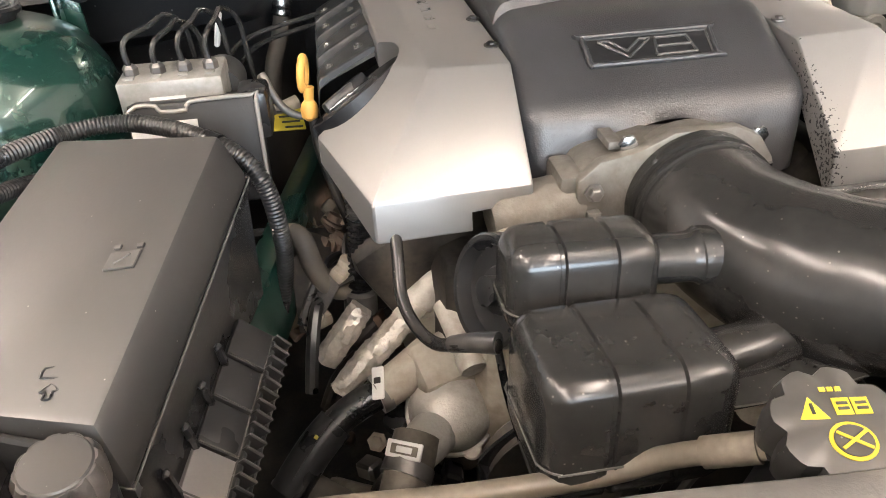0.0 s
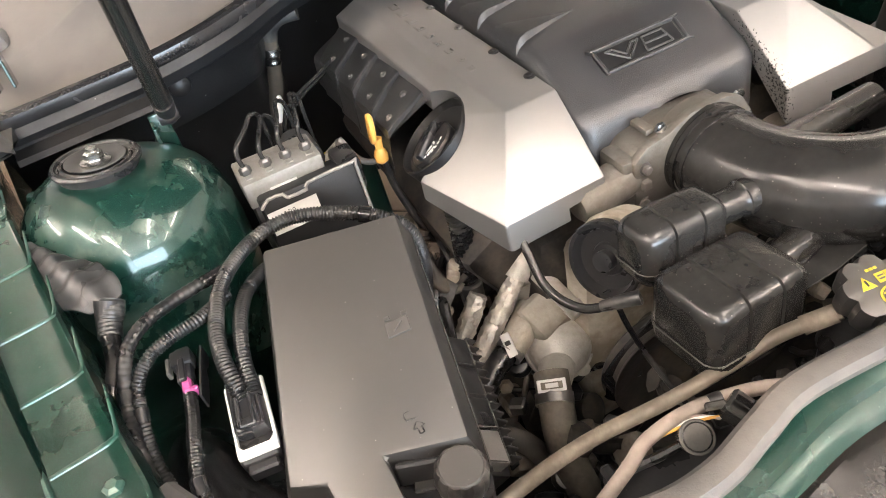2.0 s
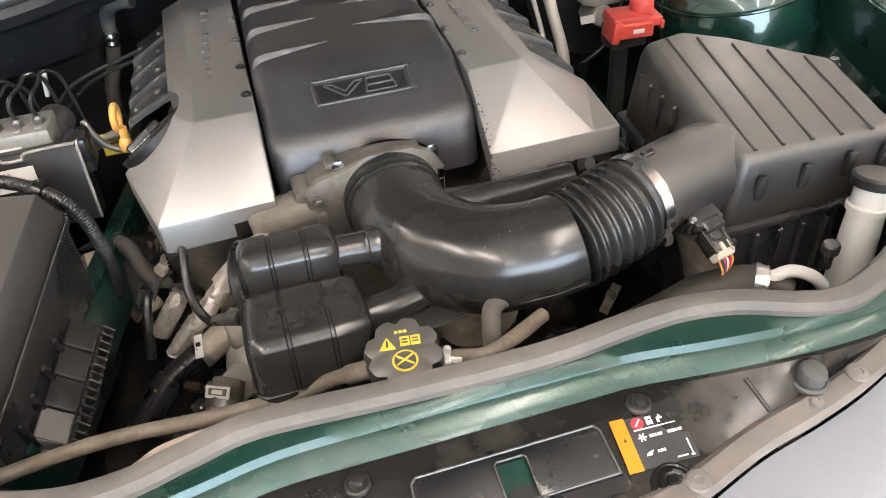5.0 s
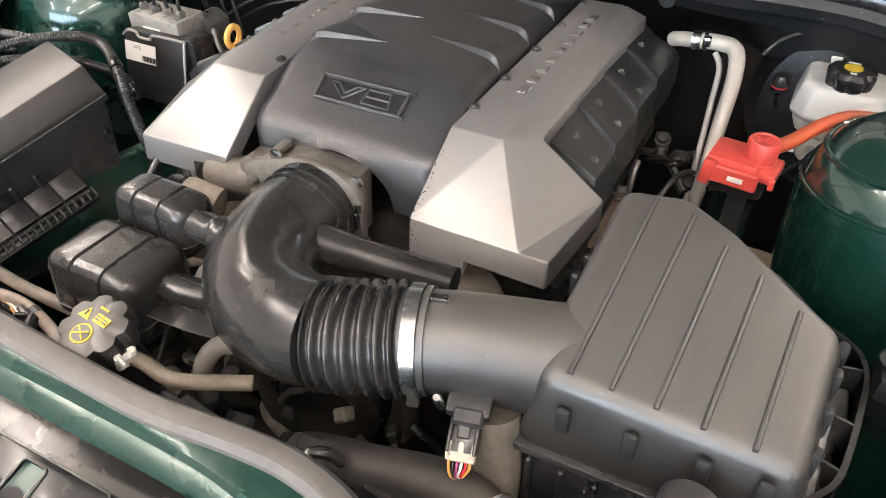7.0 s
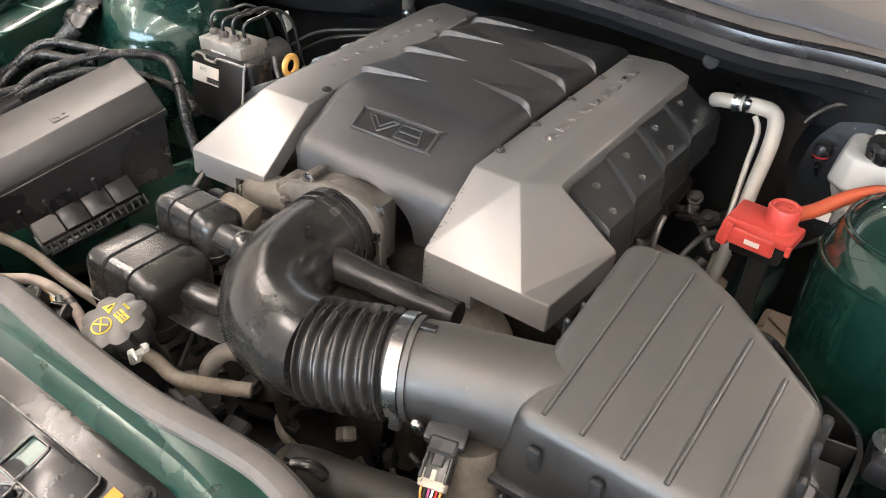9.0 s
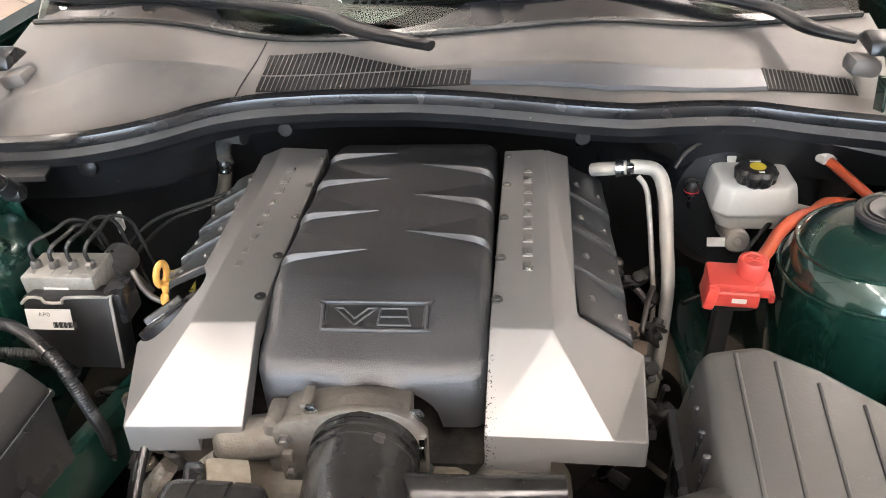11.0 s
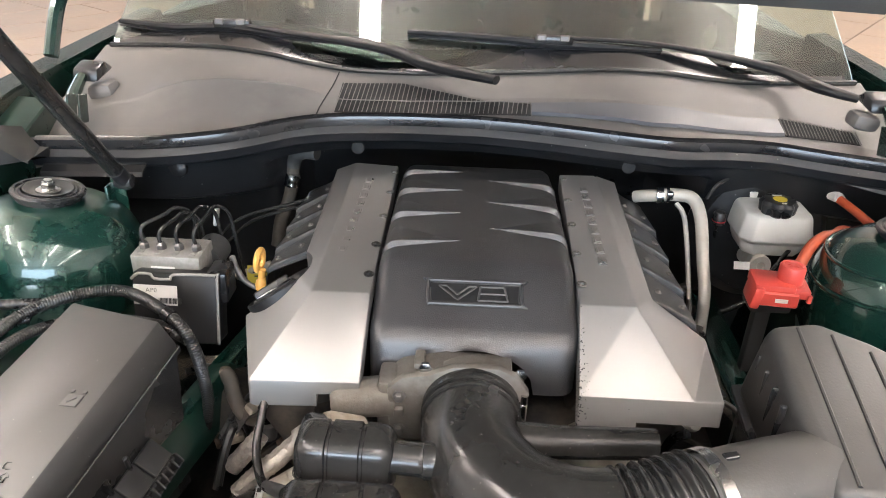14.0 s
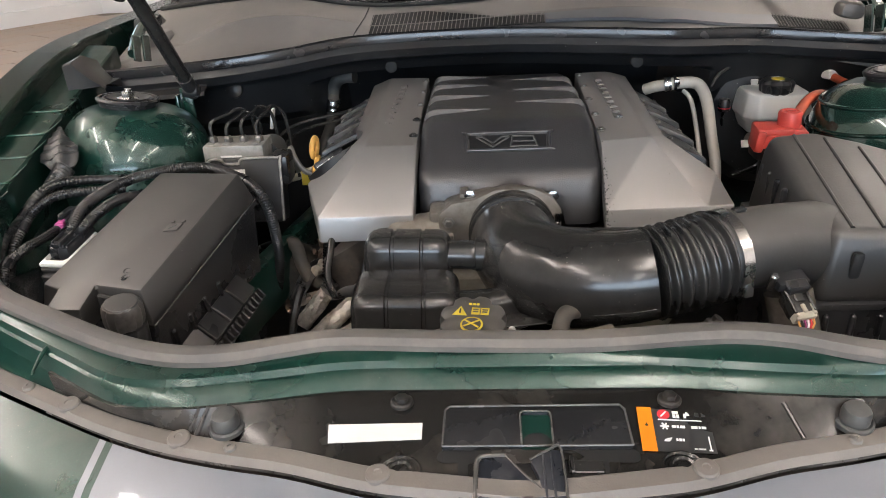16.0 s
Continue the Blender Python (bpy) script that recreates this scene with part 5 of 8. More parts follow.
part("sensor_boss", rbox((-0.082, 0.41, 0.786), (0.012, 0.01, 0.012), 0.002), M["cast"], throttle)
part("sensor_boss", rbox((-0.06, 0.445, 0.838), (0.012, 0.03, 0.008), 0.002), M["cast"], throttle)
part("bead", ring_at((0.004, 0.402, 0.7945), (0, 1, 0), 0.056, 0.006, 0.003), M["gloss"], intake)
part("bead", ring_at((0.004, 0.388, 0.795), (0, 1, 0), 0.0555, 0.004, 0.003), M["gloss"], intake)
cl = thing("hose_clamp", (0.004, 0.4, 0.735), "steel worm-drive hose clamp on the throttle body", "hose clamp")
part("band", ring_at((0.004, 0.412, 0.794), (0, 1, 0), 0.0575, 0.011, 0.0012), M["gloss"], cl, "black clamp band")
part("screw_housing", join(rbox((0.064, 0.412, 0.795), (0.008, 0.012, 0.022), 0.002), lathe([(0.0045, 0), (0.0045, 0.012)], (0.066, 0.412, 0.806), 6)), M["steel"], cl)
cl = thing("hose_clamp", (0.235, 0.252, 0.78), "bright steel worm-drive clamp on the intake bellows", "hose clamp")
CP, CD = Vector((0.2335, 0.2515, 0.8315)), (Vector(NECK[1]) - Vector(NECK[0])).normalized()
part("band", ring_at(CP, CD, 0.0495, 0.0125, 0.0013), M["steel"], cl)
part("screw_housing", join(rbox((0.2505, 0.21, 0.812), (0.012, 0.009, 0.026), 0.003, 2, tilt(-10, 0, 15)), lathe([(0.005, 0), (0.0055, 0.008), (0.004, 0.01)], (0.25, 0.209, 0.824), 6, tilt(-10, 0, 0))), M["steel"], cl)
part("tab", rbox((0.249, 0.262, 0.8795), (0.016, 0.008, 0.005), 0.001, 1, tilt(0, 0, 15)), M["black"], cl)
part("collar", ring_at(Vector((0.243, 0.2545, 0.8318)), CD, 0.046, 0.006, 0.003), M["boxlid"], airbox)
maf = thing("air_flow_sensor", (0.3, 0.215, 0.79), "black air flow sensor with its plug and wires", "sensor")
part("body", join(rbox((0.298, 0.224, 0.813), (0.038, 0.028, 0.012), 0.003, 2, tilt(18, 0, 14)), rbox((0.302, 0.212, 0.806), (0.026, 0.014, 0.02), 0.002, 1, tilt(26, 0, 14))), M["black"], maf)
part("screw", lathe([(0.0045, 0), (0.0045, 0.022), (0.003, 0.024)], (0.276, 0.214, 0.806), 10, tilt(24, 0, 0)), M["steel"], maf)
SM = tilt(30, 0, 14)
at_plug = lambda x, y, z: Vector((0.303, 0.203, 0.791)) + SM.to_3x3() @ Vector((x, y, z))
plug = part("plug", join(rbox(at_plug(0, 0, 0), (0.02688, 0.02688, 0.0168), 0.003, 2, SM), rbox(at_plug(-0.01134, 0, 0.00924), (0.00336, 0.02856, 0.0042), 0.001, 1, SM), rbox(at_plug(0.01134, 0, 0.00924), (0.00336, 0.02856, 0.0042), 0.001, 1, SM), rbox(at_plug(0, 0.00504, 0.00924), (0.01092, 0.01344, 0.00336), 0.001, 1, SM)), M["gloss"], maf)
part("lock", join(rbox(at_plug(0, -0.01554, 0.00084), (0.0252, 0.00924, 0.0126), 0.002, 2, SM), rbox(at_plug(-0.0105, -0.01092, 0.00798), (0.00378, 0.01344, 0.00336), 0.001, 1, SM), rbox(at_plug(0.0105, -0.01092, 0.00798), (0.00378, 0.01344, 0.00336), 0.001, 1, SM), rbox(at_plug(0, -0.00924, 0.00882), (0.00504, 0.01008, 0.00336), 0.001, 1, SM)), M["lockgrey"], plug, "pale grey plug lock")
for i, mt in enumerate(("yellow", "print", "pink", "letter", "redprint", "yellow")):
    a = at_plug(-0.0088 + 0.0035 * i, -0.0193, 0.0017)
    part("wire", tube([a, a + Vector((0.001, -0.004, -0.004)), a + Vector((0.004 - 0.0015 * i, -0.006, -0.014)), a + Vector((0.009 - 0.003 * i, 0.004, -0.03)), a + Vector((0.009 - 0.003 * i, 0.02, -0.06))], 0.0012, 6), M[mt], plug)

# air box edges: dark blocks that paint the lid notches' shade, base ribs, wire bail
for i, x in enumerate((0.375, 0.43, 0.485, 0.53)):
    part("notch_shade", rbox((x, 0.236, 0.82 + 0.002 * i), (0.013, 0.008, 0.034), 0.004, 2, tilt(8, 0, 0)), M["black_and_shade"], airbox)
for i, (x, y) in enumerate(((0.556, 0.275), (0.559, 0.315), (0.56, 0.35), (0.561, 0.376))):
    part("notch_shade", rbox((x, y, 0.832 + 0.006 * i), (0.01, 0.012, 0.034), 0.004, 2), M["black_and_shade"], airbox)
for i in range(7):
    part("side_rib", rbox((0.352 + 0.03 * i, 0.232, 0.7), (0.006, 0.008, 0.12), 0.002, 1), M["black"], airbox)
for i in range(4):
    part("side_rib", rbox((0.337 + 0.002 * i, 0.36 + 0.03 * i, 0.83), (0.008, 0.006, 0.07), 0.002, 1), M["black"], airbox)
part("bail", tube([(0.472, 0.478, 0.83), (0.488, 0.487, 0.828), (0.508, 0.478, 0.826), (0.54, 0.448, 0.822), (0.556, 0.424, 0.82), (0.553, 0.41, 0.82), (0.54, 0.408, 0.82)], 0.0028, 10, squash=2.6), M["black"], airbox, "black plastic loop handle")
part("tray", rbox((0.57, 0.37, 0.745), (0.04, 0.17, 0.03), 0.006, 2, tilt(0, 0, -4)), M["gloss"], airbox)
wall_line = [p for p, u in curve_points([(0.556, 0.484, 0.79), (0.566, 0.478, 0.79), (0.588, 0.461, 0.79), (0.597, 0.44, 0.79), (0.5985, 0.415, 0.79), (0.592, 0.34, 0.79), (0.584, 0.3, 0.788), (0.566, 0.276, 0.786)], 0.006)]
rows = []
for k, p in enumerate(wall_line):
    d = (wall_line[min(k + 1, len(wall_line) - 1)] - wall_line[max(k - 1, 0)]).normalized()
    side = Vector((-d.y, d.x, 0)) * 0.0016
    rows.append([p + side - Vector((0, 0, 0.06)), p + side, p + side * 1.6 + Vector((0, 0, 0.002)), p - side * 1.6 + Vector((0, 0, 0.002)), p - side, p - side - Vector((0, 0, 0.06))])
part("tray_wall", rings_bm(rows), M["gloss"], airbox, "thin glossy black tray wall")
for x, y, w, a in ((0.583, 0.437, 0.034, 8), (0.582, 0.372, 0.03, -14), (0.579, 0.318, 0.028, -18)):
    part("tray_rib", rbox((x, y, 0.772), (w, 0.003, 0.036), 0.001, 1, tilt(0, 0, a)), M["gloss"], airbox)
part("tray_step", rbox((0.58, 0.405, 0.762), (0.028, 0.05, 0.006), 0.002, 1, tilt(8, 0, 6)), M["coil"], airbox)
part("mount_plate", join(rbox((0.363, 0.281, 0.7), (0.036, 0.026, 0.004), 0.0015, 1, tilt(10, 0, -12)), rbox((0.395, 0.277, 0.694), (0.022, 0.03, 0.006), 0.002, 1, tilt(10, 0, -12))), M["steel_dark"], airbox, "dull metal mounting plate")

# ---- fuse box details ----
def on_lid(u, v):
    x = -0.424 + u * 0.97 + v * 0.24
    y = 0.325 - u * 0.24 + v * 0.97
    return Vector((x, y, fz_z(x, y)))


LM = tilt(10, -9, -13)
ic = on_lid(0, 0)
part("icon", rbox(ic + Vector((0, 0, 0.0006)), (0.022, 0.016, 0.0022), 0.0006, 1, LM), M["boxlid"], fuse_lid, "moulded battery icon")
for u in (-0.008, 0.008):
    part("icon", rbox(on_lid(u, 0.012) + Vector((0, 0, 0.0006)), (0.005, 0.004, 0.002), 0.0004, 1, LM), M["boxlid"], fuse_lid)
part("icon", rbox(on_lid(0, 0) + Vector((0, 0, 0.002)), (0.012, 0.0016, 0.0016), 0.0004, 1, LM @ tilt(0, 0, 40)), M["lid"], fuse_lid)
ia = Vector((-0.451, 0.232, fz_z(-0.451, 0.232)))
part("icon", join(tube([ia + Vector(p) for p in ((-0.002, -0.004, 0.001), (-0.002, 0.002, 0.001), (-0.005, 0.002, 0.001), (0, 0.008, 0.001), (0.005, 0.002, 0.001), (0.002, 0.002, 0.001), (0.002, -0.004, 0.001), (-0.002, -0.004, 0.001))], 0.0007, 5, 0.01)), M["black"], fuse_lid, "moulded arrow")
part("icon", tube([ia + Vector(p) for p in ((-0.007, 0.013, 0.002), (0.006, 0.011, 0.002), (0.007, 0.018, 0.003), (-0.006, 0.02, 0.003), (-0.007, 0.013, 0.002))], 0.0007, 5, 0.01), M["black"], fuse_lid)
for k in span(0.5, 0.85, 3):
    p = Vector((-0.352, 0.475, 0)) * (1 - k) + Vector((-0.418, 0.19, 0)) * k
    part("case_rib", rbox((p.x + 0.004, p.y, 0.76 - 0.03 * k), (0.005, 0.007, 0.05), 0.002, 1, tilt(12, 0, -13)), M["black"], fuse)
part("front_tray", rbox((-0.475, 0.214, 0.775), (0.085, 0.03, 0.012), 0.003, 2, tilt(0, 0, -20)), M["black"], fuse)
part("front_tray", rbox((-0.478, 0.206, 0.757), (0.06, 0.024, 0.014), 0.003, 2, tilt(0, 0, -20)), M["lid"], fuse)

relay = thing("relay_module", (-0.38, 0.3, 0.66), "black finned control module with stepped caps", "control module")
RU, RW = Vector((0.2, 0.97, 0.15)).normalized(), Vector((0.76, 0.18, -0.63))
RN = RW.cross(RU).normalized()
RW = RU.cross(RN).normalized()
RMX = Matrix((RW, RU, RN)).transposed().to_4x4()
R0 = Vector((-0.3795, 0.231, 0.711))


def on_relay(u, w, n):
    return R0 + RU * u + RW * w + RN * n


for i in range(4):
    u = 0.018 + 0.0368 * i
    part("cap", rbox(on_relay(u, -0.0165, -0.009 + 0.0008 * i), (0.032, 0.0355, 0.018), 0.0016, 2, RMX), M["rubber"] if i == 0 else M["relayblack"], relay, "dusty grey cap" if i == 0 else "")
    # thin pale tubes paint the glint on the caps' edges
    fr_ = [on_relay(u + a, -0.0165 + b, 0.0006 + 0.0008 * i) for a, b in ((-0.0165, -0.0148), (-0.0165, 0.0148), (0.0165, 0.0148), (0.0165, -0.0148))]
    part("cap_edge", join(*[tube([p, q], 0.0007, 6, 0.5) for p, q in zip(fr_[:2], fr_[1:3])]), M["rim"], relay)
part("body", rbox(on_relay(0.072, -0.012, -0.036), (0.05, 0.152, 0.04), 0.004, 2, RMX), M["relayblack"], relay)
part("rack", rbox(on_relay(0.076, 0.004, -0.014), (0.006, 0.145, 0.02), 0.002, 1, RMX), M["relayblack"], relay)
for i in range(15):
    part("fin", rbox(on_relay(0.008 + 0.0101 * i, 0.009, -0.0065), (0.015, 0.0026, 0.015), 0.0008, 1, RMX @ tilt(0, 4, -4)), M["lid"], relay)
part("fin_rail", rbox(on_relay(0.078, 0.0165, -0.012), (0.003, 0.15, 0.012), 0.001, 1, RMX), M["relayblack"], relay)

rc = thing("wiring_connector", (-0.442, 0.255, 0.69), "small red and white wiring connector", "connector")
part("body", rbox((-0.44, 0.258, 0.703), (0.016, 0.024, 0.012), 0.003, 2, tilt(0, 0, 30)), M["redprint"], rc, "red body")
part("tip", rbox((-0.444, 0.24, 0.716), (0.014, 0.018, 0.012), 0.003, 2, tilt(20, 0, 20)), M["label"], rc, "white tip")
part("wire", tube([(-0.443, 0.248, 0.71), (-0.45, 0.262, 0.69), (-0.46, 0.28, 0.66)], 0.004, 8), M["loom"], rc)
washer = thing("washer_filler", (-0.438, 0.188, 0.7), "grey fluted washer filler cap on a black neck", "washer cap")
part("cap", lathe([(0.021, -0.026), (0.0228, -0.018), (0.0228, -0.005), (0.02, 0.001), (0.008, 0.002)], (-0.438, 0.188, 0.818), 48, tilt(6, 4, 0), 12, 0.07), M["flap"], washer, "dark fluted cap")
part("cap_top", lathe([(0.0185, 0.0012), (0.0175, 0.0024), (0.006, 0.003)], (-0.438, 0.188, 0.818), 40, tilt(6, 4, 0)), M["lid"], washer, "dusty grey cap top")
part("neck", tube([(-0.438, 0.188, 0.79), (-0.438, 0.19, 0.74), (-0.44, 0.2, 0.66)], [0.0225, 0.021, 0.021], 24), M["black"], washer)

# ---- brake modulator details ----
part("motor", lathe([(0.024, 0), (0.024, 0.05), (0.019, 0.055), (0.006, 0.056)], (-0.4, 0.675, 0.825), 28, tilt(-90, 0, 0)), M["coil"], abs_)
part("connector", rbox((-0.362, 0.632, 0.82), (0.03, 0.045, 0.05), 0.006, 2), M["black"], abs_)
EM = Matrix.Translation((-0.418, 0.612, 0.79)) @ tilt(-14, 0, 0)


def lettering(words, size, at):
    """Upright flat letters, facing the front of the car, from the built-in font."""
    c = bpy.data.curves.new("lettering", "FONT")
    c.body, c.size, c.space_character = words, size, 1.15
    ob = bpy.data.objects.new("lettering", c)
    scene.collection.objects.link(ob)
    me = bpy.data.meshes.new_from_object(ob.evaluated_get(bpy.context.evaluated_depsgraph_get()))
    bm = bmesh.new()
    bm.from_mesh(me)
    bpy.data.objects.remove(ob)
    bpy.data.curves.remove(c)
    bpy.data.meshes.remove(me)
    bmesh.ops.transform(bm, matrix=Matrix.Translation(at) @ tilt(90, 0, 0), verts=bm.verts)
    return bm


def on_unit(bm):
    bmesh.ops.transform(bm, matrix=EM, verts=bm.verts)
    return bm


part("unit_rim", on_unit(tube([(-0.061, -0.022, 0.042), (-0.05, -0.023, 0.051), (-0.032, -0.023, 0.05), (-0.028, -0.023, 0.044), (-0.004, -0.023, 0.044), (0.0, -0.023, 0.051), (0.058, -0.022, 0.052), (0.061, -0.022, 0.046), (0.061, -0.022, -0.05)], 0.0022, 8, 0.01)), M["dullblock"], abs_, "dull metal rim")
lab = part("sticker", on_unit(rbox((-0.027, -0.0232, 0.02), (0.062, 0.0012, 0.029), 0)), M["label"], abs_, "white sticker with small dark print")
for i in range(16):
    part("print", on_unit(rbox((-0.022 + 0.0021 * i, -0.0241, 0.0125), (0.0007 + 0.0006 * (i * 7 % 3), 0.0008, 0.008), 0)), M["print"], lab)
part("print", on_unit(lettering("AP0", 0.0088, (-0.0405, -0.0241, 0.0245))), M["print"], lab)
part("nameplate", rbox((-0.442, 0.6245, 0.838), (0.034, 0.0012, 0.012), 0, 1), M["label"], abs_, "small metal nameplate")
for i in range(4):
    x = -0.476 + 0.0255 * i
    nut = part("tube_nut", join(lathe([(0.0075, 0), (0.0075, 0.008), (0.005, 0.011)], (x, 0.65, 0.859), 6)), M["steel_dark"], abs_)
    h = (0.894, 0.889, 0.895, 0.894)[i]
    back = (0.70, 0.695, 0.705, 0.71)[i]
    dx = (0.034, 0.02, 0.018, 0.012)[i]
    part("brake_line", tube([(x, 0.65, 0.866), (x - 0.002, 0.65, h - 0.012), (x + 0.002, 0.656, h), (x + dx * 0.6, 0.68, h + 0.004), (x + dx, back, h + 0.008), (x + dx + 0.012, back + 0.02, h - 0.01), (x + dx + 0.015, back + 0.03, 0.84), (x + dx + 0.02, back + 0.04, 0.76)], 0.0028, 8, 0.004), M["gloss"], abs_)
pipe = thing("brake_line", (-0.35, 0.9, 0.8), "thin black brake line along the firewall", "brake line")
part("line", tube([(-0.41, 0.74, 0.82), (-0.38, 0.8, 0.84), (-0.3, 0.86, 0.845), (-0.24, 0.93, 0.84)], 0.003, 8), M["gloss"], pipe)
part("line", tube([(-0.40, 0.74, 0.81), (-0.37, 0.82, 0.825), (-0.3, 0.88, 0.828), (-0.24, 0.94, 0.825)], 0.003, 8), M["gloss"], pipe)
part("clip", rbox((-0.4, 0.745, 0.87), (0.006, 0.014, 0.04), 0.002, 1, tilt(20, 15, 0)), M["label"], pipe, "pale plastic clip")

# ---- dipstick ----
dip = thing("dipstick", (-0.305, 0.645, 0.72), "yellow plastic dipstick handle in its tube", "dipstick")
DM = tilt(-6, 4, 0)
ringh = []
for j in range(20):
    a = 2 * math.pi * j / 20
    ringh.append(Vector((-0.312, 0.66, 0.842)) + tilt(-8, 5, -11).to_3x3() @ Vector((0, 0.0115 * math.cos(a), 0.0155 * math.sin(a))))
part("handle", tube(ringh, 0.0042, 10, 0.003, closed=True, squash=1.2), M["yellow"], dip)
part("stem", lathe([(0.004, -0.03), (0.0085, -0.026), (0.0095, -0.018), (0.008, -0.012), (0.005, -0.008), (0.006, 0.006)], (-0.309, 0.655, 0.823), 16, DM), M["yellow"], dip)
part("guide_tube", tube([(-0.308, 0.653, 0.8), (-0.304, 0.645, 0.75), (-0.28, 0.625, 0.66)], 0.005, 10), M["dark"], dip)
tag = thing("warning_tag", (-0.345, 0.79, 0.74), "yellow paper warning tag with dark print", "tag")
tg = part("sheet", rbox((-0.345, 0.76, 0.755), (0.042, 0.002, 0.036), 0, 1, tilt(-50, 10, 20)), M["ink"], tag)
for i in range(4):
    part("print", rbox((-0.345 + 0.003 * i, 0.7565 - 0.002 * i, 0.764 - 0.006 * i), (0.022, 0.001, 0.002), 0, 1, tilt(-50, 10, 20)), M["print"], tg)
part("fitting", tube([(-0.385, 0.76, 0.752), (-0.36, 0.765, 0.76), (-0.33, 0.78, 0.765)], [0.006, 0.008, 0.009], 12), M["grime"], tag)

ptube = thing("breather_tube", (-0.33, 0.67, 0.76), "pale grey tube curving to the dipstick", "tube")
part("tube", tube([(-0.352, 0.69, 0.79), (-0.356, 0.672, 0.83), (-0.353, 0.664, 0.842), (-0.347, 0.66, 0.825), (-0.336, 0.658, 0.806), (-0.322, 0.658, 0.797), (-0.308, 0.658, 0.797)], 0.0042, 12), M["cast"], ptube)

# ---- hoses and looms ----
def hose(name, pts, r, mt, label, category="hose", ridge=0.0, amp=0.0, seg=14, step=0.006, group=""):
    base = (pts[0][0], pts[0][1], min(p[2] for p in pts) - 0.02)
    t = thing(name, base, label, category, group)
    part("sleeve" if ridge else "pipe", tube(pts, r, seg, step, ridge, amp), M[mt], t, "", 1.0 if ridge else 0.6)
    if name == "wiring_loom" and not isinstance(r, list):
        line = [p for p, u in curve_points(pts, 0.004)]
        for k in (0.6,):
            i = int(k * len(line))
            part("tape_band", tube(line[i:i + 4], r + amp + 0.0006, 14, 0.004), M["seal"], t)
    return t


LB = "black corrugated wiring loom beside the fuse box"
hose("wiring_loom", [(-0.572, 0.345, 0.832), (-0.575, 0.38, 0.848), (-0.57, 0.425, 0.855), (-0.548, 0.482, 0.858), (-0.505, 0.525, 0.857), (-0.46, 0.536, 0.856), (-0.415, 0.518, 0.852), (-0.372, 0.49, 0.842), (-0.349, 0.474, 0.82), (-0.342, 0.474, 0.775), (-0.345, 0.484, 0.72), (-0.36, 0.495, 0.66)], 0.0074, "loom", LB, "wiring loom", 0.0034, 0.0013)
hose("wiring_loom", [(-0.562, 0.345, 0.832), (-0.558, 0.39, 0.842), (-0.545, 0.44, 0.845), (-0.525, 0.49, 0.832), (-0.49, 0.52, 0.822), (-0.42, 0.53, 0.81), (-0.37, 0.51, 0.8)], 0.0068, "loom", LB, "wiring loom", 0.0034, 0.0013)
hose("wiring_loom", [(-0.545, 0.505, 0.852), (-0.598, 0.483, 0.86), (-0.635, 0.457, 0.866), (-0.656, 0.432, 0.858), (-0.668, 0.4, 0.836), (-0.67, 0.35, 0.822), (-0.668, 0.31, 0.79)], 0.0067, "loom", "taped black wiring loom over the wheel arch", "wiring loom", 0.006, 0.0006)
hose("wiring_loom", [(-0.55, 0.47, 0.85), (-0.581, 0.445, 0.857), (-0.61, 0.436, 0.858), (-0.636, 0.427, 0.854), (-0.656, 0.405, 0.84), (-0.664, 0.36, 0.81), (-0.66, 0.32, 0.77)], 0.0061, "loom", "black corrugated wiring loom over the wheel arch", "wiring loom", 0.0034, 0.0012)
hose("wiring_loom", [(-0.616, 0.395, 0.822), (-0.62, 0.36, 0.823), (-0.626, 0.324, 0.824), (-0.631, 0.286, 0.815), (-0.62, 0.25, 0.78)], 0.006, "loom", "thin corrugated loom from the pink connector", "wiring loom", 0.0034, 0.0011)
boot = hose("wiring_loom", [(-0.655, 0.51, 0.872), (-0.664, 0.495, 0.858), (-0.668, 0.47, 0.845), (-0.672, 0.45, 0.838), (-0.686, 0.425, 0.82), (-0.69, 0.38, 0.79), (-0.685, 0.33, 0.76)], [0.014, 0.011, 0.009, 0.0085, 0.0085, 0.008, 0.008], "loom", "taped wiring loom under a grey rubber flap", "wiring loom")
flap_bm = tube([(-0.716, 0.622, 0.897), (-0.708, 0.598, 0.894), (-0.694, 0.568, 0.888), (-0.674, 0.538, 0.882), (-0.656, 0.518, 0.876), (-0.65, 0.508, 0.868)], [0.006, 0.013, 0.024, 0.029, 0.021, 0.011], 28, 0.003, squash=0.2)
for v in flap_bm.verts:
    v.co.z += 0.0022 * math.sin(v.co.x * 210 + v.co.y * 90) + 0.0016 * math.sin(v.co.y * 260 - v.co.x * 120) + 0.005 * math.sin((v.co.x + v.co.y) * 40)
part("flap", flap_bm, M["coil"], boot, "dull grey-brown crumpled rubber flap")
part("neck_tape", tube([(-0.652, 0.512, 0.87), (-0.657, 0.503, 0.864), (-0.662, 0.495, 0.858), (-0.666, 0.483, 0.851)], [0.0125, 0.0135, 0.012, 0.0115], 18, 0.003, 0.004, 0.0006), M["coil"], boot, "wrapped tape neck")
conn = thing("wiring_connector", (-0.583, 0.33, 0.78), "black plug in a white plastic connector frame", "connector")
CM = Matrix.Translation((-0.573, 0.34, 0.818)) @ tilt(8, 0, -7) @ Matrix.Translation((0.585, -0.325, -0.818))


def in_place(bm):
    bmesh.ops.transform(bm, matrix=CM, verts=bm.verts)
    return bm


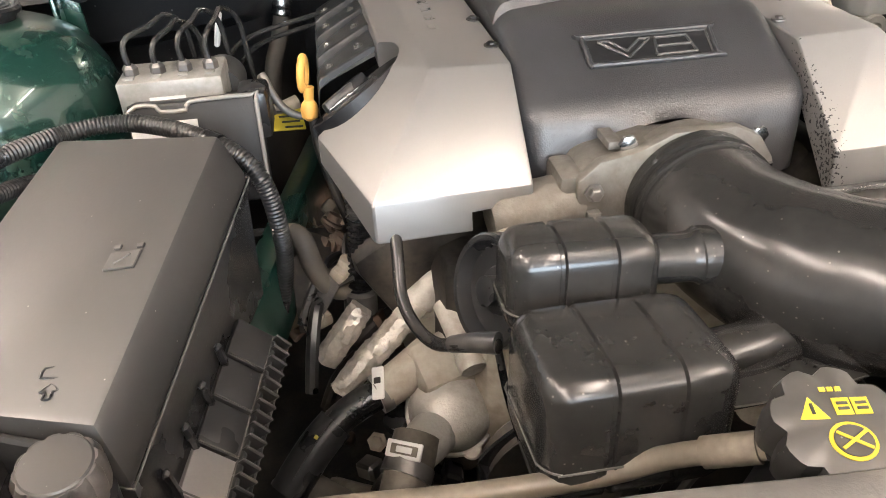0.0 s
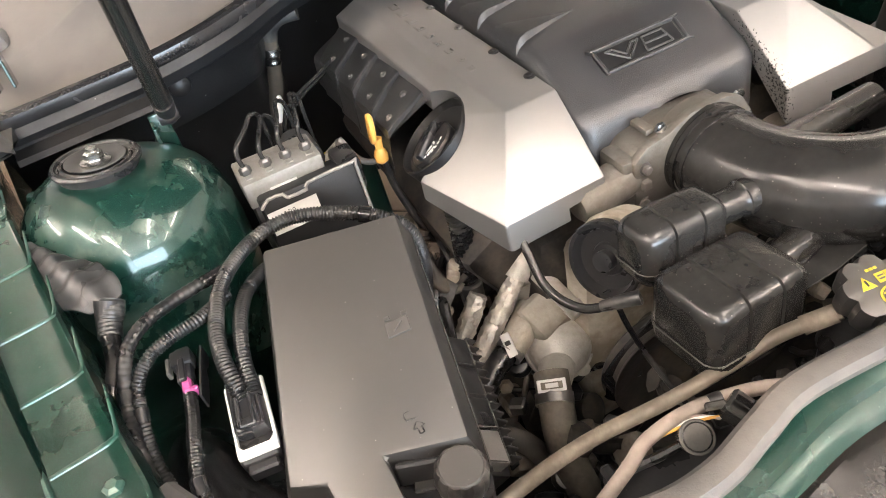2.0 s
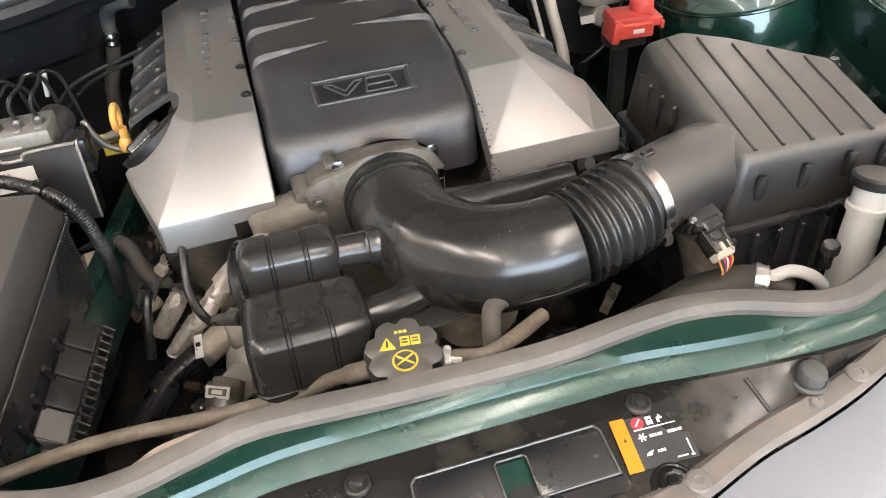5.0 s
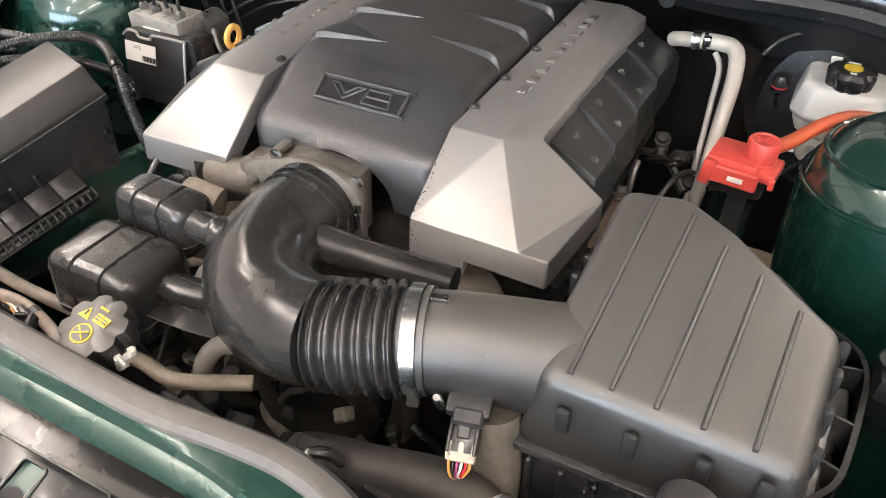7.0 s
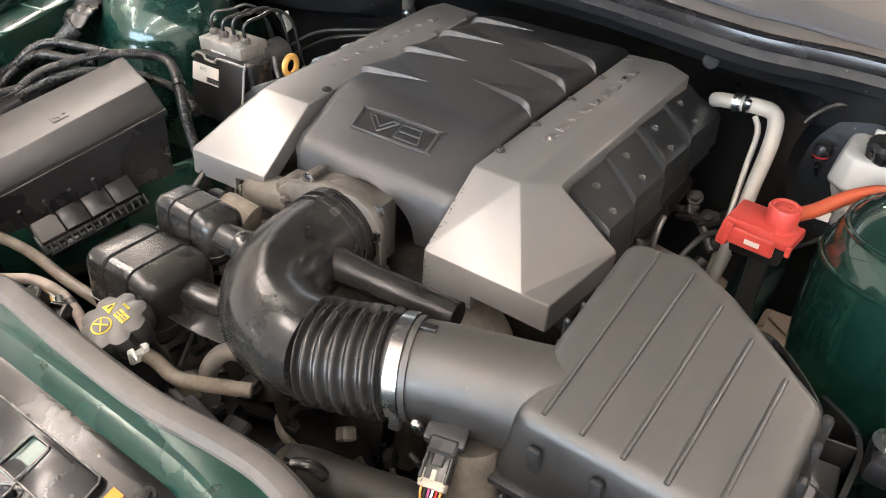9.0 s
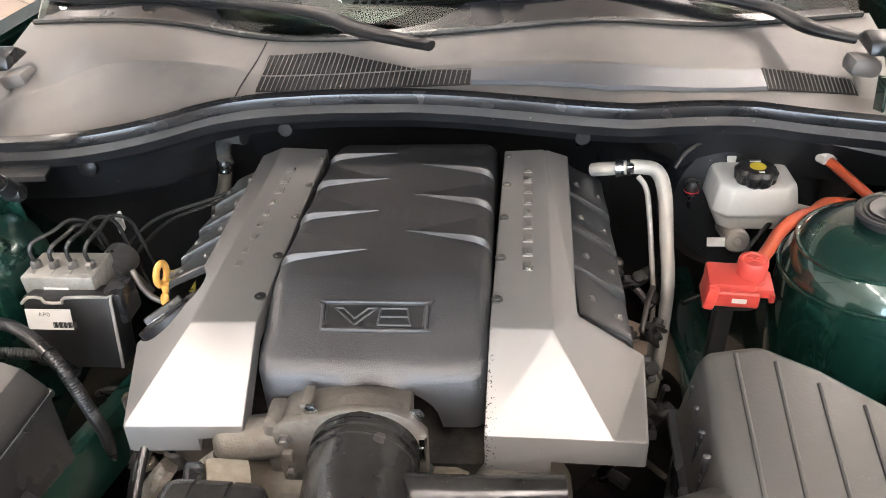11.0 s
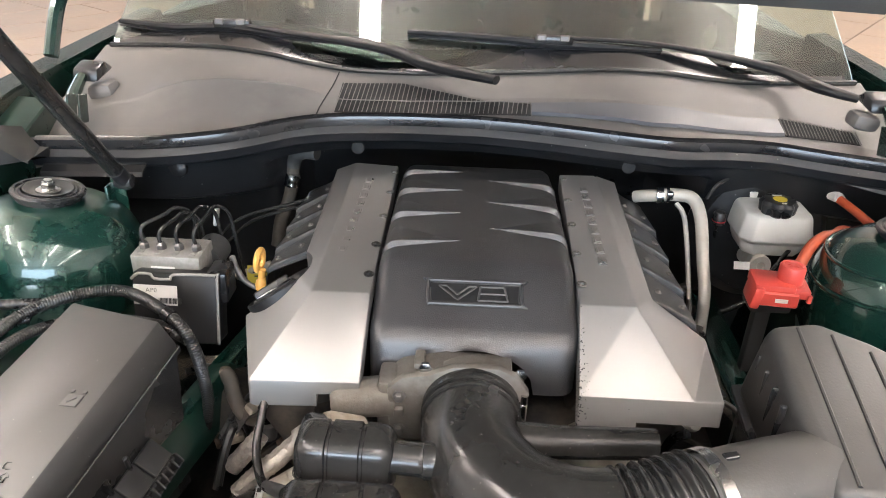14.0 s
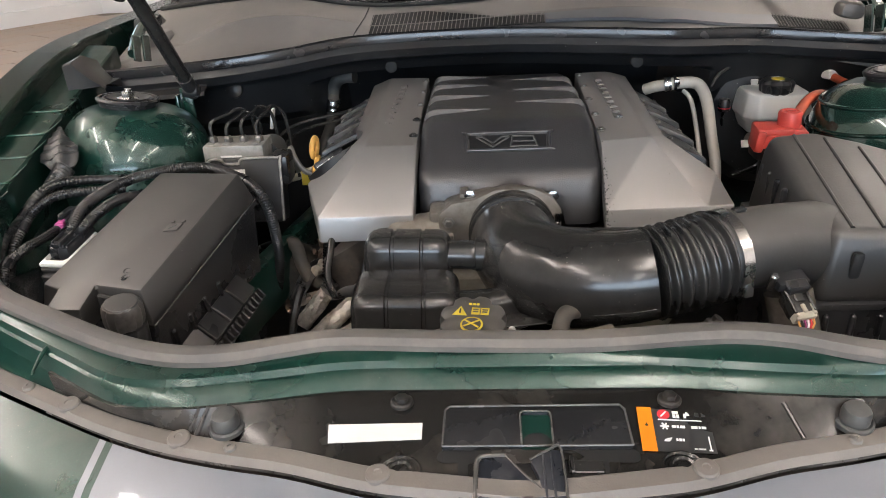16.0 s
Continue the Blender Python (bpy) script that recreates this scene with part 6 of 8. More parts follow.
part("frame", cut(in_place(rbox((-0.585, 0.322, 0.818), (0.0375, 0.078, 0.007), 0.003, 2)), in_place(rbox((-0.585, 0.331, 0.818), (0.0315, 0.08, 0.06), 0.004, 1))), M["white"], conn, "white plastic frame")
part("plug", in_place(join(rbox((-0.585, 0.333, 0.822), (0.03, 0.064, 0.022), 0.006, 2), rbox((-0.585, 0.328, 0.833), (0.018, 0.05, 0.006), 0.002, 1), rbox((-0.5965, 0.33, 0.831), (0.003, 0.05, 0.006), 0.001, 1), rbox((-0.5735, 0.33, 0.831), (0.003, 0.05, 0.006), 0.001, 1))), M["black"], conn)
part("latch", in_place(join(rbox((-0.591, 0.318, 0.837), (0.003, 0.03, 0.007), 0.001, 1), rbox((-0.579, 0.318, 0.837), (0.003, 0.03, 0.007), 0.001, 1), rbox((-0.585, 0.306, 0.836), (0.015, 0.008, 0.006), 0.001, 1))), M["black"], conn)
part("socket", in_place(join(rbox((-0.586, 0.302, 0.804), (0.036, 0.04, 0.022), 0.003, 1), rbox((-0.586, 0.28, 0.8), (0.028, 0.012, 0.016), 0.002, 1))), M["black"], conn)
conn = thing("wiring_connector", (-0.612, 0.41, 0.79), "small grey connector with a pink lock", "connector")
part("body", join(rbox((-0.613, 0.425, 0.826), (0.015, 0.042, 0.014), 0.003, 2, tilt(5, 0, -8)), rbox((-0.613, 0.432, 0.828), (0.021, 0.018, 0.018), 0.003, 2, tilt(5, 0, -8)), rbox((-0.615, 0.415, 0.834), (0.006, 0.026, 0.005), 0.001, 1, tilt(5, 0, -8))), M["black"], conn)
part("clip", rbox((-0.627, 0.43, 0.828), (0.004, 0.02, 0.01), 0.001, 1, tilt(5, 0, -8)), M["strip"], conn, "pale clip")
part("lock", join(rbox((-0.6155, 0.4, 0.825), (0.009, 0.018, 0.012), 0.002, 1, tilt(5, 0, -8)), rbox((-0.612, 0.393, 0.824), (0.011, 0.005, 0.011), 0.001, 1, tilt(5, 0, -8))), M["pink"], conn, "bright pink lock")
part("bracket", rbox((-0.6, 0.412, 0.818), (0.002, 0.06, 0.02), 0, 1, tilt(5, 0, -14)), M["black"], conn)

foil1 = hose("heater_hose", [(-0.27, 0.535, 0.775), (-0.272, 0.525, 0.72), (-0.281, 0.517, 0.655)], [0.013, 0.0135, 0.0135], "loom", "black corrugated heater hose", "hose", 0.005, 0.0025)
part("collar", lathe([(0.0125, -0.002), (0.0158, 0), (0.0158, 0.021), (0.0125, 0.0235)], (-0.2805, 0.509, 0.643), 24, tilt(-10, 4, 0)), M["lid"], foil1, "grey collar")
def foil(pts, r, label):
    t = thing("foil_pipe", (pts[-1][0], pts[-1][1], pts[-1][2] - 0.02), label, "pipe")
    bm = tube(pts, r, 22, 0.0035)
    rnd = random.Random(len(pts) + int(r[0] * 1e4))
    for v in bm.verts:
        v.co += Vector((rnd.uniform(-1, 1), rnd.uniform(-1, 1), rnd.uniform(-1, 1))) * 0.0012
    part("wrap", bm, M["foil"], t, "", 0.42)


foil([(-0.28, 0.49, 0.662), (-0.3, 0.482, 0.639), (-0.322, 0.475, 0.613)], [0.0118, 0.0132, 0.0125], "short hose end wrapped in crinkled foil")
foil([(-0.222, 0.492, 0.663), (-0.25, 0.48, 0.637), (-0.285, 0.467, 0.61), (-0.312, 0.455, 0.588)], [0.0125, 0.013, 0.0135, 0.0115], "long pipe wrapped in crinkled foil")
hose("heater_hose", [(-0.195, 0.5, 0.69), (-0.215, 0.494, 0.671), (-0.226, 0.49, 0.66)], 0.0175, "alu", "dull metal pipe end above the foil", "hose")
bh = hose("breather_hose", [(-0.245, 0.42, 0.79), (-0.246, 0.4, 0.775), (-0.247, 0.375, 0.755), (-0.24, 0.35, 0.745), (-0.228, 0.325, 0.746), (-0.212, 0.298, 0.765), (-0.19, 0.28, 0.775)], 0.0052, "gloss", "thin glossy black breather hose", "hose", seg=12)
part("end_grip", tube([(-0.218, 0.308, 0.758), (-0.205, 0.293, 0.77), (-0.19, 0.282, 0.776)], [0.0062, 0.0072, 0.008], 14), M["loom"], bh, "black rubber end")
hp_ = hose("heater_pipe", [(-0.352, 0.56, 0.7), (-0.341, 0.545, 0.722), (-0.329, 0.531, 0.72), (-0.322, 0.522, 0.695), (-0.308, 0.516, 0.672), (-0.286, 0.52, 0.664), (-0.262, 0.535, 0.672), (-0.24, 0.55, 0.69)], 0.0105, "hose", "bent brown heater pipe below the cover", "pipe", seg=16)
part("mark", ring_at(Vector((-0.338, 0.541, 0.7225)), (0.6, -0.7, 0.2), 0.0102, 0.006, 0.0012), M["tanhose"], hp_, "tan band")
thermo = thing("thermostat_housing", (-0.22, 0.43, 0.5), "weathered cast aluminium thermostat housing", "thermostat")
TM = Vector((-0.16, -0.62, 0.77)).to_track_quat("Z", "Y").to_matrix().to_4x4()
TC = Vector((-0.205, 0.432, 0.566))
part("elbow", join(lathe([(0.03, -0.014), (0.0455, -0.014), (0.047, -0.011), (0.047, -0.004), (0.0455, -0.002), (0.0425, -0.002), (0.0418, 0.008), (0.039, 0.0185), (0.033, 0.0275), (0.023, 0.0345), (0.01, 0.038)], TC, 40, TM), tube([TC + Vector((-0.004, -0.006, -0.002)), (-0.23, 0.4, 0.566), (-0.2535, 0.3775, 0.566)], [0.026, 0.0235, 0.0212], 28, 0.004), tube([TC + TM.to_3x3() @ Vector((-0.034, 0.022, -0.002)), TC + TM.to_3x3() @ Vector((-0.004, 0.004, 0.034))], [0.009, 0.003], 10)), M["alu"], thermo, "", 0.5)
part("body", join(rbox((-0.197, 0.468, 0.592), (0.085, 0.06, 0.075), 0.014, 3, tilt(30, -10, 12)), tube([(-0.188, 0.53, 0.615), (-0.197, 0.49, 0.603)], [0.05, 0.047], 30, 0.01), tube([(-0.215, 0.472, 0.605), (-0.245, 0.456, 0.598), (-0.27, 0.443, 0.591)], [0.024, 0.0205, 0.019], 22)), M["grime"], thermo, "", 0.5)
part("sensor_pipe", join(tube([(-0.2, 0.475, 0.665), (-0.192, 0.44, 0.65), (-0.187, 0.415, 0.641)], [0.0125, 0.0118, 0.0118], 18), tube([(-0.188, 0.42, 0.643), (-0.185, 0.407, 0.637)], [0.0135, 0.0125], 18)), M["alu"], thermo)
for u, v in ((-0.037, 0.016), (-0.012, 0.033)):
    p = TC + TM.to_3x3() @ Vector((u, v, -0.001))
    part("bolt", join(lathe([(0.0095, -0.002), (0.0095, 0.003), (0.008, 0.004)], p, 20, TM), lathe([(0.006, 0.003), (0.006, 0.0095), (0.0045, 0.0105)], p, 6, TM)), M["steel_dark"], thermo)
for a in (150, 300, 345):
    p = TC + TM.to_3x3() @ Vector((0.044 * math.cos(radians(a)), 0.044 * math.sin(radians(a)), -0.012))
    part("lug", lathe([(0.01, -0.004), (0.01, 0.008), (0.008, 0.0095)], p, 16, TM), M["alu"], thermo)
hose("sensor_wire", [(-0.178, 0.36, 0.74), (-0.172, 0.33, 0.68), (-0.16, 0.29, 0.63), (-0.15, 0.25, 0.6)], 0.0035, "loom", "thin black wire beside the thermostat", "wire", seg=8)
lower = hose("radiator_hose", [(-0.243, 0.392, 0.578), (-0.258, 0.36, 0.56), (-0.272, 0.325, 0.53), (-0.275, 0.29, 0.49), (-0.265, 0.26, 0.44)], 0.0225, "dustyhose", "weathered dusty brown radiator hose", "hose", seg=24)
sc = part("spring_clamp", ring_at(Vector((-0.2565, 0.365, 0.563)), (-0.45, -0.8, -0.4), 0.0228, 0.014, 0.0016), M["steel_dark"], lower, "spring hose clamp")
LBM = tilt(40, -8, -32)
LBC = Vector((-0.2575, 0.3665, 0.5905))
tab = part("clamp_label", rbox(LBC, (0.036, 0.0155, 0.0025), 0.0008, 1, LBM), M["label"], sc, "white clamp tab with a tan window")
part("print", rbox(LBC + Vector((0, -0.0006, 0.0008)), (0.027, 0.0088, 0.0026), 0.0004, 1, LBM), M["tanhose"], sc)
part("print", rbox(LBC + Vector((0, -0.0009, 0.0012)), (0.016, 0.0055, 0.0026), 0.0004, 1, LBM), M["label"], sc)
h2 = hose("coolant_hose", [(-0.262, 0.447, 0.592), (-0.285, 0.439, 0.588), (-0.312, 0.428, 0.579), (-0.34, 0.41, 0.562), (-0.37, 0.385, 0.535)], 0.0155, "loom", "black coolant hose leaving the thermostat", "hose", seg=20)
part("sleeve", tube([(-0.318, 0.425, 0.576), (-0.34, 0.41, 0.562), (-0.37, 0.385, 0.535)], 0.0185, 18), M["black"], h2, "woven black sleeve")
for dy in (-0.006, 0.006):
    part("stripe", tube([(-0.32, 0.42 + dy, 0.595 - abs(dy) * 0.3), (-0.34, 0.404 + dy, 0.58 - abs(dy) * 0.3), (-0.362, 0.385 + dy, 0.558)], 0.0006, 6), M["lid"], h2, "pale woven line")
part("mark", rbox((-0.336, 0.405, 0.5815), (0.006, 0.004, 0.002), 0.0008, 1, tilt(30, 30, -30)), M["ink"], h2, "yellow paint mark")
part("clamp_band", ring_at(Vector((-0.2715, 0.4435, 0.59)), (-0.8, -0.3, -0.15), 0.0185, 0.011, 0.0015), M["steel_dark"], h2, "spring clamp band")
part("clamp_label", rbox((-0.2735, 0.4375, 0.609), (0.0125, 0.032, 0.0025), 0.001, 1, tilt(32, -15, -15)), M["label"], h2, "white clamp tab")
for d in (-0.006, 0.002):
    part("print", rbox((-0.2735 - d * 0.2, 0.4372 + d, 0.6096 + 0.62 * d), (0.007, 0.006, 0.0026), 0.0006, 1, tilt(32, -15, -15)), M["dark"], h2)
hose("coolant_hose", [(-0.35, 0.4, 0.52), (-0.31, 0.37, 0.51), (-0.29, 0.35, 0.48)], 0.015, "hose", "dark dusty hose below the thermostat", "hose")
tan = hose("overflow_hose", [(-0.46, 0.17, 0.752), (-0.395, 0.183, 0.751), (-0.32, 0.19, 0.75), (-0.23, 0.186, 0.748), (-0.15, 0.187, 0.746), (-0.115, 0.178, 0.764), (-0.085, 0.16, 0.785), (-0.065, 0.148, 0.796)], 0.0072, "tanhose", "aged tan plastic overflow hose", "hose", seg=16)
part("sleeve", tube([(-0.098, 0.168, 0.776), (-0.075, 0.154, 0.791)], 0.0092, 14), M["tanhose"], tan)
hose("wiring_loom", [(-0.36, 0.14, 0.72), (-0.304, 0.155, 0.738), (-0.273, 0.167, 0.742), (-0.22, 0.17, 0.742), (-0.155, 0.154, 0.742), (-0.1, 0.13, 0.73)], 0.0068, "pinkish", "dusty pinkish-grey hose behind the front seal", "hose", seg=12)
rh = hose("overflow_hose", [(-0.02, 0.138, 0.795), (0.0, 0.142, 0.79), (0.03, 0.142, 0.783), (0.06, 0.15, 0.786), (0.1, 0.175, 0.78)], 0.0075, "tanhose", "brown-grey overflow hose with white clip", "hose", seg=16)
part("clip", join(cut(rbox((-0.0105, 0.134, 0.798), (0.007, 0.021, 0.021), 0.002, 1, tilt(0, 12, -14)), rbox((-0.0105, 0.134, 0.808), (0.03, 0.008, 0.014), 0.001, 1, tilt(0, 12, -14))), rbox((-0.004, 0.1255, 0.805), (0.012, 0.003, 0.007), 0.001, 1, tilt(0, 12, -14))), M["white"], rh, "white spring clip")
hose("coolant_hose", [(0.045, 0.165, 0.74), (0.045, 0.17, 0.78), (0.055, 0.19, 0.795), (0.09, 0.205, 0.79)], 0.0095, "hose", "weathered tan hose under the intake", "hose", seg=16)
ur = hose("radiator_hose", [(0.1, 0.16, 0.66), (0.15, 0.172, 0.7), (0.22, 0.18, 0.715), (0.29, 0.185, 0.735), (0.34, 0.175, 0.745), (0.37, 0.155, 0.735)], [0.024, 0.025, 0.025, 0.024, 0.02, 0.018], "radhose", "large weathered upper radiator hose", "hose", seg=24)
part("spring_clamp", ring_at(Vector((0.345, 0.173, 0.744)), (0.8, -0.5, -0.1), 0.021, 0.014, 0.002), M["steel"], ur, "spring clamp")
hose("heater_hose", [(0.31, 0.245, 0.785), (0.32, 0.23, 0.74), (0.322, 0.212, 0.69), (0.3, 0.2, 0.64), (0.285, 0.2, 0.58)], 0.026, "dustyhose", "tan rubber hose below the air flow sensor", "hose", seg=20)
hose("vacuum_pipe", [(0.35, 0.165, 0.755), (0.37, 0.16, 0.765), (0.395, 0.155, 0.755), (0.41, 0.15, 0.74)], 0.007, "label", "pale plastic pipe by the washer neck", "pipe")
wn_ = thing("washer_bottle_neck", (0.5, 0.2, 0.6), "white plastic filler neck with black cap", "filler neck")
part("neck", tube([(0.46, 0.16, 0.6), (0.468, 0.175, 0.7), (0.48, 0.19, 0.79), (0.484, 0.195, 0.822)], [0.03, 0.0225, 0.019, 0.019], 28), M["tank"], wn_)
part("collar", lathe([(0.018, -0.004), (0.0225, -0.003), (0.0225, 0.003), (0.018, 0.004)], (0.481, 0.191, 0.797), 28, tilt(-8, 6, 0)), M["tank"], wn_)
part("cap", lathe([(0.024, 0), (0.025, 0.01), (0.022, 0.013), (0.008, 0.013)], (0.485, 0.196, 0.822), 28, tilt(-8, 6, 0)), M["black"], wn_, "black snap cap")
part("knob", join(lathe([(0.006, -0.02), (0.006, 0.0), (0.0095, 0.0), (0.0095, 0.01), (0.008, 0.012), (0.003, 0.0125)], (0.42, 0.165, 0.772), 20, None, 10, 0.06)), M["black"], wn_, "small black knob")
ac = hose("air_conditioning_hose", [(-0.29, 0.99, 0.885), (-0.318, 1.0, 0.882), (-0.335, 1.008, 0.868), (-0.342, 1.012, 0.845), (-0.346, 1.015, 0.815), (-0.356, 1.012, 0.775), (-0.37, 1.0, 0.74), (-0.378, 0.99, 0.69)], 0.0125, "hose", "black air conditioning hose at the firewall", "hose")
part("ferrule", lathe([(0.0128, -0.014), (0.0148, -0.013), (0.0148, -0.009), (0.0135, -0.007), (0.0135, -0.002), (0.015, 0.0), (0.015, 0.004), (0.0135, 0.007), (0.0135, 0.013)], (-0.3455, 1.0145, 0.822), 24, tilt(2, 8, 0)), M["steel"], ac, "steel crimp ferrule")
part("elbow", tube([(-0.29, 0.99, 0.885), (-0.318, 1.0, 0.882), (-0.335, 1.008, 0.868), (-0.341, 1.011, 0.85)], 0.0132, 16), M["coil"], ac, "dark grey elbow")

# accessory behind the resonators: a round black diaphragm can
can = thing("vacuum_pump", (-0.19, 0.36, 0.7), "round black pump with a grey cast housing", "pump")
PM = tilt(0, -72, 20)
part("housing", lathe([(0.046, -0.05), (0.049, -0.012), (0.047, -0.006)], (-0.172, 0.358, 0.762), 36, PM), M["grime"], can, "grey cast housing")
part("rim", lathe([(0.042, -0.012), (0.0455, -0.008), (0.0455, 0.005), (0.0435, 0.0075), (0.039, 0.0075), (0.037, 0.002), (0.035, -0.004), (0.02, -0.006), (0.018, -0.002), (0.012, -0.002), (0.012, 0.008), (0.006, 0.01)], (-0.178, 0.356, 0.764), 44, PM), M["black"], can)

# front-end drive: pulleys, alternator, belt, brackets
for nm, c, r, w, mt in (("pulley", (-0.12, 0.36, 0.56), 0.07, 0.03, "dark"), ("pulley", (0.08, 0.36, 0.64), 0.05, 0.03, "grime"), ("pulley", (0.02, 0.36, 0.5), 0.09, 0.03, "dark")):
    part(nm, lathe([(0.02, 0), (r, 0), (r * 1.03, w * 0.1), (r * 0.96, w * 0.3), (r * 0.96, w * 0.8), (r * 1.03, w), (r * 0.8, w * 0.9), (r * 0.3, w * 0.5)], c, 36, tilt(90, 0, 0)), M[mt], block)
part("alternator", join(lathe([(0.045, -0.08), (0.06, -0.07), (0.062, 0.0), (0.05, 0.01)], (0.17, 0.4, 0.68), 30, tilt(90, 0, 0)), rbox((0.17, 0.43, 0.62), (0.09, 0.06, 0.05), 0.01)), M["grime"], block)
part("belt", tube([(-0.19, 0.345, 0.56), (-0.12, 0.345, 0.632), (0.0, 0.345, 0.66), (0.09, 0.345, 0.69), (0.13, 0.345, 0.63), (0.11, 0.345, 0.5), (0.02, 0.345, 0.41), (-0.1, 0.345, 0.48)], 0.011, section=[(-0.002, -0.012), (0.002, -0.012), (0.002, 0.012), (-0.002, 0.012)], closed=True), M["seal"], block, "black ribbed drive belt")
part("bracket", rbox((-0.1, 0.38, 0.66), (0.12, 0.02, 0.03), 0.006, 2, tilt(0, 20, 0)), M["grime"], block)
rng = random.Random(4)
for i in range(46):
    x, y = rng.uniform(-0.34, 0.34), rng.uniform(0.2, 0.5)
    z = rng.uniform(0.42, 0.53)
    if i % 3 == 0:
        q = rbox((x, y, z), (rng.uniform(0.03, 0.07), rng.uniform(0.02, 0.05), rng.uniform(0.02, 0.05)), 0.006, 2, tilt(rng.uniform(-30, 30), rng.uniform(-30, 30), rng.uniform(0, 180)))
    elif i % 3 == 1:
        q = tube([(x, y, z), (x + rng.uniform(-0.08, 0.08), y + rng.uniform(-0.05, 0.05), z + rng.uniform(-0.04, 0.03)), (x + rng.uniform(-0.15, 0.15), y + rng.uniform(-0.08, 0.08), z - rng.uniform(0, 0.1))], rng.uniform(0.006, 0.014), 10, 0.01)
    else:
        q = lathe([(0.02, 0), (0.024, 0.01), (0.022, 0.03), (0.012, 0.034)], (x, y, z), 16, tilt(rng.uniform(-60, 60), rng.uniform(-60, 60), 0))
    part(("bracket", "pipe", "boss")[i % 3], q, M[("dark", "hose", "grime", "dark")[i % 4]], block)

# brackets, hoses and shields between the heads and the covers
rng = random.Random(11)
for i in range(40):
    sg = -1 if i % 8 < 5 else 1
    x, y = sg * rng.uniform(0.2, 0.33), rng.uniform(0.47, 0.68) if sg < 0 else rng.uniform(0.42, 0.7)
    z = rng.uniform(0.55, 0.7) - 0.1 * max(0, 0.52 - y)
    d = Vector((rng.uniform(-0.05, 0.05), rng.uniform(-0.06, 0.03), rng.uniform(-0.05, 0.05)))
    p = Vector((x, y, z))
    if x < -0.17 and y < 0.56:
        p.z -= 0.09
    if i % 4 == 0:
        q = rbox(p, (rng.uniform(0.02, 0.05), rng.uniform(0.004, 0.03), rng.uniform(0.02, 0.04)), 0.004, 2, tilt(rng.uniform(-40, 40), rng.uniform(-40, 40), rng.uniform(0, 180)))
    elif i % 4 == 1:
        q = lathe([(0.009, 0), (0.013, 0.004), (0.013, 0.012), (0.008, 0.016), (0.008, 0.024)], p, 14, tilt(rng.uniform(-70, 70), rng.uniform(-70, 70), 0))
    else:
        q = tube([p, p + d * 0.6 + Vector((0, 0, 0.012)), p + d * 1.6], rng.uniform(0.004, 0.009), 10, 0.006)
    part(("bracket", "fitting", "pipe", "pipe")[i % 4], q, M[("rust", "grime", "hose", "dark", "rust", "alu", "hose", "loom")[i % 8]], block)
rng = random.Random(23)
for i in range(64):
    if i % 2:
        p = Vector((rng.uniform(-0.3, -0.06), rng.uniform(0.3, 0.47), rng.uniform(0.5, 0.575)))
    else:
        p = Vector((rng.uniform(-0.05, 0.3), rng.uniform(0.2, 0.36), rng.uniform(0.5, 0.6)))
    d = Vector((rng.uniform(-0.04, 0.04), rng.uniform(-0.03, 0.03), rng.uniform(-0.03, 0.03)))
    if p.x < -0.15:
        p.z -= 0.04
    m = tilt(rng.uniform(-50, 50), rng.uniform(-50, 50), rng.uniform(0, 180))
    if i % 5 == 0:
        q = join(rbox(p, (0.045, 0.014, 0.004), 0.0015, 1, m), rbox(p + Vector((0, 0, 0.006)), (0.012, 0.012, 0.012), 0.002, 1, m))
    elif i % 5 == 1:
        q = lathe([(0.011, 0), (0.011, 0.003), (0.0075, 0.004), (0.0075, 0.01), (0.004, 0.011)], p, 6, m)
    elif i % 5 == 2:
        q = tube([p - d, p + Vector((0, 0, 0.01)), p + d, p + d * 2.2], 0.0045, 8, 0.008)
    elif i % 5 == 3:
        q = rbox(p, (rng.uniform(0.016, 0.03), 0.02, 0.018), 0.003, 1, m)
    else:
        q = lathe([(0.014, 0), (0.018, 0.003), (0.018, 0.01), (0.013, 0.013), (0.013, 0.02), (0.006, 0.021)], p, 16, m)
    part(("bracket", "bolt", "cable", "plug", "fitting")[i % 5], q, M[("grime", "steel_dark", "loom", "black", "dark", "dustyhose", "gloss")[i % 7]], block)
rng = random.Random(31)
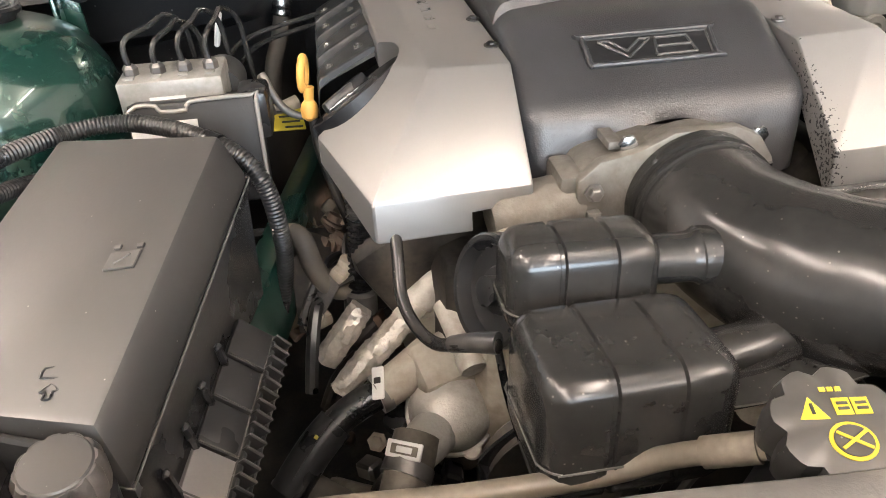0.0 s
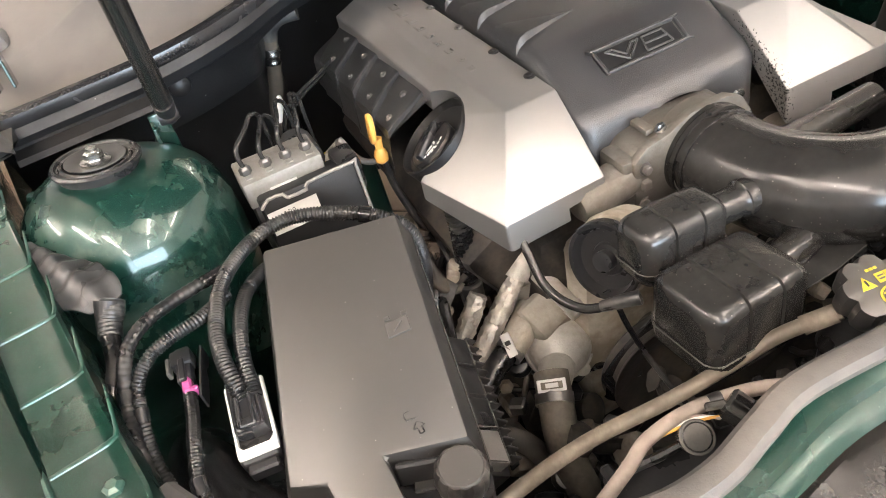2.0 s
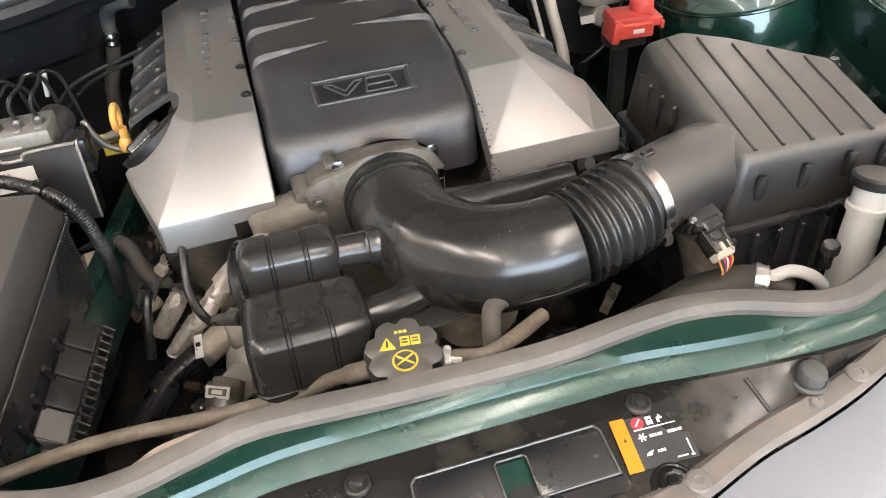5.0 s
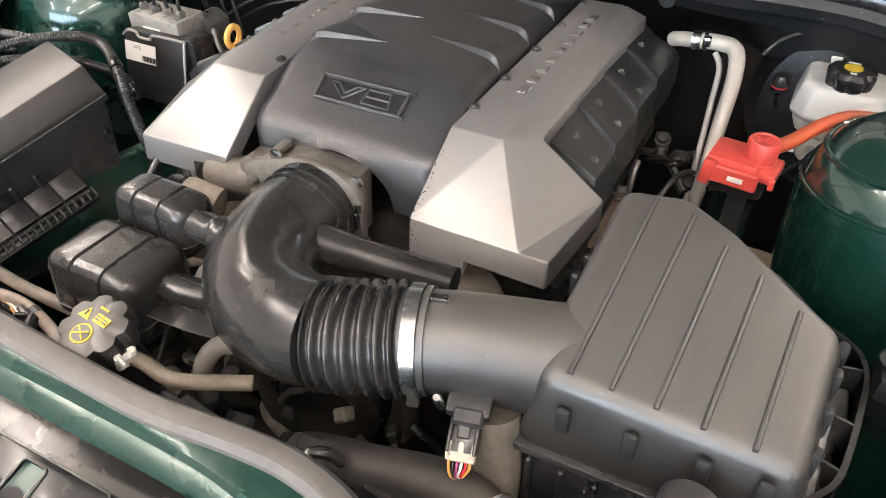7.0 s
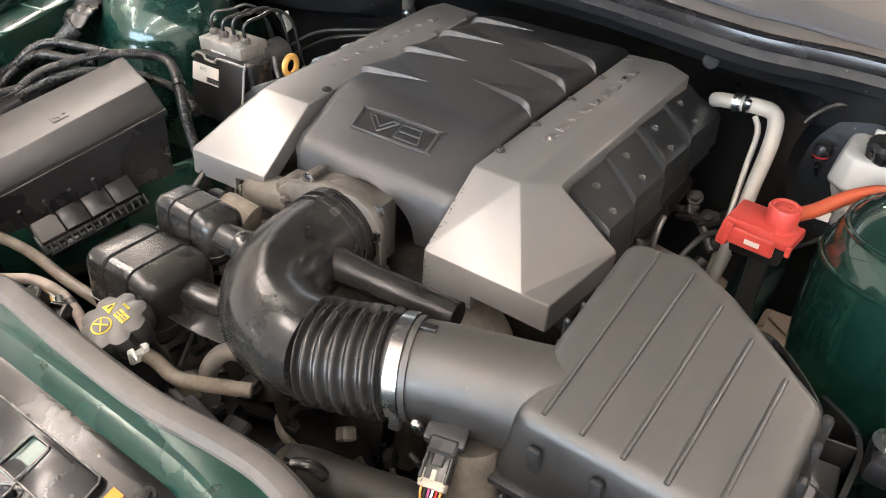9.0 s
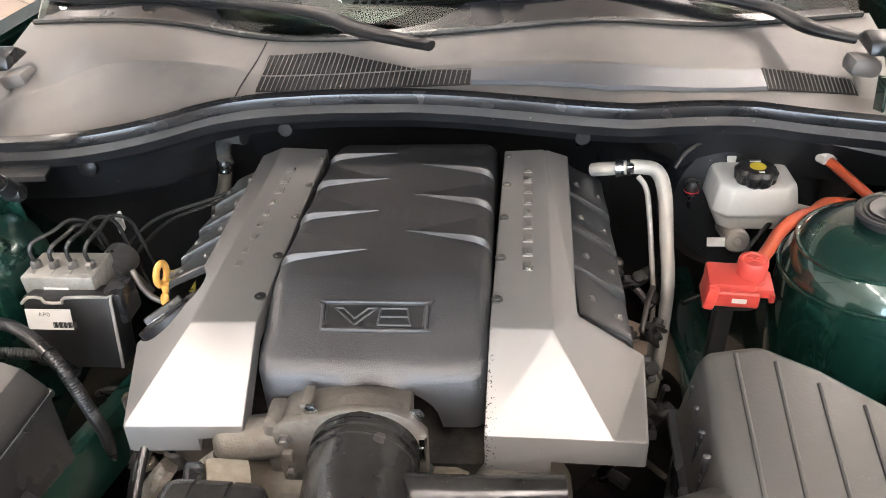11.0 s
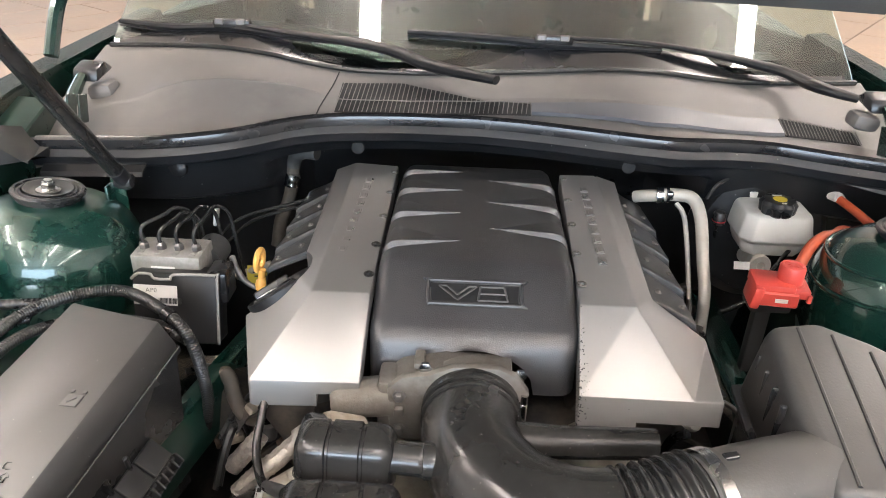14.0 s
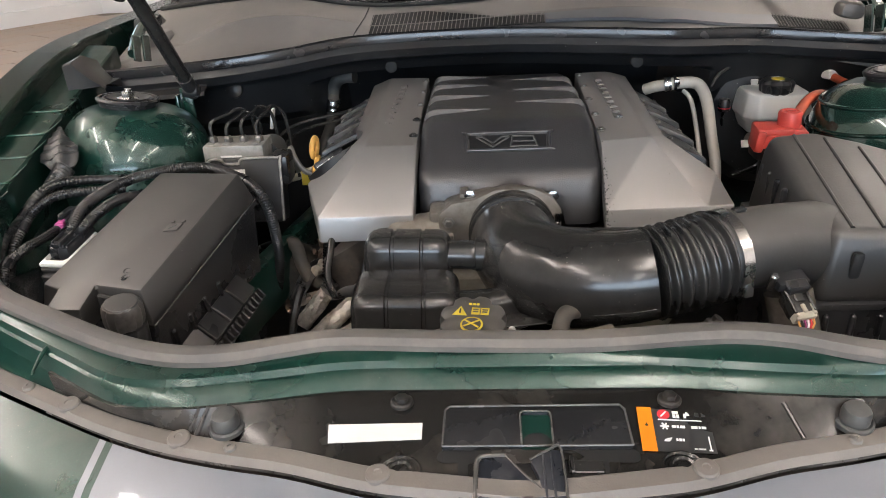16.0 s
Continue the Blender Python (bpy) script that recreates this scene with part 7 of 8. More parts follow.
for i in range(44):
    if i % 2:
        p = Vector((rng.uniform(0.295, 0.37), rng.uniform(0.47, 0.84), 0))
        p.z = 0.775 - 0.9 * (p.x - 0.295) + rng.uniform(-0.02, 0.01)
    else:
        p = Vector((rng.uniform(-0.345, -0.285), rng.uniform(0.5, 0.66), 0))
        p.z = 0.7 - 0.7 * (-0.285 - p.x) + rng.uniform(-0.03, 0.015) - 0.5 * max(0, 0.55 - p.y)
    m = tilt(rng.uniform(-50, 50), rng.uniform(-50, 50), rng.uniform(0, 180))
    d = Vector((rng.uniform(-0.03, 0.03), rng.uniform(-0.04, 0.04), rng.uniform(-0.03, 0.02)))
    if i % 6 < 2:
        q = join(lathe([(0.012, 0), (0.012, 0.003), (0.008, 0.004), (0.008, 0.011), (0.005, 0.012)], p, 12, m), rbox(p - Vector((0, 0, 0.004)), (0.032, 0.018, 0.006), 0.002, 1, m))
    elif i % 6 < 4:
        q = tube([p, p + d + Vector((0, 0, 0.012)), p + d * 2.0, p + d * 3.0 - Vector((0, 0, 0.03))], rng.uniform(0.003, 0.007), 8, 0.006)
    else:
        q = join(rbox(p, (rng.uniform(0.02, 0.04), rng.uniform(0.012, 0.02), 0.014), 0.004, 2, m), lathe([(0.006, 0), (0.009, 0.003), (0.009, 0.014), (0.005, 0.016)], p, 12, m))
    part(("manifold_bolt", "cable", "bracket")[i % 6 // 2], q, M[("rust", "dark", "loom", "steel_dark", "grime", "dark")[i % 6]], block)
part("heat_shield", sheet([-0.345, -0.335, -0.32, -0.3, -0.285], [lambda x: (0.5, 0.66 + 0.03 * math.sin(x * 60)), lambda x: (0.53, 0.69 + 0.02 * math.sin(x * 90)), lambda x: (0.57, 0.7 + 0.012 * math.sin(x * 70)), lambda x: (0.62, 0.68)], 0.002), M["dark"], block, "grimy crumpled heat shield")

# plugs and brackets in front of the engine
pl = thing("wiring_connector", (-0.24, 0.142, 0.72), "round black plug with a grey ring behind the front seal", "connector")
part("shell", lathe([(0.013, -0.02), (0.0145, -0.004), (0.0145, 0.004), (0.012, 0.006), (0.0115, 0.002), (0.006, 0.002)], (-0.24, 0.143, 0.748), 24, tilt(30, -10, 0)), M["gloss"], pl)
part("ring", lathe([(0.0145, 0.0), (0.0158, 0.001), (0.0158, 0.004), (0.0145, 0.005)], (-0.24, 0.143, 0.748), 24, tilt(30, -10, 0)), M["rim"], pl, "grey locking ring")
part("wire", tube([(-0.243, 0.15, 0.735), (-0.27, 0.155, 0.728), (-0.31, 0.16, 0.722), (-0.35, 0.15, 0.7)], 0.005, 8), M["loom"], pl)
pl = thing("wiring_connector", (-0.19, 0.146, 0.72), "square black plug with an open end", "connector")
part("shell", cut(rbox((-0.19, 0.147, 0.746), (0.026, 0.022, 0.022), 0.003, 1, tilt(20, 0, 25)), rbox((-0.19, 0.141, 0.752), (0.018, 0.02, 0.014), 0.001, 1, tilt(20, 0, 25))), M["gloss"], pl)
part("clip", rbox((-0.205, 0.158, 0.75), (0.02, 0.008, 0.006), 0.002, 1, tilt(10, 0, -20)), M["rim"], pl, "grey wire clip")
for i, mt in enumerate(("yellow", "letter", "pinkish")):
    part("wire", tube([(-0.2 - 0.003 * i, 0.15, 0.74), (-0.225, 0.158 + 0.003 * i, 0.742), (-0.26, 0.165 + 0.002 * i, 0.738), (-0.3, 0.168, 0.725)], 0.0016, 6), M[mt], pl)
cb = thing("hose_bracket", (0.05, 0.145, 0.7), "black slotted plastic hose bracket on the shroud", "bracket")
part("arm", tube([(-0.01, 0.148, 0.742), (0.03, 0.142, 0.746), (0.08, 0.135, 0.744), (0.12, 0.128, 0.73)], 0.0055, 8, squash=0.6), M["black"], cb)
part("comb", rbox((0.055, 0.143, 0.748), (0.05, 0.014, 0.008), 0.002, 1, tilt(0, 0, -10)), M["black"], cb)
for i in range(6):
    part("tooth", rbox((0.035 + 0.008 * i, 0.1345 - 0.0014 * i, 0.746), (0.003, 0.008, 0.008), 0.0008, 1, tilt(0, 0, -10)), M["black"], cb)
part("hook", tube([(0.165, 0.15, 0.69), (0.17, 0.15, 0.74), (0.182, 0.155, 0.752), (0.195, 0.165, 0.74), (0.198, 0.17, 0.71)], 0.006, 10), M["gloss"], cb)

# ---- cooling fan shroud behind the front seal ----
shroud = thing("fan_shroud", (0, 0.14, 0.4), "dusty black plastic radiator fan shroud", "fan shroud")
part("frame", rbox((0.0, 0.135, 0.55), (0.9, 0.05, 0.34), 0.008), M["black"], shroud)
for i in range(10):
    part("rib", rbox((-0.4 + 0.088 * i, 0.165, 0.65), (0.012, 0.03, 0.14), 0.003, 1), M["black"], shroud)
for x, y in ((-0.19, 0.145), (0.08, 0.15), (0.16, 0.16), (0.24, 0.15)):
    part("clip", rbox((x, y + 0.012, 0.724), (0.03, 0.02, 0.012), 0.003, 1, tilt(10, 0, rng.uniform(-20, 20))), M["black"], shroud)

# ---- right side: battery post, pipes, brake parts ----
post = thing("battery_terminal", (0.43, 0.66, 0.75), "red plastic positive terminal cover on a black base", "battery terminal")
part("cover", join(rbox((0.428, 0.655, 0.847), (0.056, 0.05, 0.018), 0.004, 2, tilt(0, 0, -6)), rbox((0.404, 0.65, 0.836), (0.014, 0.048, 0.034), 0.004, 2, tilt(0, 8, -6)), rbox((0.43, 0.628, 0.836), (0.056, 0.006, 0.022), 0.002, 1, tilt(0, 0, -6))), M["red"], post)
part("cap", lathe([(0.021, -0.031), (0.021, -0.026), (0.0178, -0.025), (0.0178, -0.003), (0.016, 0.0), (0.013, 0.0003), (0.012, -0.0015), (0.004, -0.0015)], (0.452, 0.655, 0.878), 28, None), M["red"], post, "round red cap")
part("ear", join(rbox((0.464, 0.649, 0.844), (0.026, 0.042, 0.014), 0.003, 2, tilt(0, 0, -8)), rbox((0.472, 0.626, 0.84), (0.006, 0.006, 0.012), 0.001)), M["red"], post)
part("cross_mark", join(*[rbox((0.452, 0.655, 0.8772), (0.016, 0.0026, 0.0016), 0.0005, 1, tilt(0, 0, a)) for a in (35, -35)]), M["red"], post)
part("label", rbox((0.434, 0.6245, 0.836), (0.017, 0.002, 0.006), 0, 1, tilt(0, 0, -6)), M["label"], post, "small white label")
part("box", join(rbox((0.436, 0.672, 0.815), (0.06, 0.044, 0.035), 0.006), rbox((0.44, 0.69, 0.74), (0.024, 0.02, 0.14), 0.004)), M["black_and_shade"], post, "black terminal base")
hose("battery_cable", [(0.462, 0.668, 0.862), (0.48, 0.692, 0.864), (0.503, 0.724, 0.872), (0.531, 0.752, 0.876), (0.566, 0.785, 0.866), (0.605, 0.835, 0.85), (0.67, 0.88, 0.82)], 0.0085, "orange", "thick orange-red battery cable", "cable", seg=14)
white_pipe = hose("coolant_pipe", [(0.318, 0.918, 0.862), (0.35, 0.915, 0.866), (0.376, 0.904, 0.864), (0.386, 0.875, 0.84), (0.387, 0.83, 0.79), (0.388, 0.79, 0.745), (0.386, 0.77, 0.7), (0.38, 0.745, 0.65), (0.37, 0.715, 0.58)], [0.0112, 0.0112, 0.0112, 0.0108, 0.0102, 0.0098, 0.0095, 0.009, 0.009], "painted", "pale grey painted metal pipe at the firewall", "pipe", seg=18)
part("fitting", join(ring_at(Vector((0.322, 0.918, 0.863)), (1, -0.1, 0.1), 0.011, 0.012, 0.003), ring_at(Vector((0.335, 0.916, 0.865)), (1, -0.1, 0.1), 0.0105, 0.005, 0.004), rbox((0.336, 0.908, 0.868), (0.012, 0.014, 0.014), 0.003)), M["steel"], white_pipe, "steel fitting")
part("stub", tube([(0.284, 0.936, 0.85), (0.298, 0.926, 0.857), (0.318, 0.918, 0.862)], [0.0105, 0.0108, 0.0105], 16), M["painted"], white_pipe, "pale pipe stub")
hose("coolant_pipe", [(0.35, 0.91, 0.852), (0.362, 0.895, 0.838), (0.366, 0.86, 0.8), (0.37, 0.82, 0.74), (0.372, 0.79, 0.69), (0.37, 0.76, 0.62)], 0.0042, "painted", "thin pale metal pipe beside the thick one", "pipe")
part("level_tab", rbox((0.505, 0.978, 0.846), (0.016, 0.01, 0.014), 0.002, 1), M["tank"], brake)
part("outlet", tube([(0.585, 0.925, 0.79), (0.61, 0.915, 0.79), (0.637, 0.908, 0.79)], [0.009, 0.007, 0.004], 12), M["tank"], brake)
part("print", lathe([(0.012, 0), (0.012, 0.0008)], (0.526, 0.913, 0.867), 24), M["ink"], brake, "yellow round mark on the cap")
part("print", rbox((0.526, 0.929, 0.8672), (0.016, 0.003, 0.0006), 0), M["letter"], brake)
part("print", rbox((0.527, 0.895, 0.8672), (0.008, 0.004, 0.0006), 0), M["letter"], brake)
mc = thing("brake_master_cylinder", (0.53, 0.93, 0.7), "cast master cylinder below the brake reservoir", "master cylinder")
part("cylinder", lathe([(0.016, -0.09), (0.016, 0.0), (0.0195, 0.003), (0.0195, 0.016), (0.017, 0.019), (0.008, 0.02), (0.006, 0.017), (0.002, 0.017)], (0.508, 0.9, 0.748), 24, tilt(78, 0, 0)), M["painted"], mc)
part("label", rbox((0.475, 0.88, 0.752), (0.027, 0.002, 0.014), 0, 1, tilt(-30, 0, 0)), M["label"], mc, "small white label")
part("booster", lathe([(0.05, 0), (0.12, 0.02), (0.13, 0.05), (0.11, 0.08)], (0.53, 1.04, 0.76), 40, tilt(80, 0, 0)), M["firewall"], mc, "black brake booster drum")
sw = thing("fluid_sensor", (0.45, 0.93, 0.77), "grey plug with a red collar and dark wires", "sensor")
part("plug", lathe([(0.01, -0.014), (0.0115, -0.012), (0.0115, 0.006), (0.009, 0.01), (0.004, 0.011)], (0.444, 0.95, 0.812), 20), M["loom"], sw)
part("collar", lathe([(0.0119, -0.008), (0.0119, -0.006)], (0.444, 0.95, 0.812), 20), M["redprint"], sw, "red collar")
part("wire", tube([(0.444, 0.95, 0.8), (0.446, 0.96, 0.77), (0.46, 0.975, 0.74)], 0.003, 8), M["loom"], sw)
hose("vacuum_line", [(0.41, 0.94, 0.85), (0.43, 0.955, 0.872), (0.47, 0.975, 0.885), (0.52, 0.985, 0.89)], 0.004, "gloss", "thin black vacuum line behind the reservoir", "hose")
hose("vacuum_line", [(0.4, 0.74, 0.74), (0.46, 0.78, 0.745), (0.52, 0.85, 0.77), (0.56, 0.9, 0.78)], 0.004, "gloss", "thin black line below the reservoir", "hose")
oc2 = hose("battery_cable", [(0.64, 0.94, 0.86), (0.66, 0.9, 0.85), (0.69, 0.86, 0.83)], 0.0075, "orange", "short orange cable with pale plug", "cable")
part("plug", rbox((0.638, 0.95, 0.865), (0.03, 0.02, 0.018), 0.003, 1, tilt(0, 0, 30)), M["label"], oc2, "pale plug")
nut = thing("mount_stud", (0.616, 0.432, 0.785), "bright flanged steel nut on its stud", "nut")
part("nut", join(lathe([(0.016, 0), (0.016, 0.003), (0.01, 0.005)], (0.616, 0.432, 0.815), 24), lathe([(0.0095, 0.003), (0.0095, 0.016)], (0.616, 0.432, 0.815), 6), lathe([(0.006, 0.01), (0.006, 0.024)], (0.616, 0.432, 0.815), 14)), M["steel"], nut)
part("bracket", rbox((0.62, 0.43, 0.8), (0.036, 0.05, 0.03), 0.008, 2), M["ecu"], nut)

# ---- coolant cap print ----
CCM = Matrix.Translation((-0.047, 0.138, 0.817)) @ tilt(14, 0, -8)


def print_on(poly, mt, own, z=0.0074, name="print", label=""):
    bm = rings_bm([[(*p, z) for p in poly], [(*p, z + 0.0006) for p in poly]])
    bmesh.ops.transform(bm, matrix=CCM, verts=bm.verts)
    return part(name, bm, M[mt], own, label)


cap_ob = [o for o in coolant.children if o.name.startswith("cap")][0]
print_on([(-0.021, 0.001), (-0.006, 0.001), (-0.0135, 0.0135)], "ink", cap_ob, label="yellow warning triangle")
print_on([(-0.0143, 0.0035), (-0.0127, 0.0035), (-0.0127, 0.0095), (-0.0143, 0.0095)], "print", cap_ob, 0.0082)
for u0, u1 in ((-0.002, 0.0065), (0.0075, 0.016)):
    print_on([(u0, 0.003), (u1, 0.003), (u1, 0.0125), (u0, 0.0125)], "ink", cap_ob, label="yellow book sign")
    for v in (0.0055, 0.0085):
        print_on([(u0 + 0.0015, v), (u1 - 0.0015, v), (u1 - 0.0015, v + 0.0014), (u0 + 0.0015, v + 0.0014)], "lid", cap_ob, 0.0082)
circ = [(0.0005 + 0.0115 * math.cos(2 * math.pi * j / 28), -0.0115 + 0.0105 * math.sin(2 * math.pi * j / 28)) for j in range(28)]
circ2 = [(0.0005 + 0.0095 * math.cos(2 * math.pi * j / 28), -0.0115 + 0.0085 * math.sin(2 * math.pi * j / 28)) for j in range(28)]
print_on(circ, "ink", cap_ob, label="yellow prohibition ring")
print_on(circ2, "lid", cap_ob, 0.0082)
for ang in (35, -35):
    ca, sa_ = math.cos(radians(ang)), math.sin(radians(ang))
    print_on([(0.0005 + u * ca - v * sa_, -0.0115 + (u * sa_ + v * ca) * 0.9) for u, v in ((-0.009, -0.0009), (0.009, -0.0009), (0.009, 0.0009), (-0.009, 0.0009))], "ink", cap_ob, 0.009 + 0.0006 * (ang > 0))
for u in (-0.006, -0.002, 0.002):
    print_on([(u, 0.0165), (u + 0.003, 0.0165), (u + 0.003, 0.019), (u, 0.019)], "ink", cap_ob)

# ---- front panel details ----
def panel_z(x, y):
    k = (ease(LOW_Y, x) - 0.006 - y) / (ease(LOW_Y, x) - ease(LIP_Y, x) - 0.03)
    return 0.7965 + (LZ(x) - 0.7965) * min(1, max(0, k))


for x, y in ((-0.112, 0.036), (0.128, 0.035)):
    z = panel_z(x, y)
    part("panel_bolt", join(lathe([(0.0105, -0.001), (0.0105, 0.002), (0.009, 0.0035)], (x, y, z + 0.001), 24), lathe([(0.0062, 0.002), (0.0062, 0.007), (0.004, 0.008)], (x, y, z + 0.001), 6)), M["dark"], front_panel)
for x, y in ((-0.108, -0.035), (0.126, -0.032)):
    z = panel_z(x, y)
    part("panel_boss", lathe([(0.0185, -0.002), (0.0185, 0.002), (0.0165, 0.0032), (0.0145, 0.0015), (0.0125, 0.0015), (0.012, 0.0045), (0.0095, 0.0055), (0.0075, 0.004), (0.006, 0.004), (0.0055, 0.0065), (0.003, 0.007)], (x, y, z + 0.001), 36, tilt(10, 0, 0)), M["panel"], front_panel, "ringed plastic fastener boss")
for x, y in ((-0.272, 0.02), (0.284, 0.02)):
    z = panel_z(x, y)
    part("rubber_bumper", lathe([(0.0165, -0.003), (0.0165, 0.001), (0.0145, 0.0025), (0.0125, 0.002), (0.0122, 0.011), (0.0105, 0.0145), (0.004, 0.0155)], (x, y, z + 0.001), 32, tilt(8, 0, 0)), M["coil"], front_panel, "dark rubber bonnet bumper")
for x, dy, r in ((-0.446, 0.012, 0.0105), (-0.505, 0.012, 0.006), (-0.314, 0.012, 0.0105), (-0.262, 0.011, 0.0055), (-0.126, 0.012, 0.0105), (0.276, 0.011, 0.0055), (0.142, 0.012, 0.0105), (0.33, 0.012, 0.0105), (0.45, 0.012, 0.0105)):
    y = ease(LIP_Y, x) + dy
    part("push_clip", lathe([(r, -0.003), (r, 0.0008), (r * 0.86, 0.0022), (r * 0.35, 0.0028), (r * 0.3, 0.0018), (r * 0.05, 0.0018)], (x, y, LZ(x) + 0.0085), 24, tilt(6, 0, 0)), M["lipgrey"], front_panel)
LBL = (panel_z(0.0965, -0.0155), (panel_z(0.159, -0.0155) - panel_z(0.0965, -0.0155)) / 0.0625, (panel_z(0.0965, 0.0265) - panel_z(0.0965, -0.0155)) / 0.042)


def label_z(x, y):
    """The plane of the service label."""
    return LBL[0] + LBL[1] * (x - 0.0965) + LBL[2] * (y + 0.0155) + 0.0012


def on_label(pts):
    """Points drawn on a 59 x 58 mm sketch, laid on the label."""
    out = []
    for x, y in pts:
        u, v = 0.0965 + (x - 0.0935) * 1.06 + 0.03 * y, -0.0155 + (y + 0.0335) * 0.724
        out.append((u, v, label_z(u, v)))
    return out


def sticker(pts, up, mt, own, name="print", label=""):
    return part(name, rings_bm([[(x, y, z + up) for x, y, z in pts], [(x, y, z + up + 0.0007) for x, y, z in pts]]), M[mt], own, label)


def box4(x0, x1, y0, y1):
    return [(x0, y0), (x1, y0), (x1, y1), (x0, y1)]


flat = lambda pts: [(x, y, panel_z(x, y) + 0.0012) for x, y in pts]
sticker(flat([(-0.1755, -0.001), (-0.092, -0.003), (-0.092, 0.0135), (-0.177, 0.016)]), 0, "label", front_panel, "blank_label", "plain white paper label")
info = sticker(on_label(box4(0.0935, 0.1525, -0.0335, 0.0245)), 0, "print", front_panel, "info_label", "black service label with orange edge and white signs")
sticker(on_label(box4(0.0935, 0.1055, -0.0345, 0.0255)), 0.0006, "tag", info, label="orange edge")
sticker(on_label(box4(0.11, 0.151, 0.0085, 0.0097)), 0.0006, "letter", info)
sticker(on_label([(0.115 + 0.0052 * math.cos(2 * math.pi * j / 20), 0.0165 + 0.0066 * math.sin(2 * math.pi * j / 20)) for j in range(20)]), 0.0006, "redprint", info, label="red round sign")
sticker(on_label([(0.1122, 0.0135), (0.113, 0.0125), (0.1178, 0.0195), (0.117, 0.0205)]), 0.0013, "letter", info)
sticker(on_label([(0.0985, -0.001), (0.1012, -0.001), (0.0998, 0.0035)]), 0.0013, "print", info)
# small signs, an open book, then two rows of bars
for a4 in ((0.1225, 0.1275, 0.0185, 0.0215), (0.1225, 0.125, 0.0125, 0.017), (0.1255, 0.1278, 0.0125, 0.017), (0.1315, 0.1335, 0.0125, 0.0185), (0.1335, 0.1365, 0.016, 0.0212), (0.14, 0.1447, 0.013, 0.0212), (0.1453, 0.15, 0.013, 0.0212), (0.1205, 0.1235, -0.0015, 0.0015), (0.1242, 0.1262, -0.0015, 0.0015), (0.127, 0.131, -0.0015, 0.0015), (0.136, 0.1412, -0.0015, 0.0015), (0.142, 0.1436, -0.0015, 0.0015), (0.1445, 0.148, -0.0015, 0.0015), (0.122, 0.1235, -0.0195, -0.0165), (0.1242, 0.1262, -0.0195, -0.0165), (0.1268, 0.1285, -0.0195, -0.0165), (0.135, 0.1375, -0.03, -0.0285), (0.1382, 0.144, -0.03, -0.0285), (0.1478, 0.1488, -0.029, -0.012), (0.1465, 0.1495, -0.031, -0.0295)):
    sticker(on_label(box4(*a4)), 0.0006, "letter", info)
for a4 in ((0.1408, 0.144, 0.0145, 0.0197), (0.146, 0.1492, 0.0145, 0.0197)):
    sticker(on_label(box4(*a4)), 0.0013, "print", info)
for k in range(3):
    c_, s_ = math.cos(k * math.pi / 3), math.sin(k * math.pi / 3)
    sticker(on_label([(0.1145 + u * c_ - v * s_, (u * s_ + v * c_) * 1.3) for u, v in ((-0.0035, -0.0006), (0.0035, -0.0006), (0.0035, 0.0006), (-0.0035, 0.0006))]), 0.0006 + 0.0001 * k, "letter", info)
sticker(on_label([(0.112, -0.0205), (0.1165, -0.0205), (0.119, -0.0155), (0.1155, -0.0165), (0.113, -0.018)]), 0.0006, "letter", info)

# latch opening: raised tray with a slot, a recess painted dark, and the latch below
TRAY = [(-0.074, -0.015), (0.088, -0.015), (0.086, 0.021), (0.082, 0.026), (-0.068, 0.026), (-0.072, 0.022)]
part("latch_tray", cut(prism(TRAY, 0.765, lambda x, y: panel_z(x, y) + 0.006, 0.002), rbox((0.0075, 0.001, 0.79), (0.027, 0.036, 0.08), 0.003, 1)), M["seal"], front_panel, "shiny black raised latch tray")
rim = [(x, y, panel_z(x, y) + 0.0062) for x, y in ((-0.0735, -0.0148), (-0.0735, -0.014), (-0.072, 0.022), (-0.068, 0.0258), (0.082, 0.0258), (0.086, 0.021), (0.0878, -0.014), (0.0878, -0.0148), (-0.0735, -0.0149))]
part("tray_rim", join(*[tube([p, q], 0.0011, 6, 0.2) for p, q in zip(rim, rim[1:])]), M["rim"], front_panel, "thin pale rim")
slot = [(x, y, panel_z(x, y) + 0.0064) for x, y in ((-0.0058, -0.0168), (-0.0058, 0.0165), (-0.0035, 0.0188), (0.0185, 0.0188), (0.0208, 0.0165), (0.0208, -0.0168))]
part("slot_rim", join(*[tube([p, q], 0.0009, 6, 0.2) for p, q in zip(slot, slot[1:])]), M["rim"], front_panel)
sticker(flat(box4(-0.0055, 0.0205, -0.0165, 0.0185)), 0.0, "bay", front_panel, "slot_floor", "green metal seen through the latch slot")
hole = [(0.0078 + 0.0135 * math.cos(math.pi * j / 14), -0.0155 + 0.0145 * math.sin(math.pi * j / 14)) for j in range(15)]
# flat black shapes paint the shade of the hole and the recess
sticker(flat(hole), 0.0012, "black_and_shade", front_panel, "slot_hole_shade", "round hole painted as flat shade")
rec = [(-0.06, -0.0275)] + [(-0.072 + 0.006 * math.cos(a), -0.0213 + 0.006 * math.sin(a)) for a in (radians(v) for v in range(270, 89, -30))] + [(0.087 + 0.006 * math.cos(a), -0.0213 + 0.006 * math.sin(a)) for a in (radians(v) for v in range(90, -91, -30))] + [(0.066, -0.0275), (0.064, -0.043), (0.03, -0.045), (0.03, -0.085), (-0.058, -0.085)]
sticker(flat(rec), 0.0, "black_and_shade", front_panel, "latch_recess_shade", "opening below the tray painted as flat shade")
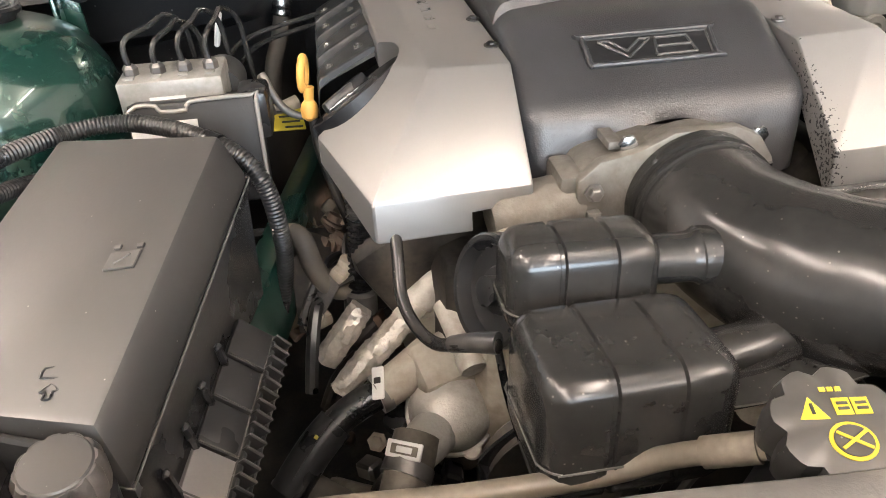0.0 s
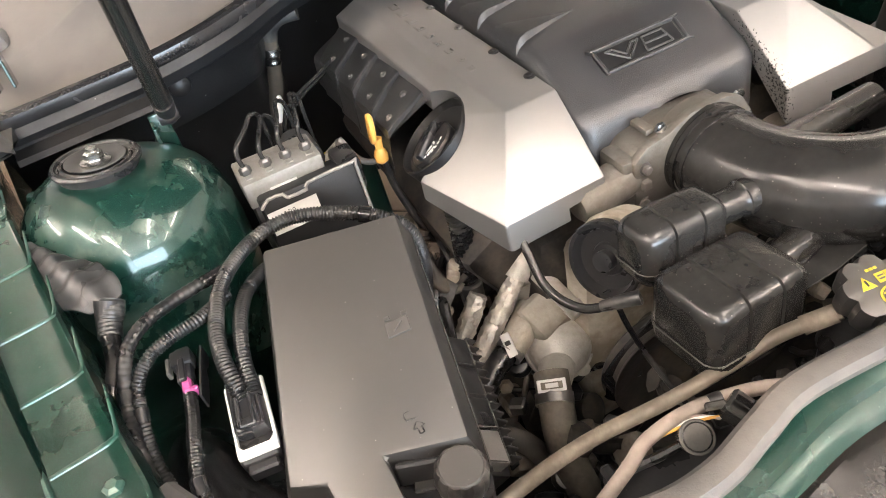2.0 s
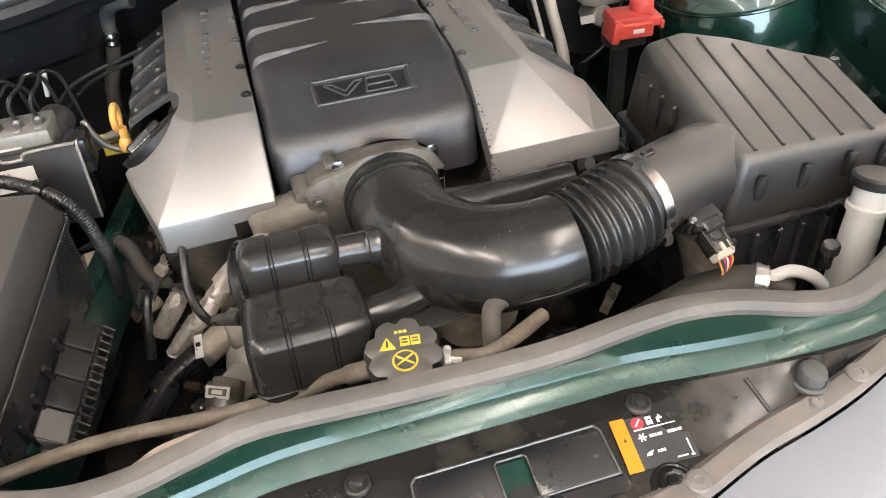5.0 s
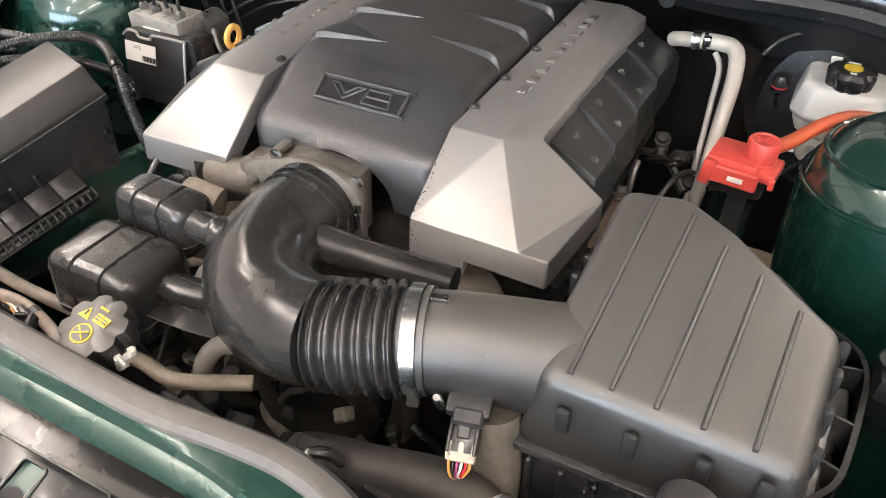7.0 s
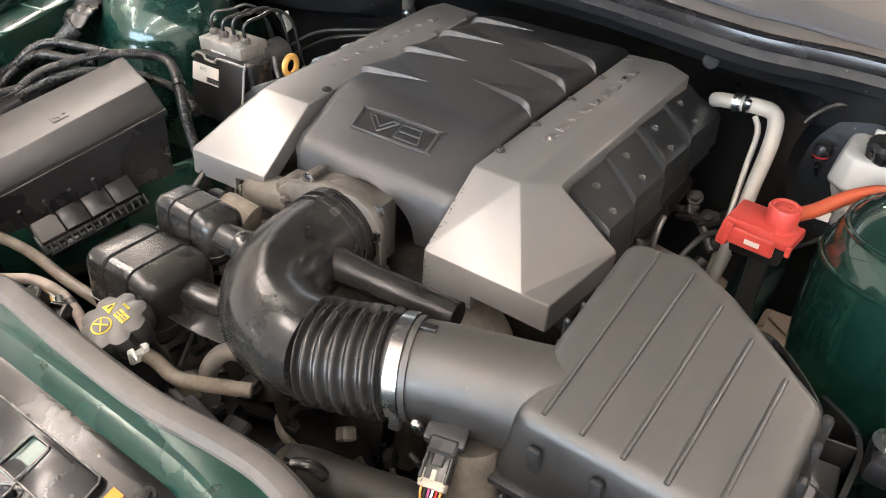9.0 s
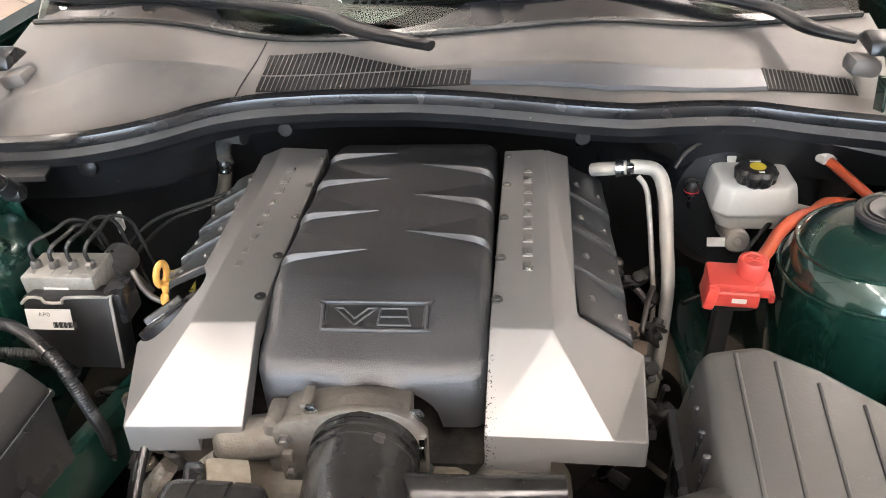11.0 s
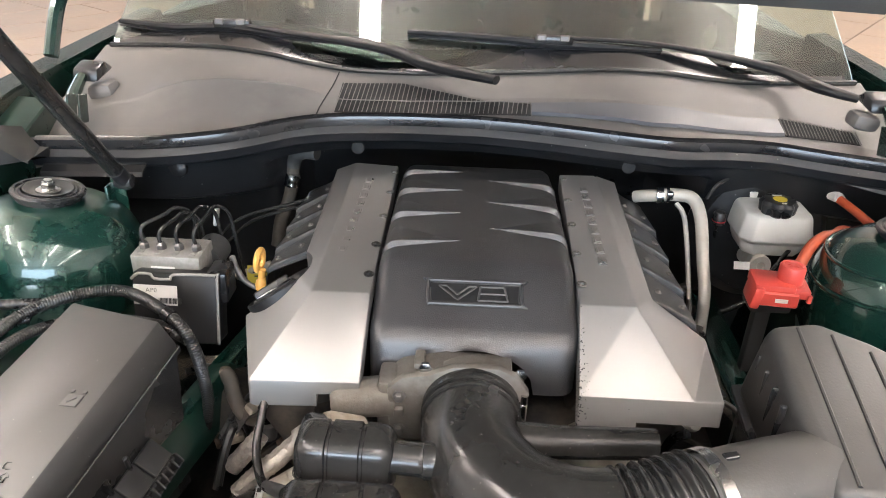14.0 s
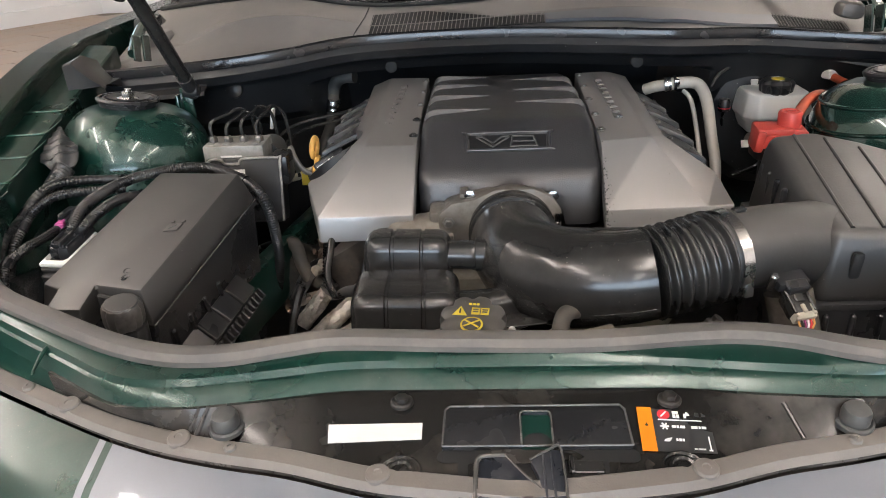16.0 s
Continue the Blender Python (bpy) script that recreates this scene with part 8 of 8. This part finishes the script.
part("recess_wall", join(rbox((0.046, -0.034, panel_z(0.046, -0.034) + 0.002), (0.03, 0.012, 0.004), 0.001, 1, tilt(8, 0, 0)), rbox((0.0345, -0.032, panel_z(0.034, -0.032) + 0.0025), (0.004, 0.02, 0.005), 0.001, 1)), M["gloss"], front_panel)
latch = thing("bonnet_latch", (-0.01, -0.06, 0.74), "blue-black bonnet latch mechanism with moulded levers", "latch")
lz = lambda y, h: 0.786 + 0.12 * (y + 0.02) + h
part("plate", rbox((-0.012, -0.058, 0.772), (0.08, 0.06, 0.012), 0.003, 2, tilt(8, 0, 0)), M["gloss"], latch)
part("guide", tube([(-0.046, -0.09, lz(-0.09, 0)), (-0.045, -0.055, lz(-0.055, 0)), (-0.044, -0.032, lz(-0.032, 0.001)), (-0.036, -0.0265, lz(-0.026, 0.001)), (-0.02, -0.026, lz(-0.026, 0.001))], 0.0022, 8), M["rim"], latch, "pale edge line")
part("arm", prism([(-0.044, -0.085), (-0.043, -0.03), (-0.036, -0.025), (-0.02, -0.026), (0.008, -0.062), (0.004, -0.085)], lambda x, y: lz(y, -0.008), lambda x, y: lz(y, 0.0), 0.002), M["latchblue"], latch)
part("arm", prism([(0.0, -0.032), (0.02, -0.02), (0.0265, -0.022), (0.0275, -0.085), (0.006, -0.085), (0.006, -0.05)], lambda x, y: lz(y, -0.008), lambda x, y: lz(y, 0.002), 0.002), M["latchblue"], latch)
# dark bars paint the shade inside the vent's slots
part("arm_rib", tube([(-0.02, -0.026, lz(-0.026, 0.001)), (-0.006, -0.045, lz(-0.045, 0.001)), (0.008, -0.062, lz(-0.062, 0.001))], 0.0012, 6), M["rim"], latch)
part("arm_rib", tube([(0.0, -0.032, lz(-0.032, 0.002)), (0.02, -0.02, lz(-0.02, 0.003)), (0.0265, -0.0225, lz(-0.022, 0.003)), (0.0272, -0.08, lz(-0.08, 0.002))], 0.0012, 6), M["rim"], latch)
for x in (0.011, 0.018):
    part("arm_rib", rbox((x, -0.05, lz(-0.05, 0.002)), (0.002, 0.05, 0.003), 0.0006, 1, tilt(7, 0, 0)), M["latchblue"], latch)
part("pivot", lathe([(0.008, 0), (0.008, 0.005), (0.005, 0.007)], (-0.004, -0.078, lz(-0.078, 0.0)), 18), M["steel_dark"], latch, "worn steel pivot")
part("lip_strip", sheet(span(-0.73, 0.73, 72), [lambda x: (ease(LIP_Y, x) + 0.026, LZ(x) + 0.0025), lambda x: (ease(LIP_Y, x) + 0.02, LZ(x) + 0.0075), lambda x: (ease(LIP_Y, x) + 0.003, LZ(x) + 0.007), lambda x: (ease(LIP_Y, x) - 0.001, LZ(x) + 0.0)], 0.002), M["lipgrey"], front_panel, "grey-brown raised front lip")
for x0, y0, x1, y1 in ((0.226, 0.031, 0.237, 0.006), (-0.298, 0.03, -0.312, 0.015), (-0.29, 0.03, -0.304, 0.012)):
    part("panel_ridge", tube([(x0, y0, panel_z(x0, y0)), (x1, y1, panel_z(x1, y1))], 0.0022, 8, 0.05), M["panel"], front_panel)

# ---- cowl grille, wipers, trims ----
def on_cowl(x, y, h=0.0):
    return Vector((x, y, cowl_z(x, y) + h))


for g0, g1, front, rear, n in ((-0.255, 0.092, lambda x: interp([(-0.255, 0.989), (0.092, 0.974)], x), lambda x: interp([(-0.255, 1.086), (-0.142, 1.086), (0.005, 1.022), (0.092, 1.01)], x), 42), (0.555, 0.7, lambda x: interp([(0.55, 1.019), (0.69, 1.036)], x), lambda x: 1.076, 22)):
    xs = span(g0, g1, 24)
    # a dark sheet on the cowl paints the shade between the slats
    grille = part("cowl_grille", sheet(xs, [lambda x: (front(x), cowl_z(x, front(x)) + 0.0012), lambda x: (rear(x), cowl_z(x, rear(x)) + 0.0012)], 0.001), M["black_and_shade"], car, "slotted air intake grille with its gap shade painted")
    for i in range(n + 1):
        x = g0 + (g1 - g0) * i / n
        a, b = on_cowl(x, front(x), 0.0035), on_cowl(x + 0.004, rear(x), 0.0035)
        part("slat", tube([a, b], 0.0008, 6, 0.5), M["cowl"], grille)
    if g0 < 0:
        part("cross_bar", tube([on_cowl(x, front(x) + 0.036, 0.0045) for x in xs], 0.0009, 6, 0.05), M["cowl"], grille)
part("cowl_seam", tube([on_cowl(-0.286, ease(SEAL_Y, -0.286) + 0.022, 0.0004), on_cowl(-0.284, 1.0, 0.0004), on_cowl(-0.272, 1.075, 0.0004), on_cowl(-0.268, 1.125, 0.0004)], 0.0013, 6, 0.02), M["black_and_shade"], car)
SHELF_F = [(0.09, 0.975), (0.3, 0.957), (0.43, 0.985), (0.55, 1.019)]
SHELF_R = [(0.09, 1.011), (0.2, 1.014), (0.31, 1.022), (0.45, 1.044), (0.567, 1.076)]
part("cowl_shelf", sheet(span(0.094, 0.553, 24), [lambda x: (interp(SHELF_F, x), cowl_z(x, interp(SHELF_F, x)) + 0.001), lambda x: (interp(SHELF_F, x) + 0.004, cowl_z(x, interp(SHELF_F, x)) + 0.006), lambda x: (interp(SHELF_R, x) - 0.004, cowl_z(x, interp(SHELF_R, x)) + 0.004), lambda x: (interp(SHELF_R, x), cowl_z(x, interp(SHELF_R, x)) + 0.0)], 0.002), M["cowlstep"], car, "smooth cowl step with the window's blue sheen in its colour")


def on_glass(x, y, h=0.0):
    y0 = WB(x)
    k = max(0.0, (y - y0 + 0.012) / (0.75 * (1 - 0.05 * x * x)))
    return Vector((x, y, glass_base(x, k) - 0.006 + 0.40 * k + 0.02 * math.sin(k * 3) - 0.02 * k * x * x + h))


def wiper(arm, blade):
    t = thing("windscreen_wiper", tuple(on_glass(*arm[0])), "black windscreen wiper parked on the glass", "wiper", "wipers on the windscreen")
    pts = [on_glass(x, y, h) for (x, y), h in zip(arm, (0.02, 0.03, 0.032, 0.024, 0.02))]
    part("arm", tube(pts, [0.013, 0.0185, 0.016, 0.008, 0.006], 16, 0.01, squash=0.6), M["ecu"], t)
    bl = [on_glass(x, y, 0.014) for x, y in blade]
    part("blade", tube(bl, [0.005, 0.008, 0.01, 0.008, 0.005], 8, 0.02), M["ecu"], t)
    part("rubber", tube([p - Vector((0, 0, 0.008)) for p in bl], 0.003, 6, 0.03), M["seal"], t)
    part("joint", rbox(bl[2] + Vector((0, 0, 0.008)), (0.075, 0.022, 0.018), 0.005, 2), M["gloss"], t)
    for dx in (-0.024, 0.02):
        part("joint_clip", rbox(bl[2] + Vector((dx, -0.009, 0.013)), (0.018, 0.008, 0.012), 0.002, 1), M["steel_dark"], t, "worn metal clip")
    return t


wiper([(0.03, 1.014), (-0.09, 1.085), (-0.186, 1.138), (-0.388, 1.19), (-0.48, 1.225)], [(-0.77, 1.315), (-0.64, 1.262), (-0.5, 1.23), (-0.39, 1.196), (-0.21, 1.166)])
wiper([(0.7, 1.098), (0.63, 1.118), (0.57, 1.205), (0.352, 1.2), (0.16, 1.185)], [(-0.142, 1.186), (0.01, 1.178), (0.14, 1.176), (0.25, 1.185), (0.353, 1.2)])
for x, y in ((-0.212, 0.985), (0.265, 0.99)):
    part("liner_plug", lathe([(0.0115, -0.004), (0.0115, 0.0004), (0.0105, 0.001), (0.0005, 0.001)], (x, ease(SEAL_Y, x) + 0.02, 0.905), 24, tilt(86, 0, 0)), M["black_and_shade"], car, "round black liner plug")
part("liner_plug", lathe([(0.016, 0), (0.015, 0.006), (0.008, 0.01)], (-0.5, 0.868, 0.895), 24, tilt(80, 0, 0)), M["ecu"], car, "round black liner plug")
for sg in (-1, 1):
    rows = []
    for t in span(0, 1, 8):
        x = 0.756 - 0.05 * t
        top = 0.975 + 0.006 * math.sin(t * 3) - 0.048 * (max(0, t - 0.3) / 0.7) ** 0.55
        rows.append([(sg * x, 0.752 + 0.035 * t, 0.93), (sg * x, 0.75 + 0.035 * t, top - 0.003), (sg * x, 0.755 + 0.035 * t, top), (sg * x, 0.8, top + 0.003), (sg * x, 0.85, top - 0.015), (sg * x, 0.85, 0.93)])
    part("hinge_cover", rings_bm(rows), M["boxlid"], car, "dusty dark grey scooped plastic hinge cover", 0.5)
    if sg < 0:
        part("side_shelf", sheet([sg * v for v in span(0.54, 0.72, 12)], [lambda x: (ease(SEAL_Y, x) - 0.004, interp(SEAL_Z, x) - 0.012), lambda x: (ease(SEAL_Y, x) - 0.006, interp(SEAL_Z, x) - 0.03), lambda x: (ease(SEAL_Y, x) - 0.024, interp(SEAL_Z, x) - 0.036), lambda x: (ease(SEAL_Y, x) - 0.027, interp(SEAL_Z, x) - 0.042)], 0.003), M["ecu"], car, "black trim shelf under the cowl seal")
    for dx in (0.0, 0.02):
        part("hinge_plate", rbox((sg * (0.69 + dx), 0.95, 0.965), (0.004, 0.03, 0.05), 0.0015, 1, tilt(-14, 0, 0)), M["green"], car)
    hp = rings_bm([[(sg * x, y, z) for y, z in ((1.055, 0.98), (1.062, 1.004), (1.1, 1.012), (1.13, 0.99))] for x in (0.71, 0.758)])
    part("hinge_head", bevel_sharp(hp, 0.006), M["black"], car, "dark bonnet hinge head")
    part("hinge_link", tube([(sg * 0.72, 0.95, 0.955), (sg * 0.728, 1.0, 0.975), (sg * 0.735, 1.05, 0.992)], [0.01, 0.012, 0.01], 10), M["green"], car, "green painted hinge link")
    part("cowl_end", rbox((sg * 0.71, 1.075, 0.962), (0.05, 0.05, 0.03), 0.012, 2, tilt(0, sg * 10, 0)), M["rubber"], car, "dusty grey end cap of the cowl")
    b = None if sg > 0 else part("strut_bracket", join(rbox((sg * 0.54, 0.733, 0.905), (0.022, 0.006, 0.055), 0.0025, 2), rbox((sg * 0.549, 0.722, 0.9), (0.005, 0.024, 0.05), 0.002, 2), rbox((sg * 0.545, 0.706, 0.884), (0.03, 0.05, 0.006), 0.0025, 2, tilt(-25, sg * -20, 0))), M["green"], car)
    for dx, dy in ((-0.035, 0.02), (0.03, 0.03), (0.0, -0.045))[sg > 0:]:
        part("tower_bolt", lathe([(0.0075, -0.004), (0.0075, 0.004), (0.005, 0.009)], (sg * 0.62 + dx * 2.4, 0.682 + dy * 1.9, 0.893), 12), M["green"], car)

duct = thing("air_duct", (-0.6, 0.28, 0.68), "smooth black plastic duct in the front corner", "duct")
part("duct", tube([(-0.645, 0.4, 0.72), (-0.642, 0.35, 0.735), (-0.625, 0.285, 0.74), (-0.585, 0.235, 0.735), (-0.535, 0.215, 0.715), (-0.49, 0.21, 0.68)], [0.04, 0.046, 0.05, 0.05, 0.046, 0.042], 28), M["seal"], duct)
part("wheel_liner", rbox((-0.6, 0.27, 0.735), (0.14, 0.22, 0.012), 0.005, 2, tilt(-4, 6, 10)), M["black"], car, "black plastic wheel arch liner")

# ---- rest of the car, closing it to the ground ----
for sg in (-1, 1):
    rows = []
    for y in span(1.7, 3.95, 12):
        k = (y - 1.7) / 2.25
        rows.append([(sg * a, y, b) for a, b in ((0.66 - 0.05 * k, 1.02 + 0.02 * k), (0.86, 0.97 + 0.03 * k), (0.93, 0.85), (0.94, 0.6), (0.9, 0.25))])
    q = rings_bm(rows, closed=False, caps=False)
    bmesh.ops.solidify(q, geom=q.faces[:], thickness=0.004)
    part("side_panel", q, M["green"], car)
    for y in (0.42, 3.25):
        w = part("wheel", lathe([(0.2, 0), (0.24, 0.01), (0.24, 0.2), (0.2, 0.21)], (sg * 0.8 - 0.105, y, 0.36), 32, tilt(0, 90, 0)), M["alu"], car)
        part("tyre", lathe([(0.24, 0.0), (0.33, 0.01), (0.36, 0.03), (0.36, 0.18), (0.33, 0.2), (0.24, 0.21)], (sg * 0.8 - 0.105, y, 0.36), 40, tilt(0, 90, 0)), M["seal"], w)
part("tail", rbox((0, 3.9, 0.65), (1.8, 0.1, 0.7), 0.05, 2), M["green"], car)
part("front_bumper_face", rbox((0, -0.4, 0.38), (1.3, 0.1, 0.36), 0.04, 2), M["green"], car)

# ---- floor tiles in view beside the car ----
tile_w, tile_l, turn = 0.54, 0.92, radians(54)
along, across = Vector((math.cos(turn), math.sin(turn), 0)), Vector((-math.sin(turn), math.cos(turn), 0))
tmesh = bpy.data.meshes.new("floor_tile")
tb = rbox((0, 0, 0.003), (tile_l - 0.012, tile_w - 0.012, 0.006), 0.0015, 1)
tb.to_mesh(tmesh)
tb.free()
tmesh.materials.append(M["floor"])
far_verts, far_faces = [], []
wall_out = Vector((-0.848, 0.53, 0))
for i in range(-24, 24):
    for j in range(-16, 16):
        p = across * (4.69 + i * tile_w) + along * (1.366 + 0.152 * i + (0.44 if i % 2 else 0.0) + j * tile_l)
        if (p - Vector((-6.05, 7.87, 0))).dot(wall_out) > 0.3 or abs(p.x) > 7.9 or not -7.8 < p.y < 9.4:
            continue
        if -6 <= i < 8 and -4 <= j < 7 and p.x < -0.9:
            o = new("floor_tile", tmesh)
            o.location = p
            o.rotation_euler = (0, 0, turn)
            o.parent = floor
        else:
            n0 = len(far_verts)
            for z, inset in ((0.0, 0.006), (0.0045, 0.006), (0.006, 0.0075)):
                a, b = along * (tile_l / 2 - inset), across * (tile_w / 2 - inset)
                far_verts += [tuple(q + Vector((0, 0, z))) for q in (p - a - b, p + a - b, p + a + b, p - a + b)]
            for r in (0, 4):
                far_faces += [(n0 + r + k, n0 + r + (k + 1) % 4, n0 + r + 4 + (k + 1) % 4, n0 + r + 4 + k) for k in range(4)]
            far_faces.append((n0 + 8, n0 + 9, n0 + 10, n0 + 11))
far_mesh = bpy.data.meshes.new("floor_tiles")
far_mesh.from_pydata(far_verts, [], far_faces)
far_mesh.materials.append(M["floor"])
far_tiles = new("floor_tiles", far_mesh)
far_tiles.parent = floor
tagged(far_tiles, kind="stuff")
